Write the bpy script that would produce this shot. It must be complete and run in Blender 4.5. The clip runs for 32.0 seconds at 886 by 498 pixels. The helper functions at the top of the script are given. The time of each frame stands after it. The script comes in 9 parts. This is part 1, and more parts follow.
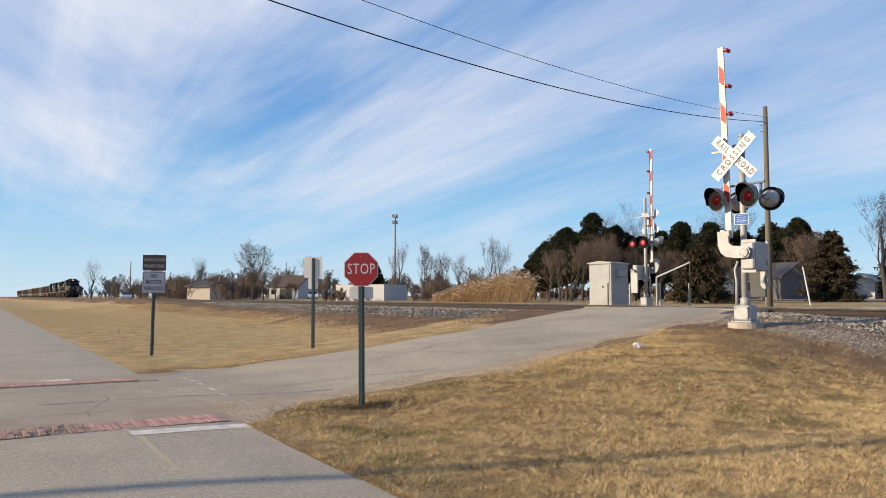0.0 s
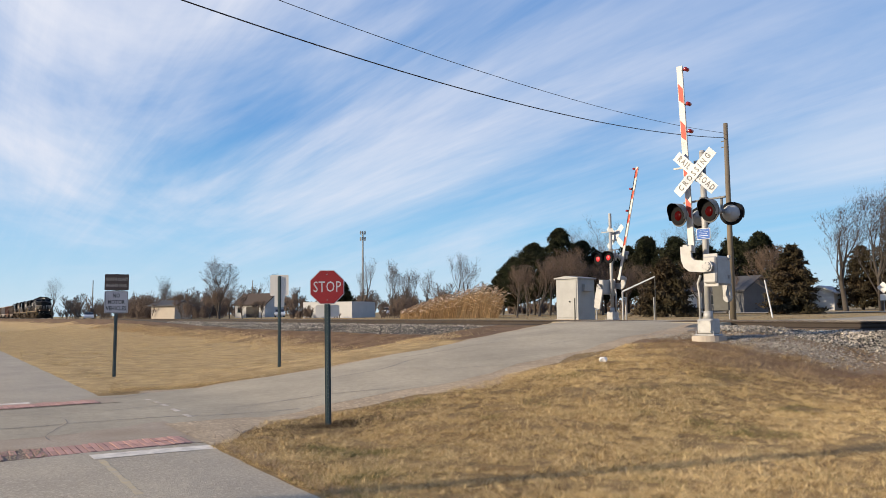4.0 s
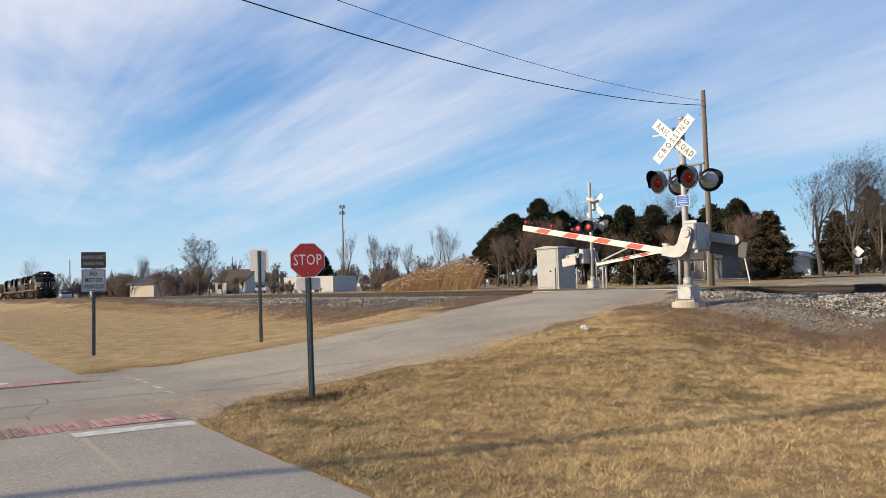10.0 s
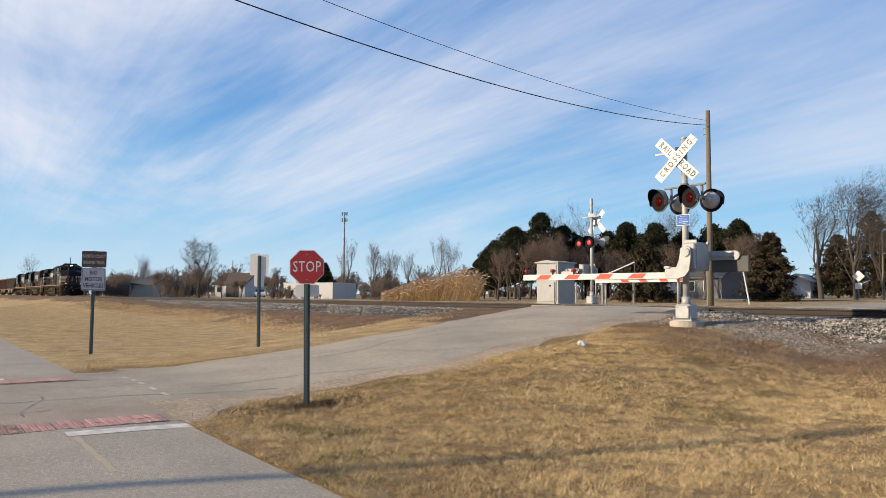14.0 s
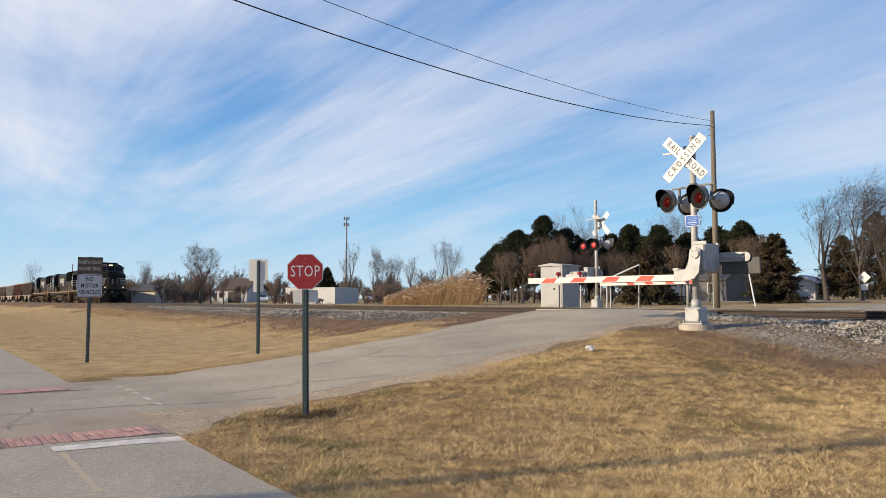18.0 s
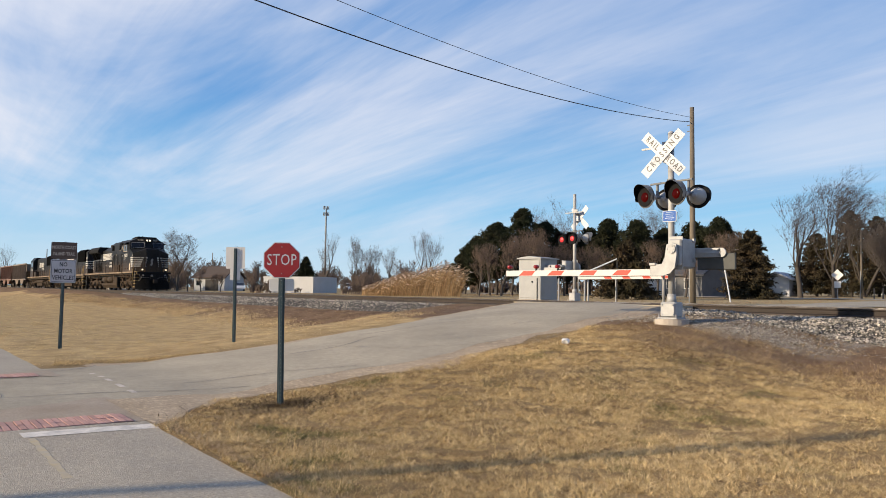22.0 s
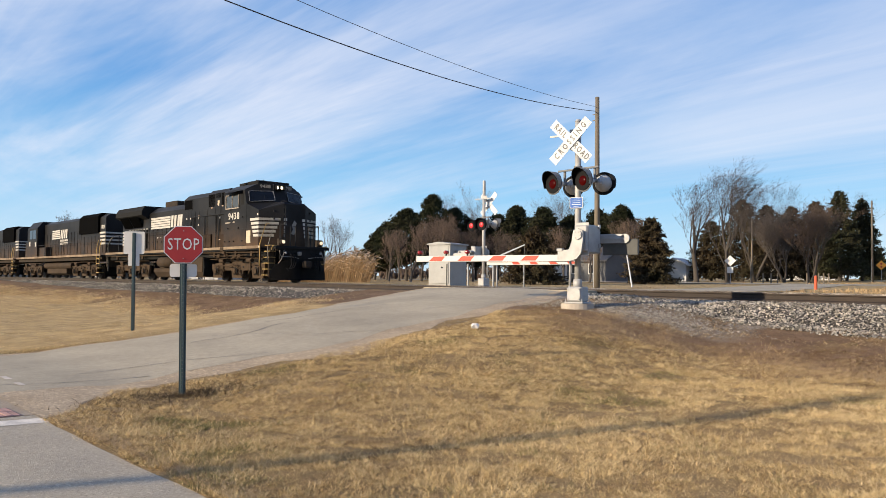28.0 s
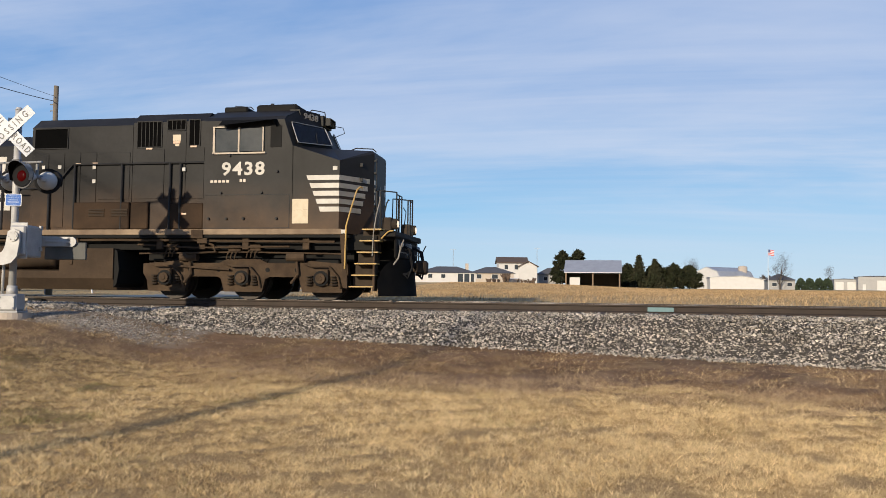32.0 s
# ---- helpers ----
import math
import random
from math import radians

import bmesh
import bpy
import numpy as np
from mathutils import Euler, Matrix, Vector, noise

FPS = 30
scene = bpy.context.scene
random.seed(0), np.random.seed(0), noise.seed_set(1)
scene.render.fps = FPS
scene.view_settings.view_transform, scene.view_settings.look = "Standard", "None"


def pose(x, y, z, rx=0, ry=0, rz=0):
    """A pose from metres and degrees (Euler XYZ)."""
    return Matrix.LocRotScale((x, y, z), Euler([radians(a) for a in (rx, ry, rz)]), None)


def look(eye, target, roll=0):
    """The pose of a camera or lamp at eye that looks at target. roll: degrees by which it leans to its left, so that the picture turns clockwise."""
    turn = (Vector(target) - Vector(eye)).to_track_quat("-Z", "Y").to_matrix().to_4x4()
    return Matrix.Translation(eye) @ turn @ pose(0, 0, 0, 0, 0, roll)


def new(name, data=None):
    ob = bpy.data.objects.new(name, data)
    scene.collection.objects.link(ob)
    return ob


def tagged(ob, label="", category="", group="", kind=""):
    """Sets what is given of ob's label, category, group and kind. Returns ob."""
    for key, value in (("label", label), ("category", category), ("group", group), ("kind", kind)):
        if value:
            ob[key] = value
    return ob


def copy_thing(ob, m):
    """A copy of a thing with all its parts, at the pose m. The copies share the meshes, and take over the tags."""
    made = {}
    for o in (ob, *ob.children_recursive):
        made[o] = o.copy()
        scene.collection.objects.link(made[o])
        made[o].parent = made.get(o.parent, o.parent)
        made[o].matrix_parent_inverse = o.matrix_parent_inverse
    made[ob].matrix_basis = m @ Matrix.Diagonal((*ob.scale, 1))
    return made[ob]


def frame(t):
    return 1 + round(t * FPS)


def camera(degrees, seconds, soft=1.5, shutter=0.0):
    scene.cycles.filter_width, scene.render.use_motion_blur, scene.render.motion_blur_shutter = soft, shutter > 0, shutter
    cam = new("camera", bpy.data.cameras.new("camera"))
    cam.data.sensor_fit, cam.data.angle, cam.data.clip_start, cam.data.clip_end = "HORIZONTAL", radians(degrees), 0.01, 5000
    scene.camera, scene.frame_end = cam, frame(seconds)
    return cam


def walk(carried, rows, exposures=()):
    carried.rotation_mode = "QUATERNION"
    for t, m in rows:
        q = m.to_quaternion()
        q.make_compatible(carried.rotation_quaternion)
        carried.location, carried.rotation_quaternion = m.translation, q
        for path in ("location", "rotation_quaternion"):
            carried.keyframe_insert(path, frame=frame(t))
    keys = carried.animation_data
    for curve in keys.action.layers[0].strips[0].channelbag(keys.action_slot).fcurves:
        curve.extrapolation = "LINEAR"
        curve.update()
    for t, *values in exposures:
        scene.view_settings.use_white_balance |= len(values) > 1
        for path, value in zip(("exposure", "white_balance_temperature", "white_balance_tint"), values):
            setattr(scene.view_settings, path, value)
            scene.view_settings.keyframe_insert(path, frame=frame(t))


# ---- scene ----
# ------------------------------------------------------------------ camera
cam = camera(59.42, 32.0, soft=0.8)
# seconds, x, y, z, turn about x, y, z in degrees
PATH = [
    (0.0, 0.143, -0.166, 1.495, 93.56, -0.09, 58.94),
    (0.5, 0.153, -0.155, 1.493, 93.74, 0.01, 58.76),
    (1.0, 0.155, -0.158, 1.495, 93.89, -0.11, 57.60),
    (1.5, 0.153, -0.160, 1.498, 94.08, -0.05, 57.30),
    (2.0, 0.165, -0.171, 1.500, 94.28, 0.06, 57.29),
    (2.5, 0.164, -0.171, 1.499, 94.28, 0.17, 57.35),
    (3.0, 0.156, -0.173, 1.499, 94.32, 0.12, 57.29),
    (3.5, 0.170, -0.165, 1.505, 94.48, 0.24, 57.08),
    (5.5, 0.178, -0.137, 1.495, 94.89, 1.17, 54.91),
    (6.0, 0.175, -0.140, 1.498, 94.53, 0.95, 54.77),
    (6.5, 0.179, -0.150, 1.489, 94.27, 0.87, 55.34),
    (7.0, 0.159, -0.159, 1.491, 93.84, 0.90, 55.76),
    (7.5, 0.137, -0.154, 1.482, 93.41, 1.01, 55.96),
    (8.0, 0.119, -0.154, 1.487, 93.14, 1.00, 55.85),
    (8.5, 0.105, -0.145, 1.487, 92.90, 1.11, 55.56),
    (9.0, 0.109, -0.144, 1.486, 92.74, 1.39, 55.39),
    (9.5, 0.113, -0.135, 1.483, 92.65, 1.60, 55.35),
    (10.0, 0.123, -0.131, 1.481, 92.69, 1.69, 55.24),
    (10.5, 0.119, -0.097, 1.488, 92.53, 1.81, 54.91),
    (11.0, 0.156, -0.084, 1.493, 92.56, 1.82, 54.47),
    (11.5, 0.197, -0.076, 1.493, 92.92, 1.30, 53.48),
    (12.0, 0.199, -0.086, 1.489, 93.07, 0.42, 52.86),
    (12.5, 0.182, -0.100, 1.493, 93.02, -0.37, 53.38),
    (13.0, 0.159, -0.102, 1.502, 93.18, -0.43, 54.06),
    (13.5, 0.190, -0.130, 1.494, 93.49, -0.27, 54.47),
    (14.0, 0.171, -0.138, 1.492, 93.46, -0.27, 55.21),
    (14.5, 0.119, -0.144, 1.482, 93.15, -0.52, 55.69),
    (16.5, -0.110, 0.080, 1.503, 93.92, -0.13, 55.64),
    (17.0, -0.142, 0.060, 1.504, 94.75, 0.85, 55.11),
    (17.5, -0.161, 0.065, 1.501, 93.64, 0.26, 55.29),
    (18.0, -0.170, 0.078, 1.503, 93.75, 0.13, 55.40),
    (18.5, -0.176, 0.097, 1.501, 93.68, 0.13, 54.96),
    (19.0, -0.187, 0.110, 1.504, 93.76, 0.03, 54.55),
    (19.5, -0.168, 0.109, 1.501, 93.66, 0.26, 54.04),
    (20.0, -0.164, 0.108, 1.500, 93.67, 0.02, 53.84),
    (20.5, -0.165, 0.104, 1.504, 93.56, -0.26, 53.67),
    (21.0, -0.147, 0.081, 1.508, 93.53, -0.44, 53.70),
    (21.5, -0.151, 0.100, 1.495, 93.62, -0.59, 53.76),
    (22.0, -0.160, 0.101, 1.499, 93.12, -0.74, 53.84),
    (22.5, -0.174, 0.096, 1.514, 93.20, -0.86, 53.87),
    (23.0, -0.178, 0.108, 1.505, 93.19, -0.77, 53.79),
    (23.5, -0.174, 0.083, 1.498, 92.95, -0.79, 53.61),
    (24.0, -0.178, 0.072, 1.507, 92.77, -0.90, 53.61),
    (24.5, -0.176, 0.079, 1.507, 92.86, -0.84, 52.85),
    (26.5, -0.213, 0.144, 1.500, 92.55, -0.27, 50.83),
    (27.0, -0.240, 0.161, 1.498, 92.20, -0.38, 49.71),
    (27.5, -0.229, 0.147, 1.497, 92.27, -0.50, 48.88),
    (28.0, -0.250, 0.161, 1.490, 92.16, -0.58, 47.18),
    (28.5, -0.245, 0.178, 1.502, 92.41, -0.71, 44.98),
    (29.0, -0.227, 0.207, 1.508, 92.06, -0.81, 41.65),
    (29.5, -0.177, 0.214, 1.524, 92.92, -0.95, 39.00),
    (30.0, -0.131, 0.199, 1.515, 93.23, -1.13, 35.15),
    (30.5, -0.044, 0.183, 1.531, 93.37, -1.57, 29.70),
    (31.0, 0.033, 0.198, 1.535, 93.59, -1.46, 23.50),
    (31.5, 0.087, 0.234, 1.538, 93.30, -1.98, 16.51),
    (32.0, 0.142, 0.304, 1.521, 92.96, -0.63, 9.68),
]
EXPOSURES = [(0.0, 0.42, 6500, 10), (25.0, 0.42, 6500, 10), (28.0, 0.54, 6500, 10), (29.0, 0.60, 6500, 10), (30.0, 0.44, 6350, 10), (31.0, 0.32, 6250, 10), (32.0, 0.27, 6200, 10)]
walk(cam, [(t, pose(x, y, z, rx, ry, rz)) for t, x, y, z, rx, ry, rz in PATH], EXPOSURES)

# ------------------------------------------------------------------ sky and sun
SUN_DIR = Vector((-0.268, -0.927, 0.262)).normalized()  # towards the sun
world = bpy.data.worlds.new("sky")
scene.world = world
world.use_nodes = True


def build_sky():
    nt = world.node_tree
    nt.nodes.clear()
    n = nt.nodes.new
    link = nt.links.new
    out = n("ShaderNodeOutputWorld")
    bg = n("ShaderNodeBackground")
    sky = n("ShaderNodeTexSky")
    sky.sky_type = "NISHITA"
    sky.sun_disc = False
    sky.sun_elevation = math.asin(SUN_DIR.z)
    sky.sun_rotation = math.atan2(SUN_DIR.x, SUN_DIR.y)
    sky.air_density, sky.dust_density, sky.ozone_density = 1.0, 0.6, 2.0
    co = n("ShaderNodeTexCoord")
    sep = n("ShaderNodeSeparateXYZ")
    link(co.outputs["Generated"], sep.inputs[0])

    def math_node(op, a, b=None):
        m = n("ShaderNodeMath")
        m.operation = op
        for k, v in enumerate((a, b)):
            if v is None:
                continue
            if isinstance(v, (int, float)):
                m.inputs[k].default_value = v
            else:
                link(v, m.inputs[k])
        return m.outputs[0]
    # flat cloud layer seen from below
    zc = math_node("ADD", math_node("MAXIMUM", sep.outputs[2], 0.0), 0.10)
    u = math_node("DIVIDE", sep.outputs[0], zc)
    v = math_node("DIVIDE", sep.outputs[1], zc)
    comb = n("ShaderNodeCombineXYZ")
    link(u, comb.inputs[0])
    link(v, comb.inputs[1])

    def layer(angle, sx, sy, scale, detail, rough, lo, hi, dist, off):
        mp = n("ShaderNodeMapping")
        mp.inputs["Rotation"].default_value = (0, 0, radians(angle))
        mp.inputs["Scale"].default_value = (sx, sy, 1)
        mp.inputs["Location"].default_value = (off, off * 0.7, 0)
        link(comb.outputs[0], mp.inputs[0])
        tx = n("ShaderNodeTexNoise")
        tx.inputs["Scale"].default_value = scale
        tx.inputs["Detail"].default_value = detail
        tx.inputs["Roughness"].default_value = rough
        tx.inputs["Distortion"].default_value = dist
        link(mp.outputs[0], tx.inputs[0])
        mr = n("ShaderNodeMapRange")
        mr.interpolation_type = "SMOOTHSTEP"
        mr.inputs["From Min"].default_value = lo
        mr.inputs["From Max"].default_value = hi
        link(tx.outputs[0], mr.inputs[0])
        return mr.outputs[0]
    broad = layer(CLOUD_ANGLE, 0.26, 0.75, 0.8, 7, 0.58, 0.38, 0.72, 0.8, 3.1)
    streak = layer(CLOUD_ANGLE + 6, 0.12, 1.6, 1.5, 9, 0.62, 0.38, 0.74, 0.6, 7.7)
    veil = layer(CLOUD_ANGLE - 20, 0.5, 0.5, 0.35, 3, 0.5, 0.35, 0.7, 0.2, 1.3)
    amount = math_node("ADD", math_node("MULTIPLY", broad, 0.62), math_node("MULTIPLY", streak, 0.20))
    amount = math_node("ADD", amount, math_node("MULTIPLY", veil, 0.16))
    # thin out towards the horizon
    low = n("ShaderNodeMapRange")
    low.inputs["From Min"].default_value = 0.03
    low.inputs["From Max"].default_value = 0.15
    low.inputs["To Min"].default_value = 0.22
    link(sep.outputs[2], low.inputs[0])
    east = n("ShaderNodeMapRange")
    east.inputs["From Min"].default_value = -0.95
    east.inputs["From Max"].default_value = -0.55
    east.inputs["To Min"].default_value = 1.58
    east.inputs["To Max"].default_value = 0.76
    link(sep.outputs[0], east.inputs[0])
    amount = math_node("MULTIPLY", amount, east.outputs[0])
    amount = math_node("MULTIPLY", amount, low.outputs[0])
    pale = n("ShaderNodeMapRange")
    pale.inputs["From Min"].default_value = -0.5
    pale.inputs["From Max"].default_value = 0.1
    pale.inputs["To Max"].default_value = 0.22
    link(sep.outputs[0], pale.inputs[0])
    sink = n("ShaderNodeMapRange")
    sink.inputs["From Min"].default_value = 0.26
    sink.inputs["From Max"].default_value = 0.06
    link(sep.outputs[2], sink.inputs[0])
    amount = math_node("MINIMUM", math_node("ADD", amount, math_node("MULTIPLY", pale.outputs[0], sink.outputs[0])), 0.92)
    mix = n("ShaderNodeMix")
    mix.data_type = "RGBA"
    link(amount, mix.inputs["Factor"])
    hs = n("ShaderNodeHueSaturation")
    hs.inputs["Saturation"].default_value = SKY_SAT
    link(sky.outputs[0], hs.inputs["Color"])
    # clear winter blue, paler towards the horizon
    ramp = n("ShaderNodeValToRGB")
    el = ramp.color_ramp.elements
    el[0].position, el[0].color = 0.0, (*SKY_LOW, 1)
    el[1].position, el[1].color = 0.62, (*SKY_HIGH, 1)
    e = el.new(0.10)
    e.color = (*SKY_MID, 1)
    e = el.new(0.24)
    e.color = (*SKY_UP, 1)
    link(sep.outputs[2], ramp.inputs[0])
    tint = n("ShaderNodeMix")
    tint.data_type = "RGBA"
    tint.inputs["Factor"].default_value = 0.85
    link(hs.outputs[0], tint.inputs["A"])
    gain = n("ShaderNodeVectorMath")
    gain.operation = "SCALE"
    gain.inputs["Scale"].default_value = 0.74 / SKY_STRENGTH
    link(ramp.outputs[0], gain.inputs[0])
    link(gain.outputs[0], tint.inputs["B"])
    link(tint.outputs["Result"], mix.inputs["A"])
    mix.inputs["B"].default_value = CLOUD_COLOUR
    link(mix.outputs["Result"], bg.inputs["Color"])
    bg.inputs["Strength"].default_value = SKY_STRENGTH
    link(bg.outputs[0], out.inputs[0])


CLOUD_ANGLE = 35
SKY_SAT = 1.1
SKY_LOW = (0.61, 0.82, 0.97)
SKY_MID = (0.265, 0.595, 0.92)
SKY_UP = (0.12, 0.36, 0.76)
SKY_HIGH = (0.09, 0.23, 0.62)
SKY_STRENGTH = 0.10
CLOUD_COLOUR = (6.0, 6.2, 6.9, 1)
build_sky()

sun_data = bpy.data.lights.new("sun", "SUN")
sun_data.energy = 5.0
sun_data.angle = radians(0.8)
sun_data.color = (1.0, 0.83, 0.60)
sun = new("sun", sun_data)
sun.matrix_world = look(SUN_DIR * 200, (0, 0, 0))

# ------------------------------------------------------------------ materials


def mat(name, base, rough=0.6, metal=0.0, other=None, amount=0.5, scale=3.0, fine=0.0, fine_scale=60.0, bump=0.0, bump_scale=40.0,
        dirt=None, dirt_lo=0.0, dirt_hi=1.0, island=0.0, obj_rand=0.0, emit=None, emit_strength=0.0, spec=0.5, streak=1.0, dirt_amount=0.8, grit=0.0, grit_scale=45.0):
    """Principled material: base colour mixed with another by broad noise, fine grain, dirt that builds up low on the thing, relief."""
    m = bpy.data.materials.new(name)
    m.use_nodes = True
    nt = m.node_tree
    b = nt.nodes["Principled BSDF"]
    b.inputs["Roughness"].default_value = rough
    b.inputs["Metallic"].default_value = metal
    b.inputs["Specular IOR Level"].default_value = spec
    n, link = nt.nodes.new, nt.links.new
    co = n("ShaderNodeTexCoord")
    mp = n("ShaderNodeMapping")
    mp.inputs["Scale"].default_value = (1, 1, streak)
    link(co.outputs["Object"], mp.inputs[0])
    base = (*base, 1)
    other = (*other, 1) if other else tuple(c * 0.7 for c in base[:3]) + (1,)

    def mixer(fac, a, bb):
        x = n("ShaderNodeMix")
        x.data_type = "RGBA"
        for sock, v in (("Factor", fac), ("A", a), ("B", bb)):
            if isinstance(v, (int, float, tuple)):
                x.inputs[sock].default_value = v
            else:
                link(v, x.inputs[sock])
        return x.outputs["Result"]

    def noise_fac(sc, det, lo, hi, top=1.0):
        t = n("ShaderNodeTexNoise")
        t.inputs["Scale"].default_value = sc
        t.inputs["Detail"].default_value = det
        t.inputs["Roughness"].default_value = 0.6
        link(mp.outputs[0], t.inputs[0])
        r = n("ShaderNodeMapRange")
        r.inputs["From Min"].default_value = lo
        r.inputs["From Max"].default_value = hi
        r.inputs["To Max"].default_value = top
        link(t.outputs[0], r.inputs[0])
        return r.outputs[0], t.outputs[0]
    f, raw = noise_fac(scale, 5, 0.35, 0.68, amount)
    col = mixer(f, base, other)
    if fine:
        f2, _ = noise_fac(fine_scale, 3, 0.3, 0.72, fine)
        col = mixer(f2, col, tuple(c * 0.45 for c in base[:3]) + (1,))
    if grit:
        for k, tone in ((1.0, 0.40), (0.6, 1.25)):
            f4, _ = noise_fac(grit_scale * k, 2, 0.55, 0.66, grit)
            col = mixer(f4, col, tuple(min(1, c * tone) for c in base[:3]) + (1,))
    if dirt:
        sep = n("ShaderNodeSeparateXYZ")
        link(co.outputs["Object"], sep.inputs[0])
        r = n("ShaderNodeMapRange")
        r.inputs["From Min"].default_value = dirt_hi
        r.inputs["From Max"].default_value = dirt_lo
        link(sep.outputs[2], r.inputs[0])
        f3, _ = noise_fac(scale * 1.7, 6, 0.25, 0.6, 1.0)
        mm = n("ShaderNodeMath")
        mm.operation = "MULTIPLY"
        link(r.outputs[0], mm.inputs[0])
        link(f3, mm.inputs[1])
        m2 = n("ShaderNodeMath")
        m2.operation = "MULTIPLY"
        m2.inputs[1].default_value = dirt_amount
        link(mm.outputs[0], m2.inputs[0])
        col = mixer(m2.outputs[0], col, (*dirt, 1))
    for on, amt, src in ((island, island, "Random Per Island"), (obj_rand, obj_rand, "Random")):
        if on:
            g = n("ShaderNodeNewGeometry" if src != "Random" else "ShaderNodeObjectInfo")
            r = n("ShaderNodeMapRange")
            r.inputs["To Min"].default_value = 1 - amt
            r.inputs["To Max"].default_value = 1 + amt * 0.8
            link(g.outputs[src], r.inputs[0])
            h = n("ShaderNodeHueSaturation")
            link(r.outputs[0], h.inputs["Value"])
            link(col, h.inputs["Color"])
            col = h.outputs[0]
    link(col, b.inputs["Base Color"])
    if bump:
        t = n("ShaderNodeTexNoise")
        t.inputs["Scale"].default_value = bump_scale
        t.inputs["Detail"].default_value = 4
        link(mp.outputs[0], t.inputs[0])
        bp = n("ShaderNodeBump")
        bp.inputs["Strength"].default_value = bump
        bp.inputs["Distance"].default_value = 0.02
        link(t.outputs[0], bp.inputs["Height"])
        link(bp.outputs[0], b.inputs["Normal"])
    if emit:
        b.inputs["Emission Color"].default_value = (*emit, 1)
        b.inputs["Emission Strength"].default_value = emit_strength
    return m


M = {}
M["asphalt"] = mat("asphalt", (0.475, 0.400, 0.280), 0.9, other=(0.325, 0.275, 0.197), amount=1.0, scale=0.45, fine=0.35, fine_scale=9, grit=0.28, grit_scale=70, bump=0.25, bump_scale=80, spec=0.25, streak=1.0)
M["trail"] = mat("trail_asphalt", (0.48, 0.405, 0.295), 0.92, other=(0.37, 0.313, 0.235), amount=0.8, scale=0.8, fine=0.3, fine_scale=16, grit=0.6, grit_scale=60, spec=0.25, bump=0.4, bump_scale=110)
M["shoulder"] = mat("gravel_shoulder", (0.50, 0.375, 0.235), 0.95, other=(0.36, 0.262, 0.157), amount=0.9, scale=1.4, grit=0.7, grit_scale=26, fine=0.5, fine_scale=36, bump=0.8, bump_scale=40)
M["paint_yellow"] = mat("faded_yellow_paint", (0.56, 0.445, 0.26), 0.9, other=(0.49, 0.42, 0.315), amount=1.0, scale=7, fine=0.2, fine_scale=30, spec=0.2)
M["paint_worn"] = mat("worn_road_paint", (0.70, 0.61, 0.49), 0.85, other=(0.50, 0.42, 0.33), amount=0.9, scale=6, fine=0.3, fine_scale=50)
M["paint_white"] = mat("road_paint", (0.90, 0.80, 0.65), 0.8, other=(0.50, 0.44, 0.36), amount=0.9, scale=7, fine=0.35, fine_scale=50)
M["brick"] = mat("red_paver", (0.50, 0.265, 0.205), 0.9, other=(0.40, 0.25, 0.20), amount=0.7, scale=6, bump=0.3, obj_rand=0.18)
M["mortar"] = mat("paver_joint", (0.24, 0.17, 0.125), 0.95, other=(0.15, 0.105, 0.08), scale=5, fine=0.3)
M["concrete"] = mat("concrete", (0.46, 0.40, 0.33), 0.9, other=(0.33, 0.28, 0.23), amount=0.8, scale=2.5, fine=0.25, bump=0.3)
M["crack"] = mat("crack_seal", (0.15, 0.135, 0.12), 0.8, scale=5)
# Bed darkened: the shadow between loose stones is in its colour.
M["ballast"] = mat("ballast_bed_shaded", (0.085, 0.071, 0.055), 0.95, other=(0.038, 0.032, 0.025), amount=0.9, scale=6, fine=0.7, fine_scale=30, bump=1.0, bump_scale=26)
M["stone"] = mat("ballast_stone", (0.44, 0.39, 0.315), 0.9, other=(0.17, 0.145, 0.112), amount=0.85, scale=1.6, island=0.95, bump=0.3)
M["gravel"] = mat("dirty_gravel", (0.36, 0.32, 0.265), 0.95, other=(0.25, 0.215, 0.17), amount=0.85, scale=1.5, island=0.7, spec=0.2)
M["apron"] = mat("sandy_concrete", (0.46, 0.37, 0.27), 0.95, other=(0.36, 0.275, 0.19), amount=0.9, scale=1.3, fine=0.5, fine_scale=40, bump=0.5, bump_scale=50, spec=0.2)
M["lens_lit"] = mat("lit_red_lens", (0.2, 0.01, 0.01), 0.4, emit=(1.0, 0.03, 0.04), emit_strength=0.55, scale=20, amount=0.3)
M["rail"] = mat("rusty_rail", (0.024, 0.016, 0.011), 0.8, other=(0.042, 0.027, 0.018), amount=0.8, scale=2.5, fine=0.3, bump=0.2)
M["rail_top"] = mat("worn_rail_head", (0.30, 0.27, 0.25), 0.38, 0.85, scale=2)
M["tie"] = mat("weathered_tie", (0.10, 0.075, 0.055), 0.9, other=(0.06, 0.045, 0.035), scale=3, fine=0.3, island=0.3)
M["galv"] = mat("galvanised_steel", (0.33, 0.33, 0.325), 0.6, 0.4, other=(0.25, 0.25, 0.245), amount=0.7, scale=8, fine=0.12)
M["silver"] = mat("aluminium_paint", (0.40, 0.395, 0.385), 0.6, 0.15, other=(0.29, 0.285, 0.275), amount=0.7, scale=5, fine=0.1, fine_scale=40)
M["silver_dark"] = mat("weathered_grey_paint", (0.20, 0.20, 0.20), 0.65, 0.1, other=(0.135, 0.135, 0.135), amount=0.8, scale=4, fine=0.15)
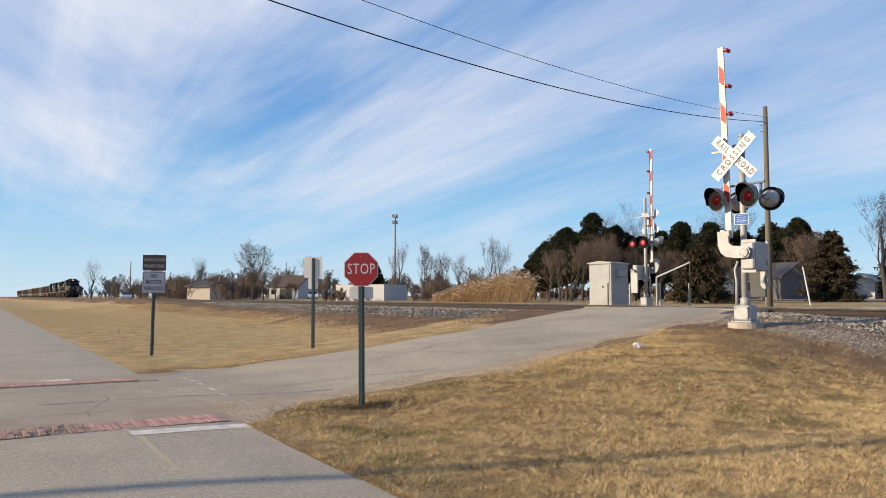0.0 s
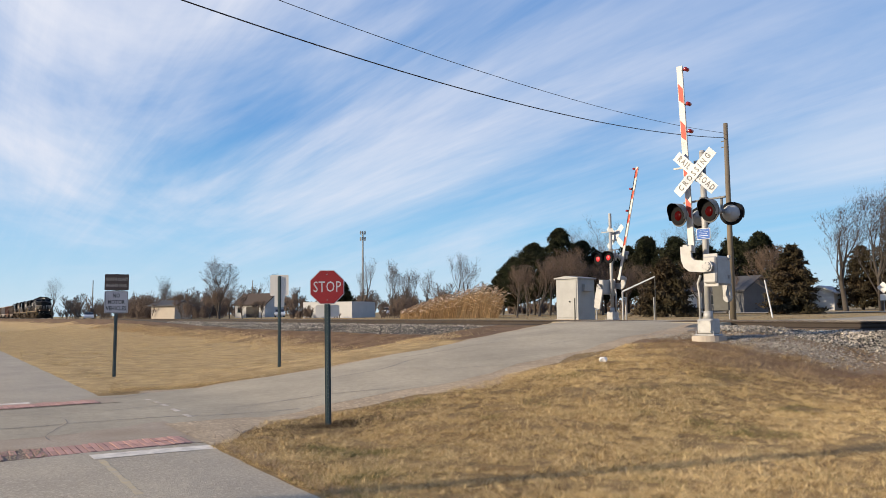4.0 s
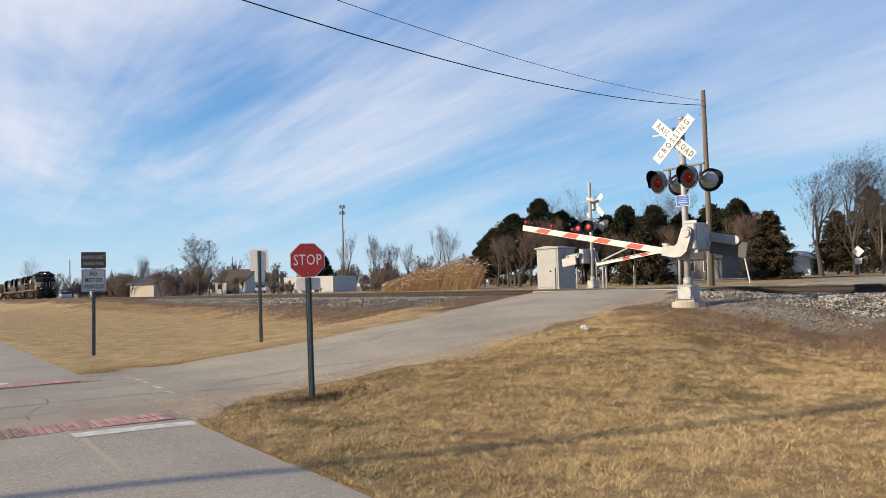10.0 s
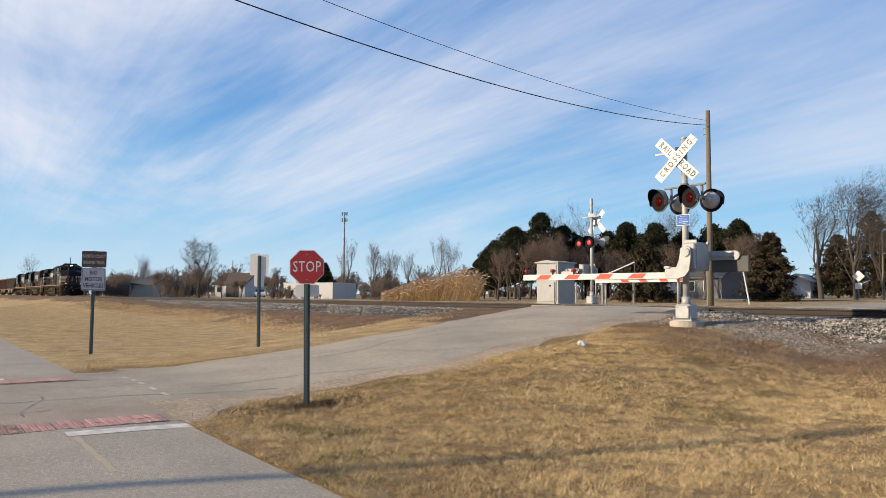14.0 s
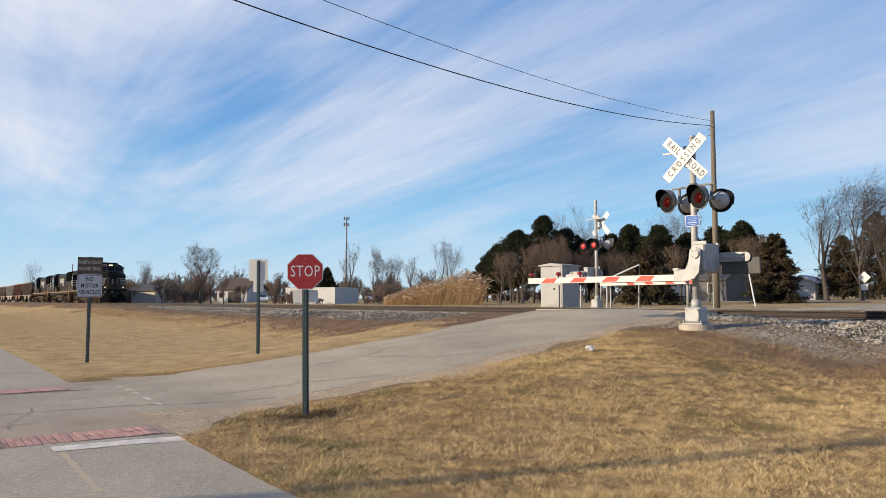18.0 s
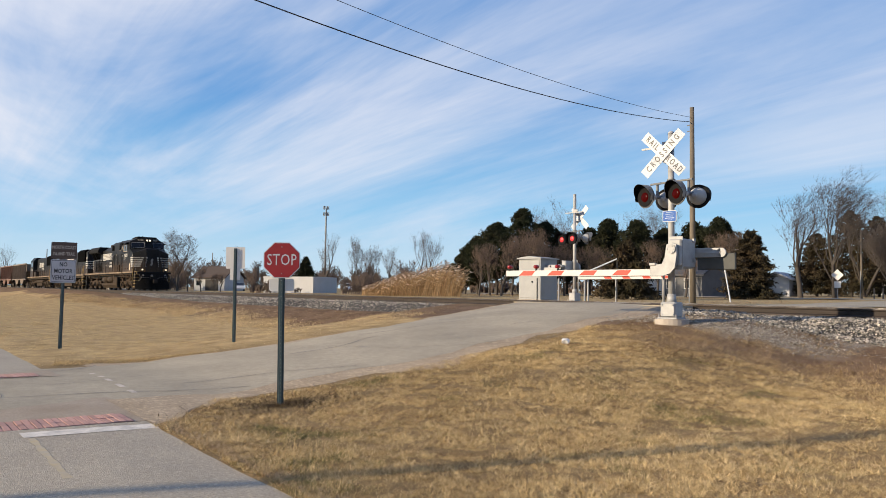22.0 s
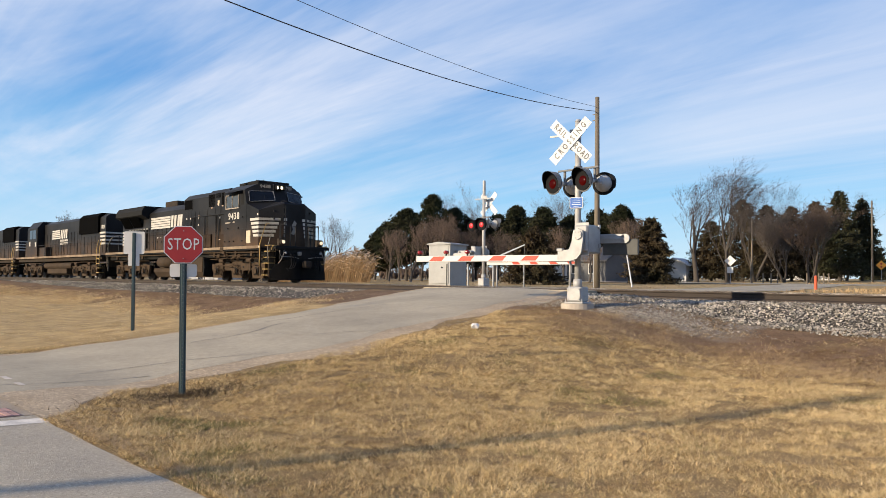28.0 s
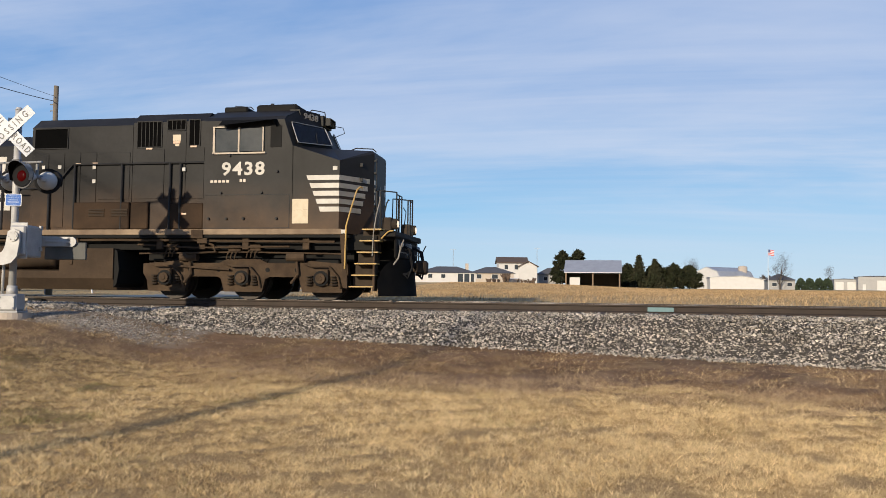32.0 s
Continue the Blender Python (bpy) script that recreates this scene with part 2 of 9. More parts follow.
M["cast_iron"] = mat("dark_cast_iron", (0.085, 0.085, 0.078), 0.7, 0.1, other=(0.055, 0.055, 0.05), amount=0.8, scale=4, fine=0.15)
M["disc_grey"] = mat("lamp_disc_grey", (0.105, 0.102, 0.10), 0.7, other=(0.07, 0.069, 0.068), amount=0.7, scale=6)
M["loco_front"] = mat("loco_pilot_black", (0.010, 0.0095, 0.009), 0.75, spec=0.15, other=(0.020, 0.017, 0.014), scale=3)
M["lamp_grey"] = mat("lamp_housing_grey", (0.44, 0.43, 0.41), 0.7, other=(0.34, 0.33, 0.31), amount=0.7, scale=6)
M["white_sign"] = mat("white_sheeting", (0.53, 0.55, 0.57), 0.6, other=(0.46, 0.47, 0.48), amount=0.5, scale=4)
M["black"] = mat("black_paint", (0.012, 0.012, 0.013), 0.6, spec=0.2, other=(0.03, 0.03, 0.03), scale=4)
M["black_matt"] = mat("black_backing", (0.010, 0.010, 0.011), 0.85, spec=0.15, scale=4)
M["lens"] = mat("red_signal_lens", (0.020, 0.001, 0.001), 0.25, spec=0.04, emit=(1.0, 0.02, 0.015), emit_strength=0.032, scale=20, amount=0.3)
M["lens_dark"] = mat("red_lamp_glass", (0.22, 0.012, 0.015), 0.2, emit=(1.0, 0.03, 0.02), emit_strength=0.03, scale=20, amount=0.3)
M["red_refl"] = mat("red_reflective_tape", (0.46, 0.045, 0.022), 0.6, other=(0.38, 0.04, 0.02), amount=0.5, scale=5)
M["arm_white"] = mat("white_gate_tape", (0.54, 0.525, 0.50), 0.55, other=(0.44, 0.42, 0.39), amount=0.5, scale=3, fine=0.08)
M["stop_red"] = mat("stop_sheeting", (0.27, 0.014, 0.017), 0.6, other=(0.34, 0.018, 0.02), amount=0.4, scale=6)
M["blue_bar"] = mat("pale_blue_print", (0.42, 0.52, 0.62), 0.6, scale=10)
M["blue_sign"] = mat("blue_sheeting", (0.004, 0.085, 0.36), 0.6, scale=10)
M["brown_sign"] = mat("brown_sheeting", (0.075, 0.045, 0.03), 0.45, other=(0.10, 0.06, 0.045), scale=5)
M["tan_letter"] = mat("faded_cream_letters", (0.46, 0.39, 0.32), 0.5, scale=20)
M["nmv_white"] = mat("aged_white_sheeting", (0.50, 0.48, 0.49), 0.6, other=(0.42, 0.40, 0.41), amount=0.6, scale=4)
M["ink"] = mat("black_letters", (0.025, 0.025, 0.03), 0.5, scale=20)
M["post_green"] = mat("green_sign_post", (0.035, 0.06, 0.065), 0.5, 0.2, other=(0.055, 0.075, 0.075), amount=0.7, scale=4)
M["sign_back"] = mat("bare_sign_back", (0.66, 0.63, 0.58), 0.6, 0.0, other=(0.58, 0.55, 0.50), amount=0.6, scale=4)
M["cabinet"] = mat("signal_house_paint", (0.34, 0.34, 0.33), 0.65, 0.05, other=(0.27, 0.27, 0.262), amount=0.7, scale=2, fine=0.12, fine_scale=25)
M["pole_wood"] = mat("weathered_pole", (0.185, 0.15, 0.11), 0.9, other=(0.115, 0.095, 0.07), amount=0.9, scale=3, fine=0.4, fine_scale=30, bump=0.5, streak=0.12)
M["wire"] = mat("wire", (0.02, 0.02, 0.022), 0.6, scale=2)
M["litter"] = mat("crumpled_paper", (0.75, 0.74, 0.73), 0.7, scale=20, fine=0.1)
# train
DUST = (0.075, 0.044, 0.024)
M["loco_black"] = mat("loco_black_paint", (0.0050, 0.0050, 0.0052), 0.5, other=(0.023, 0.0225, 0.0225), amount=1.0, scale=0.45, fine=0.25, fine_scale=14, dirt=DUST, dirt_lo=1.7, dirt_hi=2.85, dirt_amount=0.95, spec=0.12, bump=0.06, bump_scale=1.2)
M["loco_dusty"] = mat("loco_dusty_panel", (0.012, 0.008, 0.0055), 0.75, spec=0.12, other=(0.030, 0.019, 0.011), amount=0.9, scale=0.9, fine=0.3, fine_scale=12, dirt=DUST, dirt_lo=1.5, dirt_hi=2.8, dirt_amount=0.6)
M["loco_frame"] = mat("loco_underframe", (0.028, 0.022, 0.017), 0.85, spec=0.15, other=(0.055, 0.04, 0.028), amount=0.8, scale=2.5, fine=0.3)
M["loco_truck"] = mat("dusty_truck_casting", (0.074, 0.050, 0.031), 0.9, spec=0.15, other=(0.036, 0.025, 0.017), amount=0.9, scale=3.0, fine=0.4, fine_scale=30, bump=0.3)
M["loco_wheel"] = mat("wheel_steel", (0.035, 0.027, 0.021), 0.6, 0.3, scale=4)
M["loco_tank"] = mat("dusty_fuel_tank", (0.060, 0.041, 0.026), 0.85, spec=0.15, other=(0.034, 0.024, 0.016), amount=0.9, scale=1.4, fine=0.3, fine_scale=20)
M["loco_white"] = mat("loco_white_paint", (0.50, 0.475, 0.43), 0.6, other=(0.34, 0.31, 0.26), amount=0.8, scale=2.5, fine=0.3, fine_scale=9)
M["loco_sill"] = mat("dirty_sill_stripe", (0.26, 0.19, 0.12), 0.8, other=(0.07, 0.04, 0.022), amount=1.0, scale=0.8, fine=0.4, fine_scale=7)
M["loco_grille"] = mat("loco_grille", (0.003, 0.003, 0.003), 0.95, scale=6, spec=0.02)
M["loco_yellow"] = mat("grab_iron_yellow", (0.42, 0.27, 0.07), 0.6, other=(0.25, 0.17, 0.07), amount=0.8, scale=4)
# Sooty roof black; below the sill it is shade given as colour.
M["soot_shade_black"] = mat("loco_soot_and_shade", (0.010, 0.010, 0.010), 0.8, spec=0.12, other=(0.018, 0.017, 0.015), scale=1.2)
M["glass"] = mat("dark_cab_glass", (0.008, 0.012, 0.02), 0.06, scale=2, spec=0.4)
# Grey tone stands in for sky reflected in the near cab window.
M["sky_glass"] = mat("sky_tinted_cab_glass", (0.060, 0.060, 0.056), 0.10, other=(0.028, 0.030, 0.028), amount=1.0, scale=1.6)
M["window_frame"] = mat("worn_window_frame", (0.38, 0.32, 0.25), 0.6, other=(0.20, 0.15, 0.11), scale=6)
M["cream_plate"] = mat("cream_panel", (0.50, 0.42, 0.30), 0.6, other=(0.34, 0.27, 0.18), scale=6, fine=0.2)
M["galv_dull"] = mat("dull_grey_steel", (0.22, 0.20, 0.17), 0.7, other=(0.14, 0.12, 0.10), scale=5)
M["headlight"] = mat("headlight", (1, 0.95, 0.8), 0.2, emit=(1.0, 0.82, 0.56), emit_strength=2.4)
M["ditch"] = mat("ditch_light", (1, 0.9, 0.7), 0.2, emit=(1.0, 0.68, 0.34), emit_strength=0.7)
M["warning_orange"] = mat("faded_notice", (0.50, 0.40, 0.30), 0.6, other=(0.5, 0.20, 0.08), amount=0.6, scale=9)
M["hopper_brown"] = mat("hopper_brown", (0.17, 0.085, 0.055), 0.75, other=(0.10, 0.055, 0.04), amount=0.8, scale=0.8, fine=0.2, fine_scale=12)
M["hopper_dusty"] = mat("hopper_dusty", (0.20, 0.15, 0.11), 0.8, other=(0.11, 0.085, 0.068), amount=0.9, scale=0.7, fine=0.3, fine_scale=10)
M["hopper_grey"] = mat("hopper_grey", (0.34, 0.31, 0.28), 0.7, other=(0.22, 0.18, 0.15), amount=0.8, scale=0.8, fine=0.2, fine_scale=12)
# buildings
M["siding_white"] = mat("white_siding", (0.50, 0.49, 0.475), 0.7, other=(0.43, 0.42, 0.40), amount=0.6, scale=1.0, fine=0.1)
M["siding_cream"] = mat("cream_siding", (0.40, 0.345, 0.285), 0.7, other=(0.345, 0.295, 0.245), amount=0.6, scale=1.0)
# Grey of a pale wall standing in shade, set as base colour.
M["siding_shaded"] = mat("pale_siding_shaded", (0.115, 0.115, 0.118), 0.75, other=(0.08, 0.08, 0.082), amount=0.7, scale=0.8)
M["siding_grey"] = mat("grey_siding", (0.25, 0.247, 0.24), 0.6, other=(0.30, 0.295, 0.285), amount=0.6, scale=1.0)
M["roof_dark"] = mat("dark_shingles", (0.075, 0.075, 0.08), 0.85, other=(0.055, 0.055, 0.06), scale=1.5, fine=0.3, fine_scale=8)
M["roof_brown"] = mat("brown_shingles", (0.085, 0.060, 0.045), 0.9, other=(0.06, 0.044, 0.034), scale=1.5, fine=0.3, fine_scale=8)
M["roof_metal"] = mat("grey_metal_roof", (0.34, 0.35, 0.37), 0.5, 0.3, other=(0.26, 0.27, 0.285), amount=0.7, scale=0.9, streak=0.2)
M["wood_dark"] = mat("dark_barn_boards", (0.045, 0.04, 0.035), 0.85, other=(0.075, 0.06, 0.05), scale=1.5, fine=0.3)
M["deck_wood"] = mat("deck_boards", (0.20, 0.14, 0.09), 0.8, scale=2)
M["window_dark"] = mat("window_glass", (0.03, 0.035, 0.04), 0.08, scale=2)
M["orange_sign"] = mat("orange_sheeting", (0.85, 0.36, 0.03), 0.45, emit=None, scale=8)
M["orange_post"] = mat("orange_marker", (0.50, 0.085, 0.03), 0.5, scale=8)
M["car_white"] = mat("white_car_paint", (0.68, 0.68, 0.68), 0.3, scale=2)
M["tyre"] = mat("tyre", (0.02, 0.02, 0.02), 0.8, scale=5)
M["flag_red"] = mat("flag_red", (0.45, 0.05, 0.06), 0.7, scale=5)
M["flag_blue"] = mat("flag_blue", (0.03, 0.05, 0.16), 0.7, scale=5)
# vegetation
M["bark"] = mat("grey_bark", (0.07, 0.057, 0.046), 0.9, other=(0.046, 0.038, 0.031), amount=0.8, scale=3, fine=0.3)
M["twig"] = mat("winter_twigs", (0.078, 0.061, 0.050), 0.9, other=(0.052, 0.042, 0.036), amount=0.7, scale=0.6, island=0.25)
M["twig_red"] = mat("brown_twigs", (0.128, 0.084, 0.056), 0.9, other=(0.078, 0.055, 0.040), amount=0.7, scale=0.6, island=0.3)
M["pine"] = mat("pine_needles", (0.017, 0.0225, 0.010), 0.9, other=(0.030, 0.027, 0.014), amount=0.8, scale=0.5, island=0.4, spec=0.15)
M["spruce"] = mat("spruce_needles", (0.028, 0.034, 0.016), 0.85, other=(0.046, 0.038, 0.021), amount=0.8, scale=0.5, island=0.45, spec=0.2)
M["yew"] = mat("brown_tinged_needles", (0.064, 0.046, 0.027), 0.9, other=(0.034, 0.032, 0.017), amount=0.9, scale=0.4, island=0.4, spec=0.15)
M["hedge"] = mat("trimmed_hedge", (0.03, 0.048, 0.022), 0.9, other=(0.022, 0.036, 0.018), scale=1, island=0.4)
M["grass_blade"] = mat("dry_grass_blade", (0.70, 0.512, 0.250), 0.9, other=(0.50, 0.35, 0.16), amount=0.9, scale=0.6, fine=0.5, fine_scale=11, island=0.5, spec=0.15)
M["straw"] = mat("straw", (0.84, 0.645, 0.355), 0.9, other=(0.65, 0.475, 0.245), amount=0.8, scale=0.5, fine=0.4, fine_scale=10, island=0.45, spec=0.15)
M["reed"] = mat("dry_reed", (0.60, 0.41, 0.22), 0.85, other=(0.36, 0.22, 0.10), amount=0.8, scale=0.4, island=0.4, spec=0.2)
M["reed_plume"] = mat("reed_plume", (0.78, 0.62, 0.46), 0.9, other=(0.50, 0.36, 0.23), scale=0.5, island=0.35, spec=0.1)
M["thatch"] = mat("matted_thatch", (0.49, 0.325, 0.150), 0.95, other=(0.27, 0.17, 0.075), amount=0.9, scale=0.8, fine=0.4, fine_scale=9, island=0.65, spec=0.1)
M["litter_pale"] = mat("pale_matted_grass", (0.46, 0.335, 0.20), 0.9, other=(0.33, 0.23, 0.13), amount=0.8, scale=0.5, island=0.4, spec=0.2)
M["litter_grass"] = mat("dead_matted_grass", (0.245, 0.155, 0.085), 0.9, other=(0.165, 0.104, 0.058), amount=0.8, scale=0.5, island=0.45, spec=0.2)


def ground_material():
    """Dry lawn, with bare dirt along the ballast toe and straw-coloured field beyond the track."""
    m = bpy.data.materials.new("winter_ground")
    m.use_nodes = True
    nt = m.node_tree
    b = nt.nodes["Principled BSDF"]
    b.inputs["Roughness"].default_value = 0.95
    b.inputs["Specular IOR Level"].default_value = 0.15
    n, link = nt.nodes.new, nt.links.new
    co = n("ShaderNodeTexCoord")
    sep = n("ShaderNodeSeparateXYZ")
    link(co.outputs["Object"], sep.inputs[0])

    def noise_out(sc, det=5, rough=0.6):
        t = n("ShaderNodeTexNoise")
        t.inputs["Scale"].default_value = sc
        t.inputs["Detail"].default_value = det
        t.inputs["Roughness"].default_value = rough
        link(co.outputs["Object"], t.inputs[0])
        return t.outputs[0]

    def rng(src, a, bb, c=0.0, d=1.0):
        r = n("ShaderNodeMapRange")
        r.interpolation_type = "SMOOTHSTEP"
        for k, v in zip(("From Min", "From Max", "To Min", "To Max"), (a, bb, c, d)):
            r.inputs[k].default_value = v
        link(src, r.inputs[0])
        return r.outputs[0]

    def op(kind, a, bb):
        x = n("ShaderNodeMath")
        x.operation = kind
        x.use_clamp = kind != "ADD"
        for k, v in enumerate((a, bb)):
            if isinstance(v, (int, float)):
                x.inputs[k].default_value = v
            else:
                link(v, x.inputs[k])
        return x.outputs[0]

    def mixer(f, a, bb):
        x = n("ShaderNodeMix")
        x.data_type = "RGBA"
        for s, v in (("Factor", f), ("A", a), ("B", bb)):
            if isinstance(v, tuple):
                x.inputs[s].default_value = (*v, 1)
            else:
                link(v, x.inputs[s])
        return x.outputs["Result"]
    lawn = mixer(rng(noise_out(0.45), 0.38, 0.64), (0.33, 0.218, 0.098), (0.245, 0.160, 0.070))
    lawn = mixer(rng(noise_out(1.7, 6), 0.50, 0.72, 0, 0.6), lawn, (0.185, 0.125, 0.052))
    # Dark speckle puts the shadow gaps between tufts into the soil colour.
    lawn = mixer(rng(noise_out(22, 5), 0.42, 0.70, 0, 0.75), lawn, (0.075, 0.052, 0.026))
    lawn = mixer(rng(sep.outputs[0], -7.0, -1.0, 0.0, 0.55), lawn, (0.41, 0.278, 0.128))
    dirt = mixer(rng(noise_out(1.1, 6), 0.35, 0.65), (0.135, 0.082, 0.045), (0.215, 0.135, 0.077))
    dirt = mixer(rng(noise_out(20, 4), 0.45, 0.75, 0, 0.6), dirt, (0.07, 0.045, 0.03))
    wob = op("ADD", sep.outputs[1], rng(noise_out(0.33, 4), 0.2, 0.8, -1.3, 1.3))
    shift = op("ADD", wob, rng(sep.outputs[0], -6.0, 6.0, 0.0, 2.3))
    shift = op("ADD", shift, rng(sep.outputs[0], -24.0, -46.0, 0.0, -1.5))
    band = op("MULTIPLY", rng(shift, 11.7, 12.9), rng(sep.outputs[1], 24.0, 21.5))
    band = op("MULTIPLY", band, rng(noise_out(0.9, 5), 0.28, 0.5, 0.35, 1.0))
    col = mixer(band, lawn, dirt)
    # grey gravel fill round the signal foot and along the ballast toe
    fill = op("MULTIPLY", rng(op("ADD", sep.outputs[1], rng(noise_out(0.8, 5), 0.2, 0.8, -0.5, 0.5)), 13.35, 13.95), rng(op("ADD", sep.outputs[0], rng(noise_out(0.5, 4), 0.2, 0.8, -1.2, 1.2)), -6.4, -8.0))
    fill = op("MULTIPLY", fill, rng(sep.outputs[0], -14.2, -13.2))
    grit = mixer(rng(noise_out(45, 3), 0.40, 0.62), (0.34, 0.295, 0.235), (0.15, 0.125, 0.095))
    col = mixer(op("MULTIPLY", fill, 0.9), col, grit)
    field = mixer(rng(noise_out(0.12, 4), 0.35, 0.65), (0.44, 0.32, 0.155), (0.37, 0.265, 0.125))
    field = mixer(rng(noise_out(3.0, 5), 0.45, 0.7, 0, 0.6), field, (0.25, 0.165, 0.085))
    col = mixer(rng(sep.outputs[1], 21.5, 24.0), col, field)
    west = op("MULTIPLY", rng(sep.outputs[0], -15.5, -18.0), rng(op("ADD", wob, rng(sep.outputs[0], -24.0, -46.0, 0.0, -1.5)), 12.9, 11.7))
    col = mixer(op("MULTIPLY", west, rng(noise_out(1.6, 7), 0.30, 0.70, 0.25, 0.95)), col, (0.56, 0.395, 0.185))
    link(col, b.inputs["Base Color"])
    bp = n("ShaderNodeBump")
    bp.inputs["Strength"].default_value = 0.7
    bp.inputs["Distance"].default_value = 0.04
    link(noise_out(30, 4), bp.inputs["Height"])
    link(bp.outputs[0], b.inputs["Normal"])
    return m


M["ground"] = ground_material()
# ------------------------------------------------------------------ mesh helpers


def finish(name, bm, material, smooth=False):
    me = bpy.data.meshes.new(name)
    bmesh.ops.recalc_face_normals(bm, faces=bm.faces)
    bm.to_mesh(me)
    bm.free()
    for m in (material if isinstance(material, (list, tuple)) else [material]):
        me.materials.append(m)
    if smooth:
        me.polygons.foreach_set("use_smooth", [True] * len(me.polygons))
    return me


PIECES = {"stripe", "gable", "grab_iron", "nose_latch", "latch", "grille_bar", "cream_plate", "roof_hatch", "equipment_box", "step_riser", "louvre", "radiator_screen", "hood_stripe", "jacking_pad", "axle_box", "hinge", "insulator", "bolt", "side_window", "windshield", "headlight", "number_box", "hood_door", "door_latch", "grille_slot", "step", "label_plate", "warning_label",
          "nose_stripe", "text_bar", "joint_bar", "hood_stripe", "louvre", "rib", "flag_stripe", "roof_fan", "logo_bar", "panel_seam", "mount", "symbol", "spring", "punched_hole"}


def part(name, bm, material, parent, label="", smooth=False):
    if name in PIECES:
        return piece_parts(name, bm, material, parent, label)
    ob = new(name, finish(name, bm, material, smooth))
    ob.parent = parent
    if label:
        ob["label"] = label
    return ob


def piece_parts(name, bm, material, parent, label):
    """Each separate piece of the bmesh becomes an object of its own."""
    me = finish(name, bm, material)
    n = len(me.vertices)
    root = list(range(n))

    def find(i):
        while root[i] != i:
            root[i] = root[root[i]]
            i = root[i]
        return i
    for e in me.edges:
        a, b = e.vertices
        root[find(a)] = find(b)
    groups = {}
    for p in me.polygons:
        groups.setdefault(find(p.vertices[0]), []).append(p)
    first = None
    for polys in groups.values():
        ids = sorted({v for p in polys for v in p.vertices})
        at = {v: k for k, v in enumerate(ids)}
        m2 = bpy.data.meshes.new(name)
        m2.from_pydata([me.vertices[v].co for v in ids], [], [[at[v] for v in p.vertices] for p in polys])
        m2.materials.append(material)
        ob = new(name, m2)
        ob.parent = parent
        if label:
            ob["label"] = label
        first = first or ob
    bpy.data.meshes.remove(me)
    return first


def thing(name, m, label, category, group="", kind=""):
    ob = new(name)
    ob.empty_display_size = 0.3
    ob.matrix_world = m
    return tagged(ob, label, category, group, kind)


def solid(name, bm, material, label, category="", group="", kind="", smooth=False):
    return tagged(new(name, finish(name, bm, material, smooth)), label, category, group, kind)


def box(bm, x0, x1, y0, y1, z0, z1, bevel=0.0, m=None):
    vs = [bm.verts.new((x, y, z)) for x in (x0, x1) for y in (y0, y1) for z in (z0, z1)]
    fs = [bm.faces.new([vs[i] for i in q]) for q in ((0, 1, 3, 2), (4, 6, 7, 5), (0, 4, 5, 1), (2, 3, 7, 6), (0, 2, 6, 4), (1, 5, 7, 3))]
    if bevel:
        es = list({e for f in fs for e in f.edges})
        r = bmesh.ops.bevel(bm, geom=es, offset=bevel, segments=1, affect="EDGES")
        vs = list({v for f in r["faces"] for v in f.verts} | {v for v in vs if v.is_valid})
    if m is not None:
        bmesh.ops.transform(bm, matrix=m, verts=[v for v in vs if v.is_valid])
    return vs


def cyl(bm, p0, p1, r0, r1=None, seg=12, caps=True):
    r1 = r0 if r1 is None else r1
    p0, p1 = Vector(p0), Vector(p1)
    d = (p1 - p0).normalized()
    a = d.orthogonal().normalized()
    b = d.cross(a)
    ring = []
    for p, r in ((p0, r0), (p1, r1)):
        ring.append([bm.verts.new(p + (a * math.cos(k * math.tau / seg) + b * math.sin(k * math.tau / seg)) * r) for k in range(seg)])
    for k in range(seg):
        bm.faces.new((ring[0][k], ring[0][(k + 1) % seg], ring[1][(k + 1) % seg], ring[1][k]))
    if caps:
        bm.faces.new(ring[0][::-1])
        bm.faces.new(ring[1])


def tube(bm, pts, r, seg=6):
    """One unbroken round bar swept along the points."""
    pts = [Vector(p) for p in pts]
    side, old = None, None
    for k, p in enumerate(pts):
        d = ((pts[min(k + 1, len(pts) - 1)] - p).normalized() + (p - pts[max(k - 1, 0)]).normalized()).normalized()
        side = d.orthogonal().normalized() if side is None else (side - d * side.dot(d)).normalized()
        up = d.cross(side)
        ring = [bm.verts.new(p + (side * math.cos(i * math.tau / seg) + up * math.sin(i * math.tau / seg)) * r) for i in range(seg)]
        if old is None:
            bm.faces.new(ring[::-1])
        else:
            for i in range(seg):
                bm.faces.new((old[i], old[(i + 1) % seg], ring[(i + 1) % seg], ring[i]))
        old = ring
    bm.faces.new(old)


def prism(bm, outline, t0, t1, axis="y"):
    """A flat outline of (u, v) pairs pulled from t0 to t1 along an axis: y takes (x, z), x takes (y, z), z takes (x, y)."""
    def at(u, v, t):
        return {"y": (u, t, v), "x": (t, u, v), "z": (u, v, t)}[axis]
    a = [bm.verts.new(at(u, v, t0)) for u, v in outline]
    b = [bm.verts.new(at(u, v, t1)) for u, v in outline]
    k = len(outline)
    bm.faces.new(a)
    bm.faces.new(b[::-1])
    for i in range(k):
        bm.faces.new((a[i], b[i], b[(i + 1) % k], a[(i + 1) % k]))
    return a + b


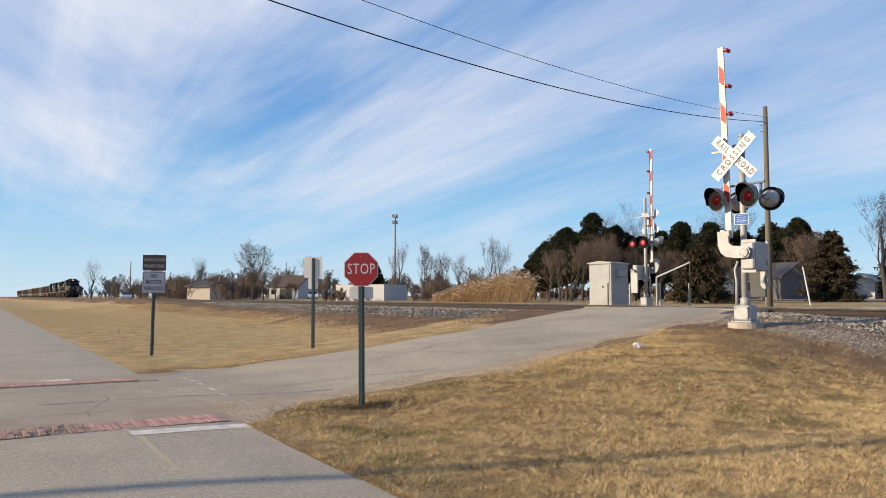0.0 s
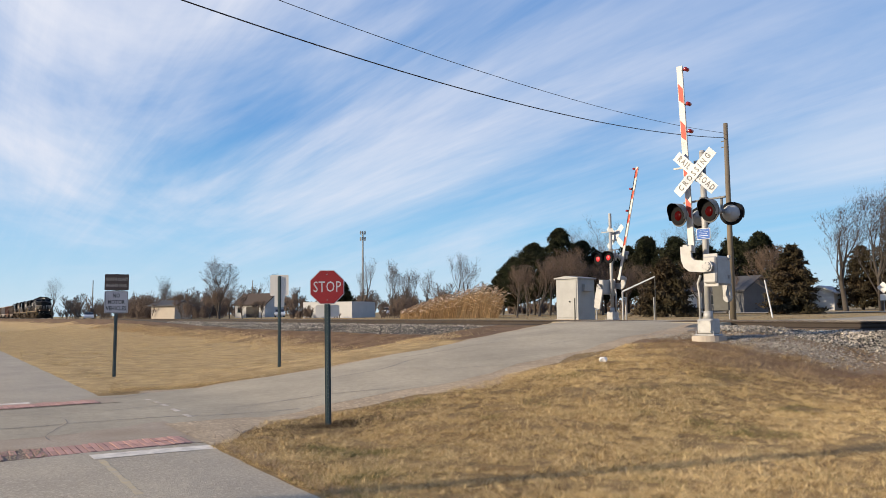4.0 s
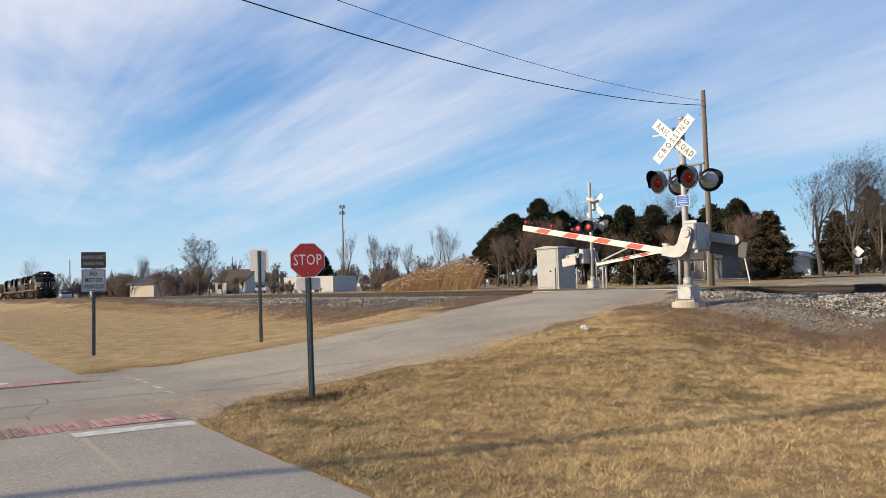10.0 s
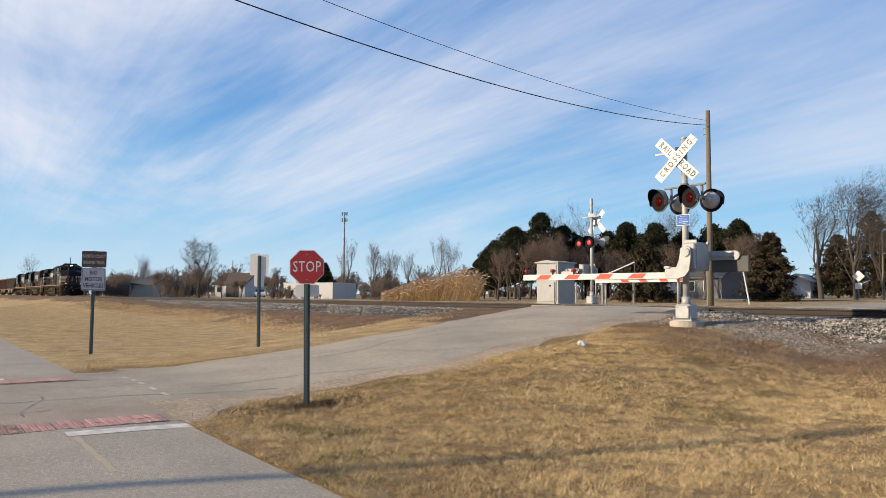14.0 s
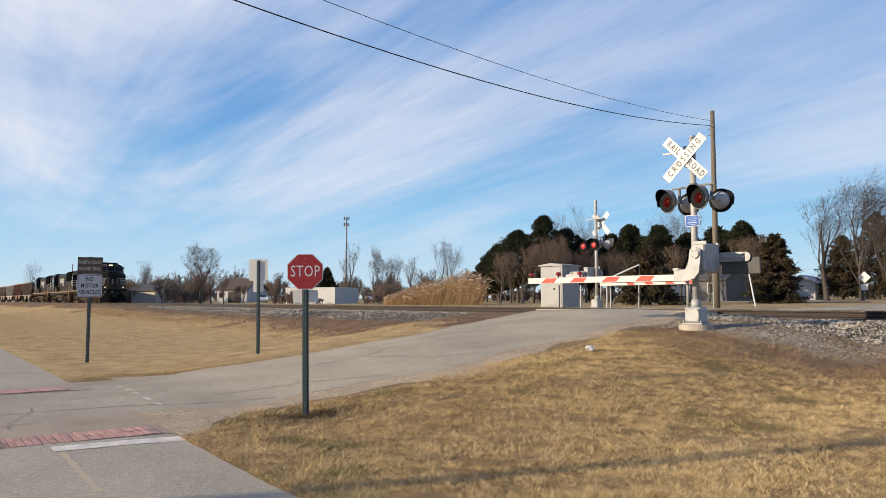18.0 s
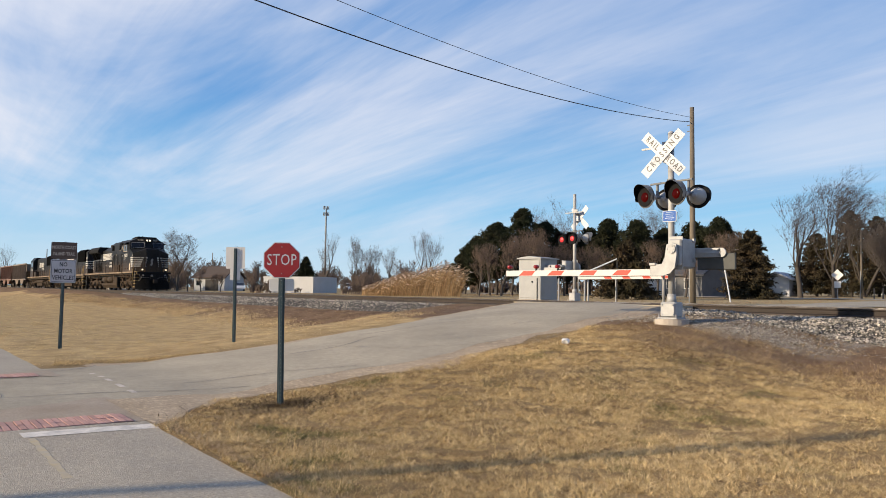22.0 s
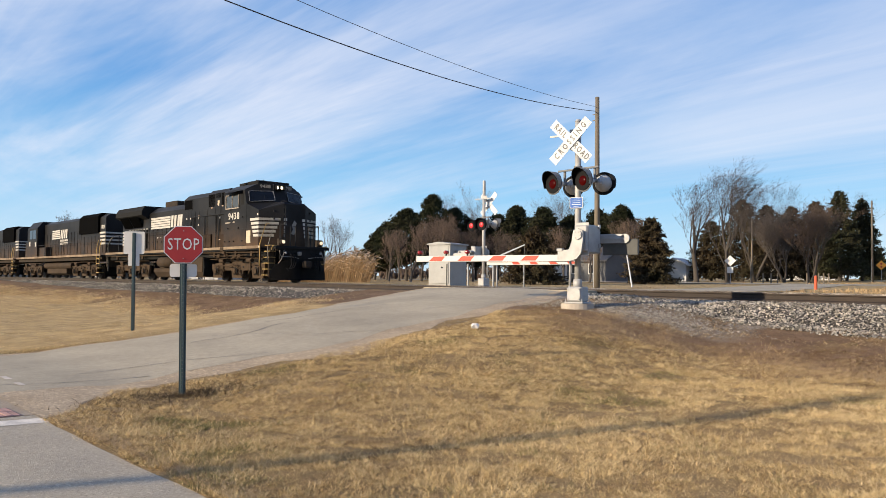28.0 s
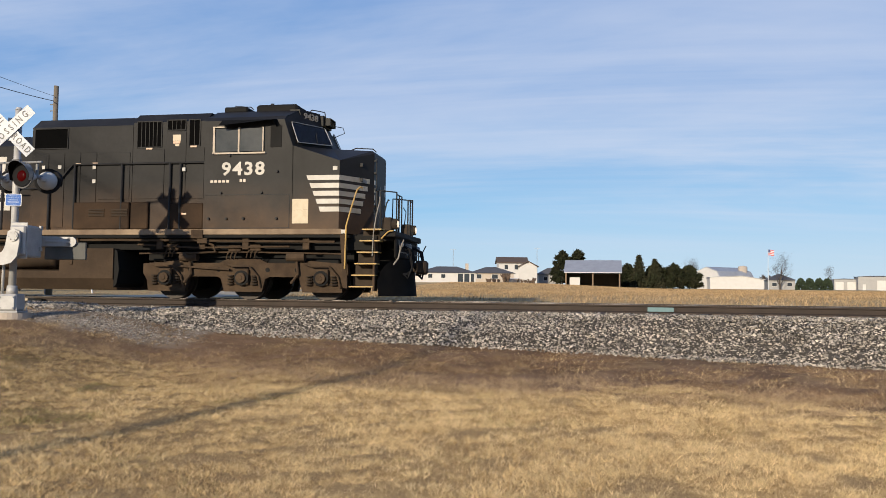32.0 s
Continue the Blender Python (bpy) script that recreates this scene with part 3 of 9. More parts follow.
def dome(bm, c, axis, r, depth, seg=16, rings=4):
    """A shallow bowl that bulges along axis."""
    c, d = Vector(c), Vector(axis).normalized()
    a = d.orthogonal().normalized()
    b = d.cross(a)
    old = None
    for i in range(rings):
        t = i / rings * math.pi / 2
        ring = [bm.verts.new(c + (a * math.cos(k * math.tau / seg) + b * math.sin(k * math.tau / seg)) * r * math.cos(t) + d * depth * math.sin(t)) for k in range(seg)]
        if old:
            for k in range(seg):
                bm.faces.new((old[k], old[(k + 1) % seg], ring[(k + 1) % seg], ring[k]))
        old = ring
    top = bm.verts.new(c + d * depth)
    for k in range(seg):
        bm.faces.new((old[k], old[(k + 1) % seg], top))


def lettering(name, text, size, material, parent, m, depth=0.002, stretch=1.0, align="CENTER", spacing=1.0, label="", bold=0.0):
    """Raised letters, centred on m, facing its z axis."""
    cu = bpy.data.curves.new(name, "FONT")
    cu.body, cu.size, cu.extrude, cu.align_x, cu.align_y = text, size, depth, align, "CENTER"
    cu.space_character = spacing
    cu.resolution_u = 2
    cu.offset = bold
    tmp = bpy.data.objects.new(name, cu)
    me = bpy.data.meshes.new_from_object(tmp)
    bpy.data.objects.remove(tmp)
    me.transform(m @ Matrix.Diagonal((stretch, 1, 1, 1)))
    me.materials.append(material)
    ob = new(name, me)
    ob.parent = parent
    if label:
        ob["label"] = label
    return ob


FRONT = Matrix.Rotation(radians(90), 4, "X")  # letters on a face that looks along -y


def raw_mesh(name, verts, faces, material):
    """Mesh from arrays; faces all of one size."""
    verts = np.asarray(verts, np.float32).reshape(-1, 3)
    faces = np.asarray(faces, np.int32)
    me = bpy.data.meshes.new(name)
    k = faces.shape[1]
    me.vertices.add(len(verts))
    me.vertices.foreach_set("co", verts.ravel())
    me.loops.add(faces.size)
    me.loops.foreach_set("vertex_index", faces.ravel())
    me.polygons.add(len(faces))
    me.polygons.foreach_set("loop_start", np.arange(0, faces.size, k, dtype=np.int32))
    me.update(calc_edges=True)
    me.materials.append(material)
    return me


def bearing(az, d, z=0.0):
    """A point d metres off, az degrees to the left of the y axis."""
    return Vector((-d * math.sin(radians(az)), d * math.cos(radians(az)), z))


# ------------------------------------------------------------------ the lie of the land
RAIL_TOP = 1.22
TRACK_Y = 18.9
TRACK_TURN = radians(0.5)  # the line draws away from the trail towards the west
TRACK = Matrix.Translation((-2, TRACK_Y, 0)) @ Matrix.Rotation(-TRACK_TURN, 4, "Z") @ Matrix.Translation((2, -TRACK_Y, 0))
ROAD_X = ([-40, 4, 8, 12, 15, 18.9, 22, 28, 34, 43, 52, 64], [-13.4, -13.45, -13.75, -14.8, -15.8, -16.9, -17.1, -16.6, -17.2, -19.5, -22.0, -25.0])
ROAD_Z = ([-40, 3, 4.3, 7, 10.3, 13.7, 17.0, 20.8, 26, 34, 64], [-0.05, 0, 0.02, 0.26, 0.58, 0.90, 1.17, 1.17, 1.10, 1.10, 1.30])


def road_x(y):
    return np.interp(y, *ROAD_X)


def road_z(y):
    return np.interp(y, *ROAD_Z)


def smooth01(t):
    t = np.clip(t, 0, 1)
    return t * t * (3 - 2 * t)


def land(x, y):
    """Height of the ground sheet."""
    x, y = np.asarray(x, float), np.asarray(y, float)
    road_y = y
    y = y + math.tan(TRACK_TURN) * np.clip(x + 2, -250, 150)
    toe = np.clip(0.45 - (x + 3) * 0.03, 0.12, 0.62)
    base = np.interp(y, [-60, 0, 8, 12.4], [-0.1, 0.0, 0.03, 0.17])
    near = np.where(y < 12.4, base, 0.17 + (toe - 0.17) * np.clip((y - 12.4) / 2.4, 0, 1.15))
    west = smooth01((-x - 40) / 60)
    near = near + west * 0.55 * smooth01((y - 6) / 8)
    far = np.interp(y, [19, 22, 30, 45, 80, 170, 260, 1500], [0.75, 0.95, 1.02, 1.05, 1.35, 2.1, 2.6, 3.5])
    # swell of the stubble field and the rise towards the eastern houses
    far = far + 0.23 * smooth01((x + 17) / 6) * smooth01((y - 27) / 20) * (1 - smooth01((y - 53) / 9))
    far = far + 0.9 * smooth01((x + 45) / 20) * (1 - smooth01((x + 14) / 34)) * smooth01((y - 85) / 50)
    z = near + (far - near) * smooth01((y - 15.5) / 5)
    bed = (y > 16.4) & (y < 21.4)
    y = road_y
    d = np.abs(x - road_x(y))
    w = 1 - smooth01((d - 4.7) / 4.0)
    w = w * smooth01((y - 2.5) / 2.5)
    lift = road_z(y) - 0.014
    z = z + (lift - z) * np.where(y < 64, w, 0)
    z = np.where(bed, np.minimum(z, 0.86), z)
    under = (d < 2.15) & (y < 66)
    return z - np.where(under, 0.05, 0.0) - np.where((y < 2.6) & (y > 0.0), 0.03, 0.0)


def axis_steps(lo, hi, fine_lo, fine_hi, fine, grow=1.13):
    mid = list(np.arange(fine_lo, fine_hi + fine, fine))
    s, v = fine, mid[-1]
    while v < hi:
        s *= grow
        v += s
        mid.append(v)
    s, v, left = fine, mid[0], []
    while v > lo:
        s *= grow
        v -= s
        left.append(v)
    return np.array(left[::-1] + mid)


def build_ground():
    xs = axis_steps(-2400, 2400, -32, 12, 0.35)
    ys = axis_steps(-400, 2600, -6, 26, 0.28)
    gx, gy = np.meshgrid(xs, ys, indexing="ij")
    gz = land(gx, gy)
    rnd = np.random.RandomState(3).rand(*gx.shape) - 0.5
    near = (np.abs(gx + 10) < 30) & (gy < 16) & (gy > 3) & (np.abs(gx - road_x(gy)) > 4.0)
    gz = gz + rnd * 0.035 * near
    nx, ny = gx.shape
    idx = np.arange(nx * ny).reshape(nx, ny)
    f = np.stack([idx[:-1, :-1], idx[1:, :-1], idx[1:, 1:], idx[:-1, 1:]], -1).reshape(-1, 4)
    me = raw_mesh("ground", np.stack([gx, gy, gz], -1), f, M["ground"])
    me.polygons.foreach_set("use_smooth", [True] * len(me.polygons))
    tagged(new("ground", me), "dry winter lawn, bare dirt and stubble field", "ground", kind="structure")


def ribbon(bm, ys, left, right, zf, lift, thick=0.0, cells=6):
    """A strip along y between two edges, following zf."""
    rows = []
    for y in ys:
        a, b = left(y), right(y)
        rows.append([bm.verts.new((a + (b - a) * k / cells, y, float(zf(a + (b - a) * k / cells, y)) + lift)) for k in range(cells + 1)])
    for r0, r1 in zip(rows[:-1], rows[1:]):
        for k in range(cells):
            bm.faces.new((r0[k], r0[k + 1], r1[k + 1], r1[k]))


def road_edge(y, side):
    """Asphalt edge, a little ragged."""
    wob = 0.10 * math.sin(y * 1.7 + side) + 0.06 * math.sin(y * 4.3 + side * 2)
    half = 2.45 + 0.35 * math.exp(-((y - 18.9) / 4) ** 2)
    return float(road_x(y)) + side * (half + wob)


def build_road():
    ys = list(np.arange(-40, 66, 0.5))
    bm = bmesh.new()
    crown = lambda x, y: float(road_z(y)) + 0.05 * (1 - min(1, abs(x - float(road_x(y))) / 2.6))
    ribbon(bm, ys, lambda y: road_edge(y, -1), lambda y: road_edge(y, 1), crown, 0.0, cells=8)
    solid("road", bm, M["asphalt"], "grey patched asphalt road rising over the crossing", "road", kind="structure", smooth=True)
    for side in (-1, 1):
        bm = bmesh.new()
        wide = 1.05 if side > 0 else 0.35

        def outer(y, side=side, wide=wide):
            w = wide * (0.8 + 0.3 * math.sin(y * 0.9 + 1) + 0.2 * math.sin(y * 2.7)) + (0.9 * math.exp(-((y - 3.2) / 0.9) ** 2))
            return road_edge(y, side) + side * max(w, 0.12)
        rows = []
        for y in (v for v in ys if 2.6 < v < 17.3):
            a, b = road_edge(y, side) - side * 0.15, outer(y)
            zs = (float(road_z(y)), float(road_z(y)) + 0.001, float(land(a + (b - a) * 0.75, y)) + 0.006, float(land(b, y)) - 0.03)
            rows.append([bm.verts.new((a + (b - a) * f, y, z)) for f, z in zip((0, 0.4, 0.75, 1.0), zs)])
        for r0, r1 in zip(rows[:-1], rows[1:]):
            for k in range(3):
                bm.faces.new((r0[k], r0[k + 1], r1[k + 1], r1[k]))
        solid("shoulder", bm, M["shoulder"], "reddish gravel road shoulder", "shoulder", kind="structure")
    # loose gravel where the lawn is worn off at the trail corner
    bm = bmesh.new()
    rows = []
    for k in range(15):
        y = 2.62 + k * 0.129
        a, b = road_edge(y, 1) - 0.1, max(-8.75 - (y - 2.7) / 0.75 + 0.12 * math.sin(y * 9), road_edge(y, 1) + 0.5)
        rows.append([bm.verts.new((a + (b - a) * f, y, float(land(a + (b - a) * f, max(y, 2.75))) + 0.010 - 0.006 * (k < 2) - 0.04 * (f == 1) - 0.02 * (k == 14))) for f in (0, 0.25, 0.5, 0.75, 0.93, 1)])
    for r0, r1 in zip(rows[:-1], rows[1:]):
        for k in range(5):
            bm.faces.new((r0[k], r0[k + 1], r1[k + 1], r1[k]))
    solid("shoulder", bm, M["shoulder"], "loose tan gravel at the trail corner", "shoulder", kind="structure")
    # a cross road beyond the track
    bm = bmesh.new()
    xs = np.arange(-140, 160, 4.0)
    prev = None
    for x in xs:
        zz = [float(land(x, y)) + 0.06 for y in (64, 67.5, 71)]
        row = [bm.verts.new((x, y, z)) for y, z in zip((64, 67.5, 71), zz)]
        if prev:
            for k in range(2):
                bm.faces.new((prev[k], row[k], row[k + 1], prev[k + 1]))
        prev = row
    solid("road", bm, M["asphalt"], "grey cross road beyond the railway", "road", kind="structure", smooth=True)


def road_surface(x, y):
    """Top of the road and of what lies beside it."""
    return max(float(road_z(y)) + 0.05 * (1 - min(1, abs(x - float(road_x(y))) / 2.6)), 0.0)


def build_trail():
    for x0, x1 in ((-9.22, 25.0), (-260.0, -14.9)):
        bm = bmesh.new()
        xs = np.arange(x0, x1 + 0.01, 0.4) if x1 > 0 else np.concatenate([np.arange(x0, -60, 5.0), np.arange(-60, x1, 0.5), [x1]])
        prev = None
        for x in xs:
            wob = 0.05 * math.sin(x * 2.1) + 0.03 * math.sin(x * 5.3)
            flare = 0.5 * math.exp(-((x - (-9.22 if x1 > 0 else -14.9)) / 0.5) ** 2)
            row = [bm.verts.new((x, y, z)) for y, z in ((-0.35 - wob, -0.005), (0.3, 0.008), (1.3, 0.02), (2.1, 0.012), (2.66 + wob + flare, -0.002))]
            if prev:
                for k in range(4):
                    bm.faces.new((prev[k], row[k], row[k + 1], prev[k + 1]))
            prev = row
        solid("path", bm, M["trail"], "grey asphalt walking and cycling trail", "path", kind="structure", smooth=True)
    # concrete aprons between trail and road
    bm = bmesh.new()
    prev = None
    for k in range(16):
        y = -0.45 + k * 0.21
        a = float(np.interp(y, [-0.5, 0.44, 1.71, 3.12], [-9.95, -10.16, -11.08, -11.53])) + 0.05 * math.sin(y * 7)
        row = [bm.verts.new((a + (-9.24 - a) * f, y, road_surface(a + (-9.24 - a) * f, y) + (0.001 if f == 0 else 0.007))) for f in (0, 0.15, 0.4, 0.7, 1)]
        if prev:
            for j in range(4):
                bm.faces.new((prev[j], prev[j + 1], row[j + 1], row[j]))
        prev = row
    solid("apron", bm, M["apron"], "worn pale concrete strip between road and pavers", "apron", kind="structure", smooth=True)
    bm = bmesh.new()
    prev = None
    for k in range(15):
        y = -0.45 + k * 0.22
        row = [bm.verts.new((x, y, road_surface(x, y) + 0.006)) for x in (-14.15, -14.5, -14.9, -15.3)]
        if prev:
            for j in range(3):
                bm.faces.new((prev[j + 1], prev[j], row[j], row[j + 1]))
        prev = row
    solid("apron", bm, M["apron"], "worn pale concrete strip beside the far trail", "apron", kind="structure", smooth=True)
    for x0, x1 in ((-11.6, -9.55), (-15.95, -14.9)):
        bm = bmesh.new()
        box(bm, x0, x1, -0.5, 2.62, -0.1, -0.002)
        solid("apron", bm, M["apron"], "worn concrete apron between trail and road", "apron", kind="structure")
    # painted lines
    bm = bmesh.new()
    for x0, x1, y0, y1 in ((-9.02, -8.72, 1.33, 2.74), (-15.35, -15.08, 0.1, 1.35)):
        prev = None
        for k in range(9):
            y = y0 + (y1 - y0) * k / 8
            z = float(np.interp(y, [-0.35, 0.3, 1.3, 2.1, 2.66], [-0.005, 0.008, 0.02, 0.012, -0.002])) + 0.004
            row = (bm.verts.new((x0, y, z)), bm.verts.new((x1, y, z)))
            if prev:
                bm.faces.new((prev[0], prev[1], row[1], row[0]))
            prev = row
    line = bmesh.new()
    prev = None
    for i in range(10):
        x = -8.66 + i * 0.21
        half = 0.030 + 0.010 * math.sin(i * 2.3)
        row = (line.verts.new((x, 1.39 - 0.02 * i / 9 - half, 0.0220)), line.verts.new((x, 1.39 - 0.02 * i / 9 + half, 0.0208)))
        if prev:
            line.faces.new((prev[0], row[0], row[1], prev[1]))
        prev = row
    solid("centre_line", line, M["paint_yellow"], "faded yellow centre line on the trail", "road marking", kind="structure")
    solid("stop_line", bm, M["paint_white"], "worn white painted stop lines on the trail", "road marking", kind="structure")
    bm = bmesh.new()
    for x, w in ((-14.35, 0.16), (-13.75, 0.22), (-13.27, 0.26), (-12.62, 0.36), (-11.9, 0.30)):
        vs = [bm.verts.new((x + a * w, 3.07 + b * 0.08, float(road_z(3.0)) + 0.05 * (1 - min(1, abs(x + a * w + 13.45) / 2.6)) + 0.006)) for a, b in ((0, 0), (1, 0.1), (1, 1.1), (0, 1))]
        bm.faces.new(vs)
    solid("crossing_line", bm, M["paint_worn"], "broken white painted line across the road", "road marking", kind="structure")


def build_cracks():
    rnd = random.Random(5)
    bm = bmesh.new()
    starts = [(-11.9, 0.6, 80), (-12.6, 1.5, 10), (-14.4, 1.2, 100), (-13.4, 0.2, 60), (-12.2, 4.0, 85), (-13.9, 6.5, 95), (-12.9, 9.5, 80), (-15.6, 9.0, 100), (-13.7, 12.0, 95),
              (-15.6, 13.2, 10), (-14.8, 7.2, 20), (-16.6, 12.5, 100), (-12.6, 13.6, 100)]
    for x, y, head in starts:
        w = rnd.uniform(0.006, 0.016)
        prev = None
        for k in range(rnd.randint(9, 20)):
            z = float(road_z(y)) + 0.05 * (1 - min(1, abs(x - float(road_x(y))) / 2.6)) + 0.006
            dx, dy = math.cos(radians(head)), math.sin(radians(head))
            ww = w * rnd.uniform(0.4, 1.3)
            row = (bm.verts.new((x - dy * ww, y + dx * ww, z)), bm.verts.new((x + dy * ww, y - dx * ww, z)))
            if prev:
                bm.faces.new((prev[0], prev[1], row[1], row[0]))
            prev = row
            head += rnd.uniform(-15, 15)
            x += dx * 0.22
            y += dy * 0.22
    solid("cracks", bm, M["crack"], "dark cracks and tar patches in the road", "cracks", kind="stuff")


def build_track():
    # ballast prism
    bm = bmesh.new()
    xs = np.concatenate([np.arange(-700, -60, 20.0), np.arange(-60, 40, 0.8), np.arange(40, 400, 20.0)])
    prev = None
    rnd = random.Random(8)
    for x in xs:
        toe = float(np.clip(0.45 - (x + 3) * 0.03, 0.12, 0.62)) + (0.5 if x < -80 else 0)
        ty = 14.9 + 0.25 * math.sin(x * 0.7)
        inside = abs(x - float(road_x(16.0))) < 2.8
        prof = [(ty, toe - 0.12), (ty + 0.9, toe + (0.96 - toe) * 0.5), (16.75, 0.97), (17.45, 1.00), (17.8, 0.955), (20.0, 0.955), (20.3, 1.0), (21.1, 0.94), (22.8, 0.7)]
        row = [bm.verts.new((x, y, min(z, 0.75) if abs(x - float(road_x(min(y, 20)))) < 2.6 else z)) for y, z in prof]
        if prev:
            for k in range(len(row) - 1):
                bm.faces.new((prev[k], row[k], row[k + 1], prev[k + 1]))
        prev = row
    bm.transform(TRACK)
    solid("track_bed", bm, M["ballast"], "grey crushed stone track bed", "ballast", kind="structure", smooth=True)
    rail = thing("railway_track", TRACK, "rusty steel railway track on timber ties", "railway track", kind="structure")
    prof = [(-0.075, 0), (0.075, 0), (0.075, 0.015), (0.012, 0.04), (0.012, 0.13), (0.036, 0.145), (0.036, 0.18), (-0.036, 0.18), (-0.036, 0.145), (-0.012, 0.13), (-0.012, 0.04), (-0.075, 0.015)]
    for s in (-1, 1):
        cy = TRACK_Y + s * 0.755
        bm = bmesh.new()
        prism(bm, [(cy + u, RAIL_TOP - 0.18 + v) for u, v in prof], -700, 400, "x")
        r = part("rail", bm, M["rail"], rail)
        bm = bmesh.new()
        box(bm, -700, 400, cy - 0.03, cy + 0.03, RAIL_TOP - 0.001, RAIL_TOP + 0.003)
        part("rail_head", bm, M["rail_top"], r, "polished running surface of the rail")
        bm = bmesh.new()
        for x in (-9.45, 2.0, -28.3, 15.2) if s < 0 else (-15.0, 8.0):
            box(bm, x - 0.34, x + 0.34, cy - 0.032, cy + 0.032, RAIL_TOP - 0.14, RAIL_TOP - 0.05, 0.008)
        part("joint_bar", bm, M["rail"], r)
    bm = bmesh.new()
    box(bm, 1.72, 2.28, TRACK_Y - 0.755 - 0.055, TRACK_Y - 0.755 - 0.05, RAIL_TOP - 0.145, RAIL_TOP - 0.05)
    part("paint_mark", bm, mat("faded_turquoise_paint", (0.12, 0.20, 0.21), 0.7, scale=6), rail, "faded turquoise paint mark on the rail web")
    # timber ties, mostly buried
    vs, fs = [], []
    for i, x in enumerate(np.arange(-120, 60, 0.55)):
        if abs(x - float(road_x(18.9))) < 3.2:
            continue
        k = len(vs)
        y0, y1 = TRACK_Y - 1.3, TRACK_Y + 1.3
        vs += [(a, b, c) for a in (x - 0.115, x + 0.115) for b in (y0, y1) for c in (0.86, 1.045)]
        fs += [[k + q for q in f] for f in ((0, 1, 3, 2), (4, 6, 7, 5), (0, 4, 5, 1), (2, 3, 7, 6), (1, 5, 7, 3))]
    ties = new("tie", raw_mesh("tie", vs, fs, M["tie"]))
    ties.parent = rail
    tagged(ties, kind="stuff")
    # asphalt and timber panels of the level crossing
    xc = float(road_x(18.9))
    for y0, y1, mt in ((17.25, 18.02, "asphalt"), (18.26, 19.52, "asphalt"), (19.77, 21.4, "asphalt")):
        bm = bmesh.new()
        sk = 0.27
        pts = [(xc - 3.35 - (y0 - 18.9) * sk, y0), (xc + 3.4 - (y0 - 18.9) * sk, y0), (xc + 3.4 - (y1 - 18.9) * sk, y1), (xc - 3.35 - (y1 - 18.9) * sk, y1)]
        prism(bm, pts, 0.9, RAIL_TOP - 0.03, "z")
        part("crossing_panel", bm, M[mt], rail, "asphalt panel between the rails of the crossing")


build_ground()
build_road()
build_trail()
build_cracks()
build_track()
# ------------------------------------------------------------------ crossing signals


def rounded(w, h, r, seg=4):
    pts = []
    for cx, cy, a0 in ((w / 2 - r, h / 2 - r, 0), (-w / 2 + r, h / 2 - r, 90), (-w / 2 + r, -h / 2 + r, 180), (w / 2 - r, -h / 2 + r, 270)):
        for k in range(seg + 1):
            a = radians(a0 + 90 * k / seg)
            pts.append((cx + r * math.cos(a), cy + r * math.sin(a)))
    return pts


def signal_lamp(parent, x, y, z, face, turn, name="signal_light"):
    """One round flashing light on a black backing, with hood; face: -1 looks along -y, 1 along +y; turn: aim of the pair of lights."""
    aim = Matrix.Translation((x, y, z)) @ Matrix.Rotation(radians(-6 if face < 0 else 20), 4, "Z") @ Matrix.Translation((-x, -y, -z))

    def put(nm, bm, material, par, label="", smooth=False):
        bm.transform(turn @ aim)
        return part(nm, bm, material, par, label, smooth)
    bm = bmesh.new()
    cyl(bm, (x, y, z), (x, y + face * 0.02, z), 0.25, 0.25, 28)
    backing = put(name, bm, M["disc_grey"] if face < 0 else M["black_matt"], parent, "round grey target backing of a flashing light" if face < 0 else "round black target backing of a flashing light")
    # Black disc round the lens: shade inside the hood drawn as colour.
    bm = bmesh.new()
    cyl(bm, (x, y + face * 0.02, z + 0.012), (x, y + face * 0.04, z + 0.012), 0.232, 0.232, 28)
    put("lens_ring", bm, M["black_matt"], backing)
    bm = bmesh.new()
    dome(bm, (x, y + face * 0.04, z - 0.015), (0, face, 0), 0.108, 0.035)
    put("lens", bm, M["lens"] if face < 0 else M["lens_lit"], backing, "red glass signal lens", True)
    # hood: visor open at the bottom, grey outside and black within
    for radius, nm, mt, lb in ((0.247, "hood", "lamp_grey" if face < 0 else "black", "grey visor hood" if face < 0 else "black visor hood"), (0.238, "hood_lining", "black_matt", "black lining of the hood")):
        bm = bmesh.new()
        seg, rows = 28, []
        for t in (0.02, 0.07, 1.0):
            row = []
            for k in range(seg):
                a = math.pi * (-0.14 + 1.28 * k / (seg - 1))
                reach = t if t < 1 else 0.07 + 0.16 * (0.18 + 0.82 * max(0, math.sin(a)))
                row.append(bm.verts.new((x + math.cos(a) * radius, y + face * reach, z + 0.004 + math.sin(a) * radius)))
            rows.append(row)
        for r0, r1 in zip(rows[:-1], rows[1:]):
            for k in range(seg - 1):
                bm.faces.new((r0[k], r0[k + 1], r1[k + 1], r1[k]))
        bmesh.ops.solidify(bm, geom=bm.faces[:], thickness=0.004)
        put(nm, bm, M[mt], backing, lb)
    bm = bmesh.new()
    dome(bm, (x, y, z), (0, -face, 0), 0.185, 0.20, 20, 5)
    cyl(bm, (x, y - face * 0.15, z), (x, y - face * 0.26, z), 0.05, 0.05, 10)
    put("housing", bm, M["lamp_grey"], backing, "grey domed lamp housing", True)
    return backing


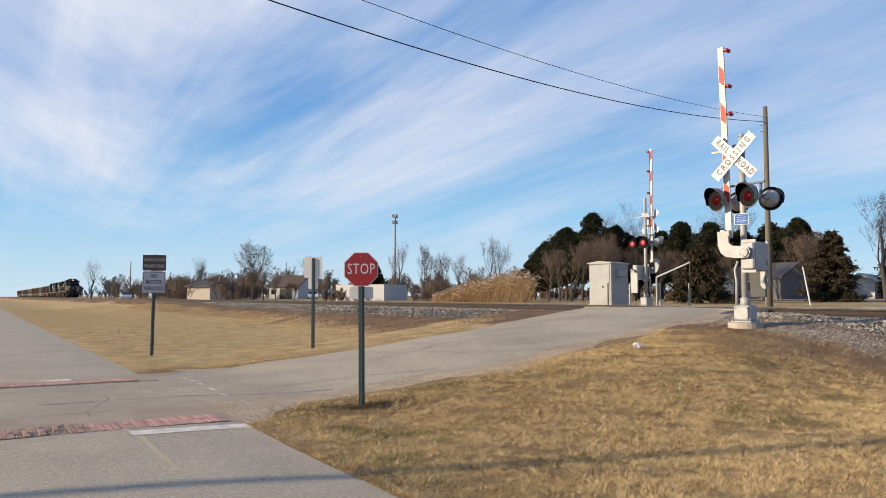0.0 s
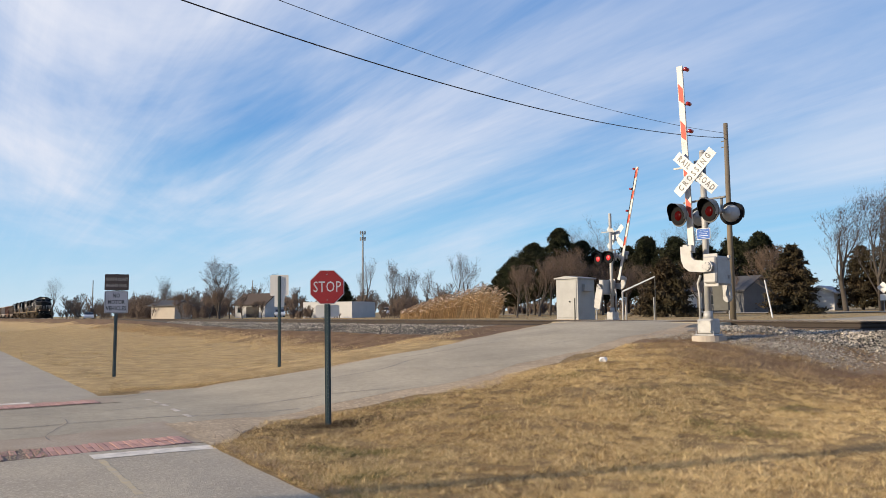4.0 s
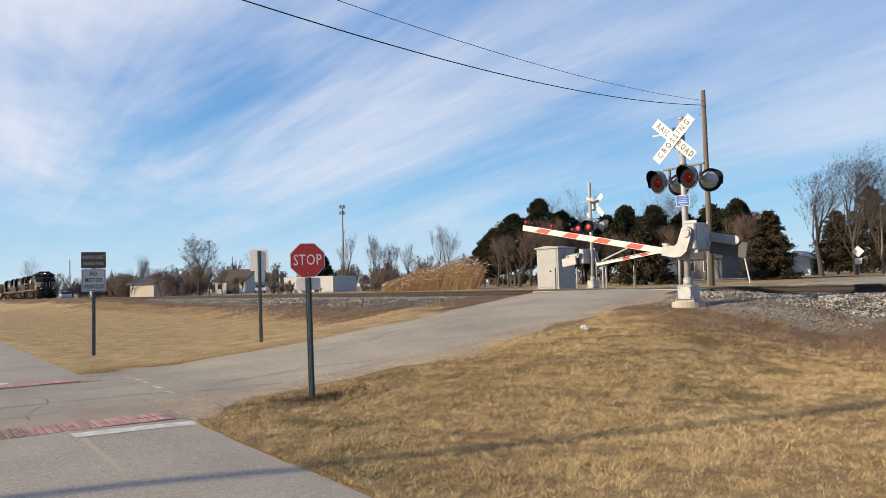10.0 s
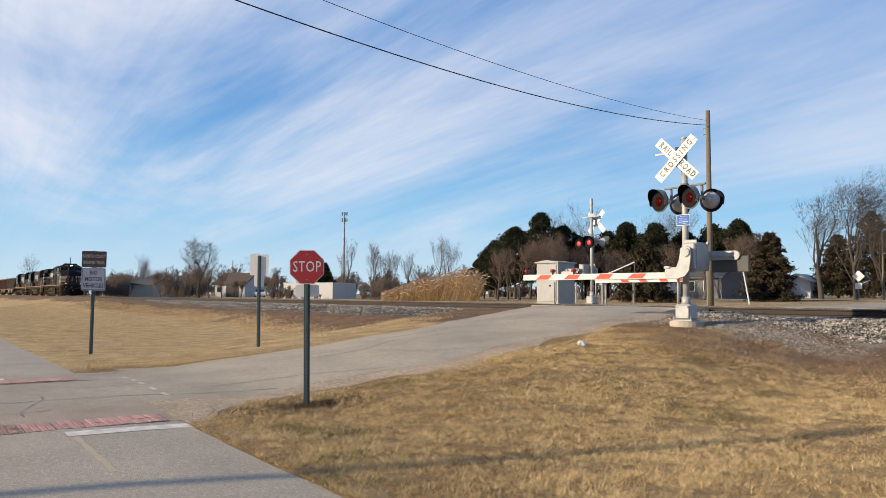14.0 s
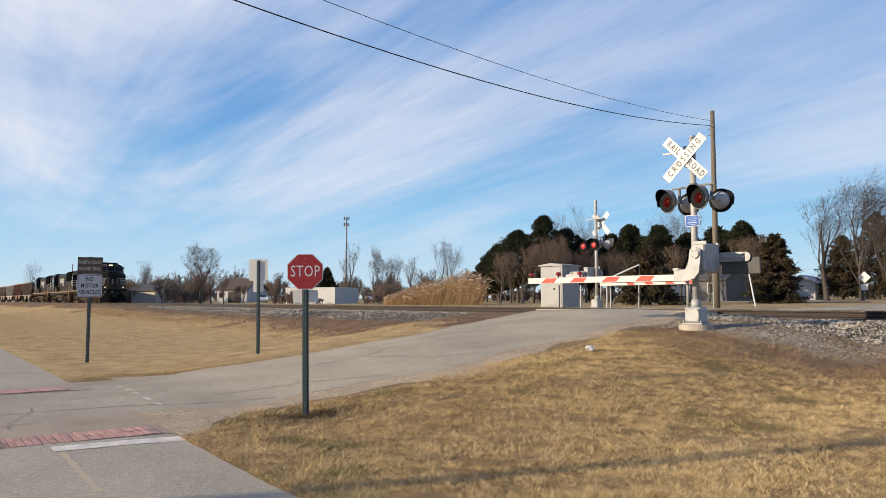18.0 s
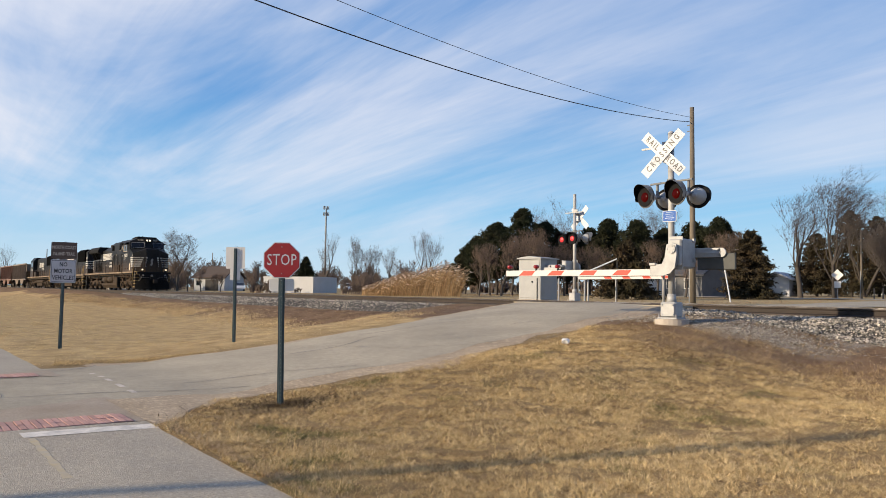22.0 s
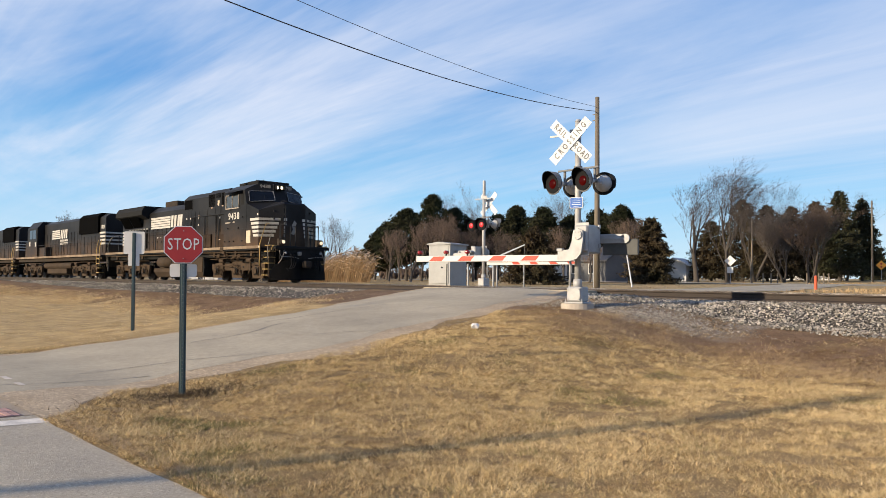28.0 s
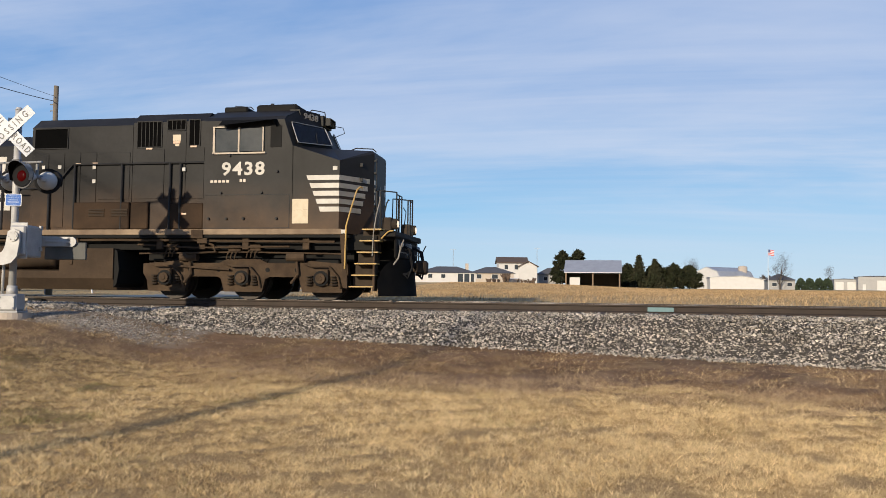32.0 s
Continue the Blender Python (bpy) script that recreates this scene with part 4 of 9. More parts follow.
def crossing_signal(m, label, words):
    """Mast with crossbuck, flashing lights and a gate. Local: traffic comes from -y, the arm lies along -x when down."""
    s = thing("crossing_signal", m, label, "crossing signal", "crossing signals")
    bm = bmesh.new()
    cyl(bm, (0, 0, -0.35), (0, 0, 0.10), 0.36, 0.345, 24)
    part("foundation", bm, M["concrete"], s, "round concrete footing")
    bm = bmesh.new()
    box(bm, -0.22, 0.22, -0.22, 0.22, 0.10, 0.135, 0.01)
    box(bm, -0.175, 0.175, -0.18, 0.18, 0.135, 0.46, 0.03)
    box(bm, -0.15, 0.15, -0.205, -0.18, 0.16, 0.43, 0.008)
    for a in (-0.12, 0.12):
        for b in (0.2, 0.4):
            cyl(bm, (a, -0.205, b), (a, -0.225, b), 0.016, 0.016, 8)
    for a in (-0.19, 0.19):
        for b in (-0.19, 0.19):
            cyl(bm, (a, b, 0.12), (a, b, 0.20), 0.014, 0.014, 8)
    part("base", bm, M["silver"], s, "bolted cast junction base")
    bm = bmesh.new()
    cyl(bm, (0, 0, 0.44), (0, 0, 0.62), 0.105, 0.09, 20)
    cyl(bm, (0, 0, 0.46), (0, 0, 4.03), 0.068, 0.064, 20)
    part("mast", bm, M["silver"], s, "aluminium-painted tubular mast", True)
    bm = bmesh.new()
    tube(bm, [(-0.14, -0.09, 0.46), (-0.13, -0.09, 0.95), (-0.17, -0.08, 1.2), (-0.10, -0.08, 1.38)], 0.028, 10)
    part("conduit", bm, M["silver"], s, "flexible cable conduit", True)
    # crossbuck
    for i, (ang, text) in enumerate(((-45, "RAIL   ROAD"), (45, "CROSSING"))):
        bm = bmesh.new()
        y = -0.21 - 0.022 * i
        box(bm, -0.60, 0.60, y - 0.003, y + 0.003, -0.112, 0.112, 0.0)
        rot = Matrix.Translation((-0.075, 0, 3.585)) @ Matrix.Rotation(radians(-ang), 4, "Y")
        bm.transform(rot)
        blade = part("crossbuck_blade", bm, M["white_sign"], s, "white crossbuck blade with black letters")
        if words:
            if i == 0:
                for word, cx in (("RAIL", -0.345), ("ROAD", 0.345)):
                    lettering("letters", word, 0.185, M["ink"], blade, rot @ Matrix.Translation((cx, y - 0.005, 0)) @ FRONT, 0.001, 0.70, spacing=1.42, bold=0.003)
            else:
                lettering("letters", text, 0.185, M["ink"], blade, rot @ Matrix.Translation((0, y - 0.005, 0)) @ FRONT, 0.001, 0.72, spacing=1.72, bold=0.003)
    bm = bmesh.new()
    for z in (3.42, 3.74):
        box(bm, -0.09, 0.09, -0.205, 0.0, z - 0.025, z + 0.025)
    part("mount", bm, M["galv"], s)
    bm = bmesh.new()
    box(bm, -0.72 if words else -0.5, 0.05 if words else 0.45, 0.07, 0.09, 3.76, 3.80)
    box(bm, -0.25, 0.02, 0.09, 0.10, 3.80, 3.90)
    part("side_bracket", bm, M["silver"], s)
    bm = bmesh.new()
    cyl(bm, (0, 0, 4.03), (0, 0, 4.08), 0.075, 0.05, 16)
    part("mast_cap", bm, M["silver"], s)
    # light cross arm, aimed a little away from the crossbuck
    turn = Matrix.Rotation(radians(-15), 4, "Z")
    bm = bmesh.new()
    cyl(bm, (-0.56, 0.0, 3.00), (0.56, 0.0, 3.00), 0.024, 0.024, 10)
    for x in (-0.42, 0.42):
        cyl(bm, (x, 0.05, 3.0), (x, 0.05, 2.72), 0.03, 0.03, 10)
        cyl(bm, (x, -0.14, 2.72), (x, 0.30, 2.72), 0.045, 0.045, 10)
    cyl(bm, (0, 0, 2.90), (0, 0, 3.06), 0.09, 0.09, 16)
    bm.transform(turn)
    part("light_arm", bm, M["silver_dark"], s, "tubular cross arm carrying the lights")
    for x in (-0.42, 0.42):
        signal_lamp(s, x, -0.30, 2.70, -1, turn)
        signal_lamp(s, x, 0.34, 2.68, 1, turn)
    # blue notice
    if words:
        bm = bmesh.new()
        prism(bm, [(x, 2.265 + z) for x, z in rounded(0.31, 0.24, 0.03)], -0.085, -0.080)
        rim = part("notice_plate", bm, M["white_sign"], s, "small blue emergency notice with a white rim")
        bm = bmesh.new()
        prism(bm, [(x, 2.265 + z) for x, z in rounded(0.285, 0.215, 0.025)], -0.0870, -0.0855)
        plate = part("notice_face", bm, M["blue_sign"], rim, "blue face with pale lines")
        plate = rim
        bm = bmesh.new()
        for k, (w, h) in enumerate(((0.15, 0.006), (0.20, 0.006), (0.17, 0.008), (0.21, 0.013), (0.12, 0.006))):
            z = 2.345 - 0.040 * k
            box(bm, -w / 2, w / 2, -0.0885, -0.0872, z - h / 2, z + h / 2)
        part("text_bar", bm, M["blue_bar"], plate)
    # gate mechanism
    bm = bmesh.new()
    box(bm, 0.09, 0.34, -0.24, 0.42, 1.17, 1.78, 0.03)
    box(bm, 0.07, 0.36, -0.32, -0.24, 1.20, 1.76, 0.03)
    box(bm, 0.06, 0.37, -0.255, -0.235, 1.13, 1.82, 0.006)
    mech = part("gate_mechanism", bm, M["silver"], s, "grey cast gate machine housing")
    bm = bmesh.new()
    for z in (1.34, 1.76):
        box(bm, 0.335, 0.375, 0.28, 0.36, z - 0.04, z + 0.04)
    part("hinge", bm, M["silver"], mech)
    bm = bmesh.new()
    cyl(bm, (0.19, -0.40, 1.55), (0.19, 0.62, 1.55), 0.055, 0.055, 16)
    part("gate_shaft", bm, M["galv"], s)
    # arm: origin at the pivot
    arm = new("gate_arm")
    arm.parent = s
    arm["label"] = "red and white striped gate arm"
    arm.location = (0.19, 0, 1.55)
    bm = bmesh.new()
    y0, y1 = -0.42, -0.36
    out = [(0.11, 0.09), (0.0, 0.14), (-0.10, 0.09), (-0.13, -0.10), (-0.15, -0.24), (-0.21, -0.31), (-0.46, -0.32), (-0.46, -0.55), (-0.18, -0.55), (-0.02, -0.50), (0.08, -0.38), (0.12, -0.10)]
    prism(bm, out, y0, y1)
    cyl(bm, (0, y0, 0), (0, y0 - 0.03, 0), 0.10, 0.10, 20)
    for k in range(6):
        a = k * math.tau / 6
        cyl(bm, (0.07 * math.cos(a), y0 - 0.03, 0.07 * math.sin(a)), (0.07 * math.cos(a), y0 - 0.045, 0.07 * math.sin(a)), 0.014, 0.014, 6)
    box(bm, -0.48, -0.34, y0 - 0.02, y1 + 0.02, -0.34, -0.28, 0.01)
    box(bm, -0.50, -0.36, y1, -0.08, -0.52, -0.42, 0.006)
    part("bracket", bm, M["silver"], arm, "silver cast arm bracket")
    # counterweights on the far side of the pivot
    bm = bmesh.new()
    box(bm, 0.0, 0.64, 0.58, 0.62, -0.14, 0.06, 0.01)
    cyl(bm, (0.64, 0.58, -0.04), (0.64, 0.62, -0.04), 0.10, 0.10, 16)
    box(bm, 0.14, 0.62, 0.560, 0.581, -0.065, -0.02, 0.005)
    part("counter_arm", bm, M["silver"], arm)
    bm = bmesh.new()
    box(bm, 0.10, 0.92, 0.63, 0.70, -0.40, -0.05, 0.015)
    # Near counterweight's shadow side is given as dark colour; the far one stays pale.
    part("counterweight", bm, M["cast_iron"] if words else M["lamp_grey"], arm, "counterweight painted in the dark grey of its shadow side" if words else "cast counterweight")
    bm = bmesh.new()
    tip, root = (-4.50 if words else -5.02), -0.34
    box(bm, tip, root, -0.075, -0.035, -0.54, -0.40, 0.006)
    bm2 = part("arm_beam", bm, M["arm_white"], arm, "long white gate arm beam")
    bm = bmesh.new()
    for x in ((-3.73, -2.90, -2.03, -1.18) if words else (-4.62, -3.74, -2.76, -1.83)):
        for f in ((-0.0785, -0.0755), (-0.0345, -0.0315)):
            prism(bm, [(x, -0.525), (x + 0.10, -0.415), (x - 0.24, -0.415), (x - 0.38, -0.525)], *f)
    part("stripe", bm, M["red_refl"], bm2, "red reflective diagonal stripes")
    for x in ((-4.39, -3.61, -3.00) if words else (-4.92, -4.10, -3.20)):
        bm = bmesh.new()
        cyl(bm, (x, -0.055, -0.42), (x, -0.055, -0.36), 0.022, 0.022, 10)
        lamp = part("arm_light", bm, M["black"], arm, "small red gate arm light")
        bm = bmesh.new()
        cyl(bm, (x, -0.115, -0.315), (x, 0.005, -0.315), 0.043, 0.043, 16)
        dome(bm, (x, -0.115, -0.315), (0, -1, 0), 0.043, 0.022, 16, 3)
        part("lens", bm, M["lens_dark"], lamp, "red lens", True)
    bm = bmesh.new()
    tube(bm, [(-0.45, -0.025, -0.42), (-2.0, -0.022, -0.43), (tip + 0.15, -0.022, -0.43)], 0.008, 6)
    part("cable", bm, M["black"], arm)
    if not words:
        bm = bmesh.new()
        cyl(bm, (0, 0, 4.0), (0, 0, 4.55), 0.064, 0.06, 16)
        part("mast_top", bm, M["silver"], s)
    return s, arm


near_signal, near_arm = crossing_signal(pose(-10.55, 13.66, 0.88, 0, 0, 12), "silver railroad crossing signal with crossbuck, red lights and striped gate", True)
far_signal, far_arm = crossing_signal(pose(-22.9, 23.45, 1.05, 0, 0, 180), "silver railroad crossing signal seen from behind, beyond the track", False)

# ------------------------------------------------------------------ signs


def channel_post(parent, h, material, below=0.3, holes=True):
    bm = bmesh.new()
    prism(bm, [(-0.040, 0.012), (-0.022, 0.012), (-0.016, -0.018), (0.016, -0.018), (0.022, 0.012), (0.040, 0.012), (0.040, 0.016), (0.019, 0.016), (0.013, -0.013), (-0.013, -0.013), (-0.019, 0.016), (-0.040, 0.016)], -below, h, "z")
    p = part("post", bm, material, parent, "ribbed steel channel post")
    if holes:
        bm = bmesh.new()
        for k in range(int(h / 0.05)):
            z = 0.05 + k * 0.05
            cyl(bm, (0, -0.0182, z), (0, -0.0190, z), 0.0055, 0.0055, 6)
        part("punched_hole", bm, M["galv"], p)
    return p


def stop_sign(m):
    s = thing("stop_sign", m, "small red octagonal stop sign on a dark green channel post", "stop sign")
    channel_post(s, 2.02, M["post_green"])
    c = 1.86
    for r, y, mt, nm in ((0.247, -0.024, "white_sign", "sign_plate"), (0.236, -0.0265, "stop_red", "red_face")):
        bm = bmesh.new()
        pts = [(r * math.cos(radians(22.5 + 45 * k)), c + r * math.sin(radians(22.5 + 45 * k))) for k in range(8)]
        prism(bm, pts, y, y + 0.0026)
        p = part(nm, bm, M[mt], s, "octagonal white-edged plate" if nm == "sign_plate" else "red stop face")
    lettering("letters", "STOP", 0.205, M["white_sign"], p, Matrix.Translation((0, -0.0275, c)) @ FRONT, 0.0008, 0.73, spacing=1.07, bold=0.0)
    bm = bmesh.new()
    for z in (c + 0.17, c - 0.17):
        cyl(bm, (0, -0.027, z), (0, -0.034, z), 0.007, 0.007, 8)
    part("bolt", bm, M["galv"], s)
    # grey back of a second plate on the far face of the post
    bm = bmesh.new()
    prism(bm, [(x, 1.545 + z) for x, z in rounded(0.32, 0.16, 0.03)], 0.02, 0.0225)
    part("rear_plate", bm, M["sign_back"], s, "small bare metal plate facing away")


def trail_sign(m):
    s = thing("trail_sign", m, "brown trail name sign above a white no motor vehicles sign", "sign")
    channel_post(s, 2.555, M["post_green"])
    bm = bmesh.new()
    prism(bm, [(x, 2.345 + z) for x, z in rounded(0.565, 0.40, 0.02)], -0.026, -0.023)
    a = part("name_plate", bm, M["brown_sign"], s, "brown plate with faded letters")
    for k, text in enumerate(("NORTH COAST", "INLAND TRAIL")):
        lettering("letters", text, 0.112, M["tan_letter"], a, Matrix.Translation((0, -0.027, 2.415 - 0.155 * k)) @ FRONT, 0.0008, 0.66, spacing=1.0, bold=0.003)
    bm = bmesh.new()
    prism(bm, [(x, 1.845 + z) for x, z in rounded(0.555, 0.555, 0.03)], -0.026, -0.023)
    b = part("rule_plate", bm, M["nmv_white"], s, "white regulatory plate")
    for k, text in enumerate(("NO", "MOTOR", "VEHICLES")):
        lettering("letters", text, 0.142, M["ink"], b, Matrix.Translation((0, -0.027, 2.005 - 0.16 * k)) @ FRONT, 0.0008, 0.75, spacing=1.05, bold=0.004)
    bm = bmesh.new()
    fr = rounded(0.52, 0.52, 0.025)
    inner = rounded(0.502, 0.502, 0.02)
    k = len(fr)
    vs = [bm.verts.new((x, -0.0275, 1.845 + z)) for x, z in fr] + [bm.verts.new((x, -0.0275, 1.845 + z)) for x, z in inner]
    for i in range(k):
        bm.faces.new((vs[i], vs[(i + 1) % k], vs[k + (i + 1) % k], vs[k + i]))
    part("border", bm, M["ink"], b)


def sign_back(m):
    s = thing("road_sign", m, "bare metal back of a road sign on a steel post", "sign")
    channel_post(s, 2.20, M["post_green"], holes=False)
    bm = bmesh.new()
    prism(bm, [(x, 1.975 + z) for x, z in rounded(0.445, 0.51, 0.03)], 0.018, 0.022)
    part("sign_plate", bm, M["sign_back"], s, "square bare aluminium back")
    bm = bmesh.new()
    prism(bm, [(x, 1.585 + z) for x, z in rounded(0.24, 0.27, 0.02)], 0.018, 0.022)
    part("lower_plate", bm, M["sign_back"], s, "small bare aluminium back")
    return s


stop_sign(pose(-9.41, 4.32, float(land(-9.41, 4.32)), 0.4, -0.6, 62))
trail_sign(pose(-20.69, 3.74, 0.02, 0, 0.4, 74))
sign_back(pose(-17.88, 6.97, 0.25, 0, -0.4, 60))

# litter
bm = bmesh.new()
bmesh.ops.create_icosphere(bm, subdivisions=2, radius=0.075)
rn = random.Random(4)
for v in bm.verts:
    v.co *= rn.uniform(0.55, 1.2)
    v.co.z *= 0.8
bm.transform(Matrix.Translation((-10.31, 10.3, 0.62)))
solid("litter", bm, M["litter"], "crumpled white paper litter on the grass", "litter")
# ------------------------------------------------------------------ train
# Local space of a vehicle: x forward, origin under its front coupler on the rail top.


def rail_truck(parent, xs, wheel_r=0.51):
    """Three-axle truck with side frames, springs and wheels."""
    x0, x1 = min(xs), max(xs)
    mid = sum(xs) / len(xs)
    tr = new("truck")
    tr.parent = parent
    tr["label"] = "dusty six-wheel truck"
    for s in (-1, 1):
        bm = bmesh.new()
        y0, y1 = sorted((s * 1.10, s * 1.24))
        pts = [(x0 - 0.62, 0.86), (x0 - 0.62, 0.62), (x0 - 0.52, 0.46), (x0 - 0.48, 0.19), (x0 + 0.48, 0.19), (x0 + 0.56, 0.50), (x0 + 0.66, 0.55), (mid - 0.66, 0.55), (mid - 0.56, 0.50), (mid - 0.48, 0.19), (mid + 0.48, 0.19), (mid + 0.56, 0.50),
               (mid + 0.66, 0.55), (x1 - 0.66, 0.55), (x1 - 0.56, 0.50), (x1 - 0.48, 0.19), (x1 + 0.48, 0.19), (x1 + 0.52, 0.46), (x1 + 0.62, 0.62), (x1 + 0.62, 0.86), (x1 - 0.3, 0.94), (x1 - 0.62, 0.88), (mid + 0.62, 0.88), (mid + 0.40, 0.98), (mid - 0.40, 0.98), (mid - 0.62, 0.88), (x0 + 0.62, 0.88), (x0 + 0.3, 0.94)]
        prism(bm, pts, y0, y1)
        frame_part = part("side_frame", bm, M["loco_truck"], tr, "dusty cast side frame")
        bm = bmesh.new()
        for x in xs:
            box(bm, x - 0.17, x + 0.17, min(s * 1.24, s * 1.33), max(s * 1.24, s * 1.33), 0.36, 0.74, 0.02)
            cyl(bm, (x, s * 1.33, 0.52), (x, s * 1.40, 0.52), 0.13, 0.12, 14)
            cyl(bm, (x, s * 1.40, 0.52), (x, s * 1.415, 0.52), 0.06, 0.05, 10)
        part("axle_box", bm, M["loco_truck"], frame_part)
        # Raised black discs: the shade of frame holes and box rims as colour.
        for x, yy, z, r in [(x, 1.32, 0.52, 0.185) for x in xs] + [(x + dx, 1.225, 0.72, 0.055) for x in xs for dx in (-0.62, 0.62) if x0 < x + dx < x1]:
            bm = bmesh.new()
            cyl(bm, (x, s * yy, z), (x, s * (yy + 0.025), z), r, r, 14)
            part("recess", bm, M["soot_shade_black"], frame_part, "raised black disc, painted shade of a hollow")
        for x in xs:
            bm = bmesh.new()
            tube(bm, [(x - 0.42, s * 1.30, 0.86), (x - 0.22, s * 1.35, 0.80), (x + 0.20, s * 1.35, 0.80), (x + 0.40, s * 1.30, 0.56), (x + 0.46, s * 1.28, 0.30)], 0.026, 6)
            part("pedestal_link", bm, M["loco_truck"], frame_part)
        bm = bmesh.new()
        for x in xs:
            for dx in (-0.30, 0.30):
                for k in range(4):
                    cyl(bm, (x + dx, s * 1.27, 0.36 + 0.065 * k), (x + dx, s * 1.27, 0.39 + 0.065 * k), 0.085, 0.085, 10)
        part("spring", bm, M["loco_frame"], frame_part)
        bm = bmesh.new()
        for x in (mid - 1.35, mid + 1.35):
            cyl(bm, (x - 0.22, s * 1.32, 1.02), (x + 0.22, s * 1.32, 1.02), 0.10, 0.10, 12)
            tube(bm, [(x, s * 1.30, 1.0), (x + 0.05, s * 1.31, 0.62), (x - 0.12, s * 1.31, 0.40)], 0.035, 6)
        tube(bm, [(x0 - 0.7, s * 1.3, 1.10), (mid, s * 1.32, 1.14), (x1 + 0.7, s * 1.3, 1.10)], 0.022, 6)
        tube(bm, [(x0 + 0.3, s * 1.31, 0.80), (mid - 0.3, s * 1.33, 0.72)], 0.03, 6)
        part("brake_rigging", bm, M["loco_truck"], frame_part)
    for x in xs:
        bm = bmesh.new()
        cyl(bm, (x, -1.05, wheel_r), (x, 1.05, wheel_r), 0.09, 0.09, 10)
        for s in (-1, 1):
            cyl(bm, (x, s * 0.69, wheel_r), (x, s * 0.83, wheel_r), wheel_r, wheel_r, 28)
            cyl(bm, (x, s * 0.66, wheel_r), (x, s * 0.69, wheel_r), wheel_r + 0.025, wheel_r + 0.025, 28)
        part("wheelset", bm, M["loco_wheel"], tr)
        # Motors and bolster near-black: shade behind the frames as colour, closing see-through gaps.
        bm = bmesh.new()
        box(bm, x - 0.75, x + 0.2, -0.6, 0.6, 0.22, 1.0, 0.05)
        part("traction_motor", bm, M["soot_shade_black"], tr)
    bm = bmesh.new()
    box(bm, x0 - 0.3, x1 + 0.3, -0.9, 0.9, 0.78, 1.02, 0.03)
    part("bolster", bm, M["soot_shade_black"], tr)
    return tr


def handrail(parent, pts, posts, s, z0, r=0.018, material="black"):
    bm = bmesh.new()
    tube(bm, [(x, s * y, z) for x, y, z in pts], r, 6)
    for x, y, z in posts:
        cyl(bm, (x, s * y, z0), (x, s * y, z), r * 1.1, r * 1.1, 6)
    part("handrail", bm, M[material], parent, "tubular walkway handrail")


def coupler(parent, x, sgn):
    bm = bmesh.new()
    box(bm, min(x - 0.5 * sgn, x), max(x - 0.5 * sgn, x), -0.10, 0.10, 0.72, 0.95, 0.02)
    box(bm, min(x, x + 0.28 * sgn), max(x, x + 0.28 * sgn), -0.17, 0.19, 0.66, 1.0, 0.05)
    part("coupler", bm, M["loco_frame"], parent, "knuckle coupler")


def louvres(bm, x0, x1, z0, z1, y, n, s):
    for k in range(n):
        z = z0 + (z1 - z0) * (k + 0.5) / n
        box(bm, x0, x1, min(y, y + s * 0.02), max(y, y + s * 0.02), z - (z1 - z0) / n * 0.28, z + (z1 - z0) / n * 0.28)


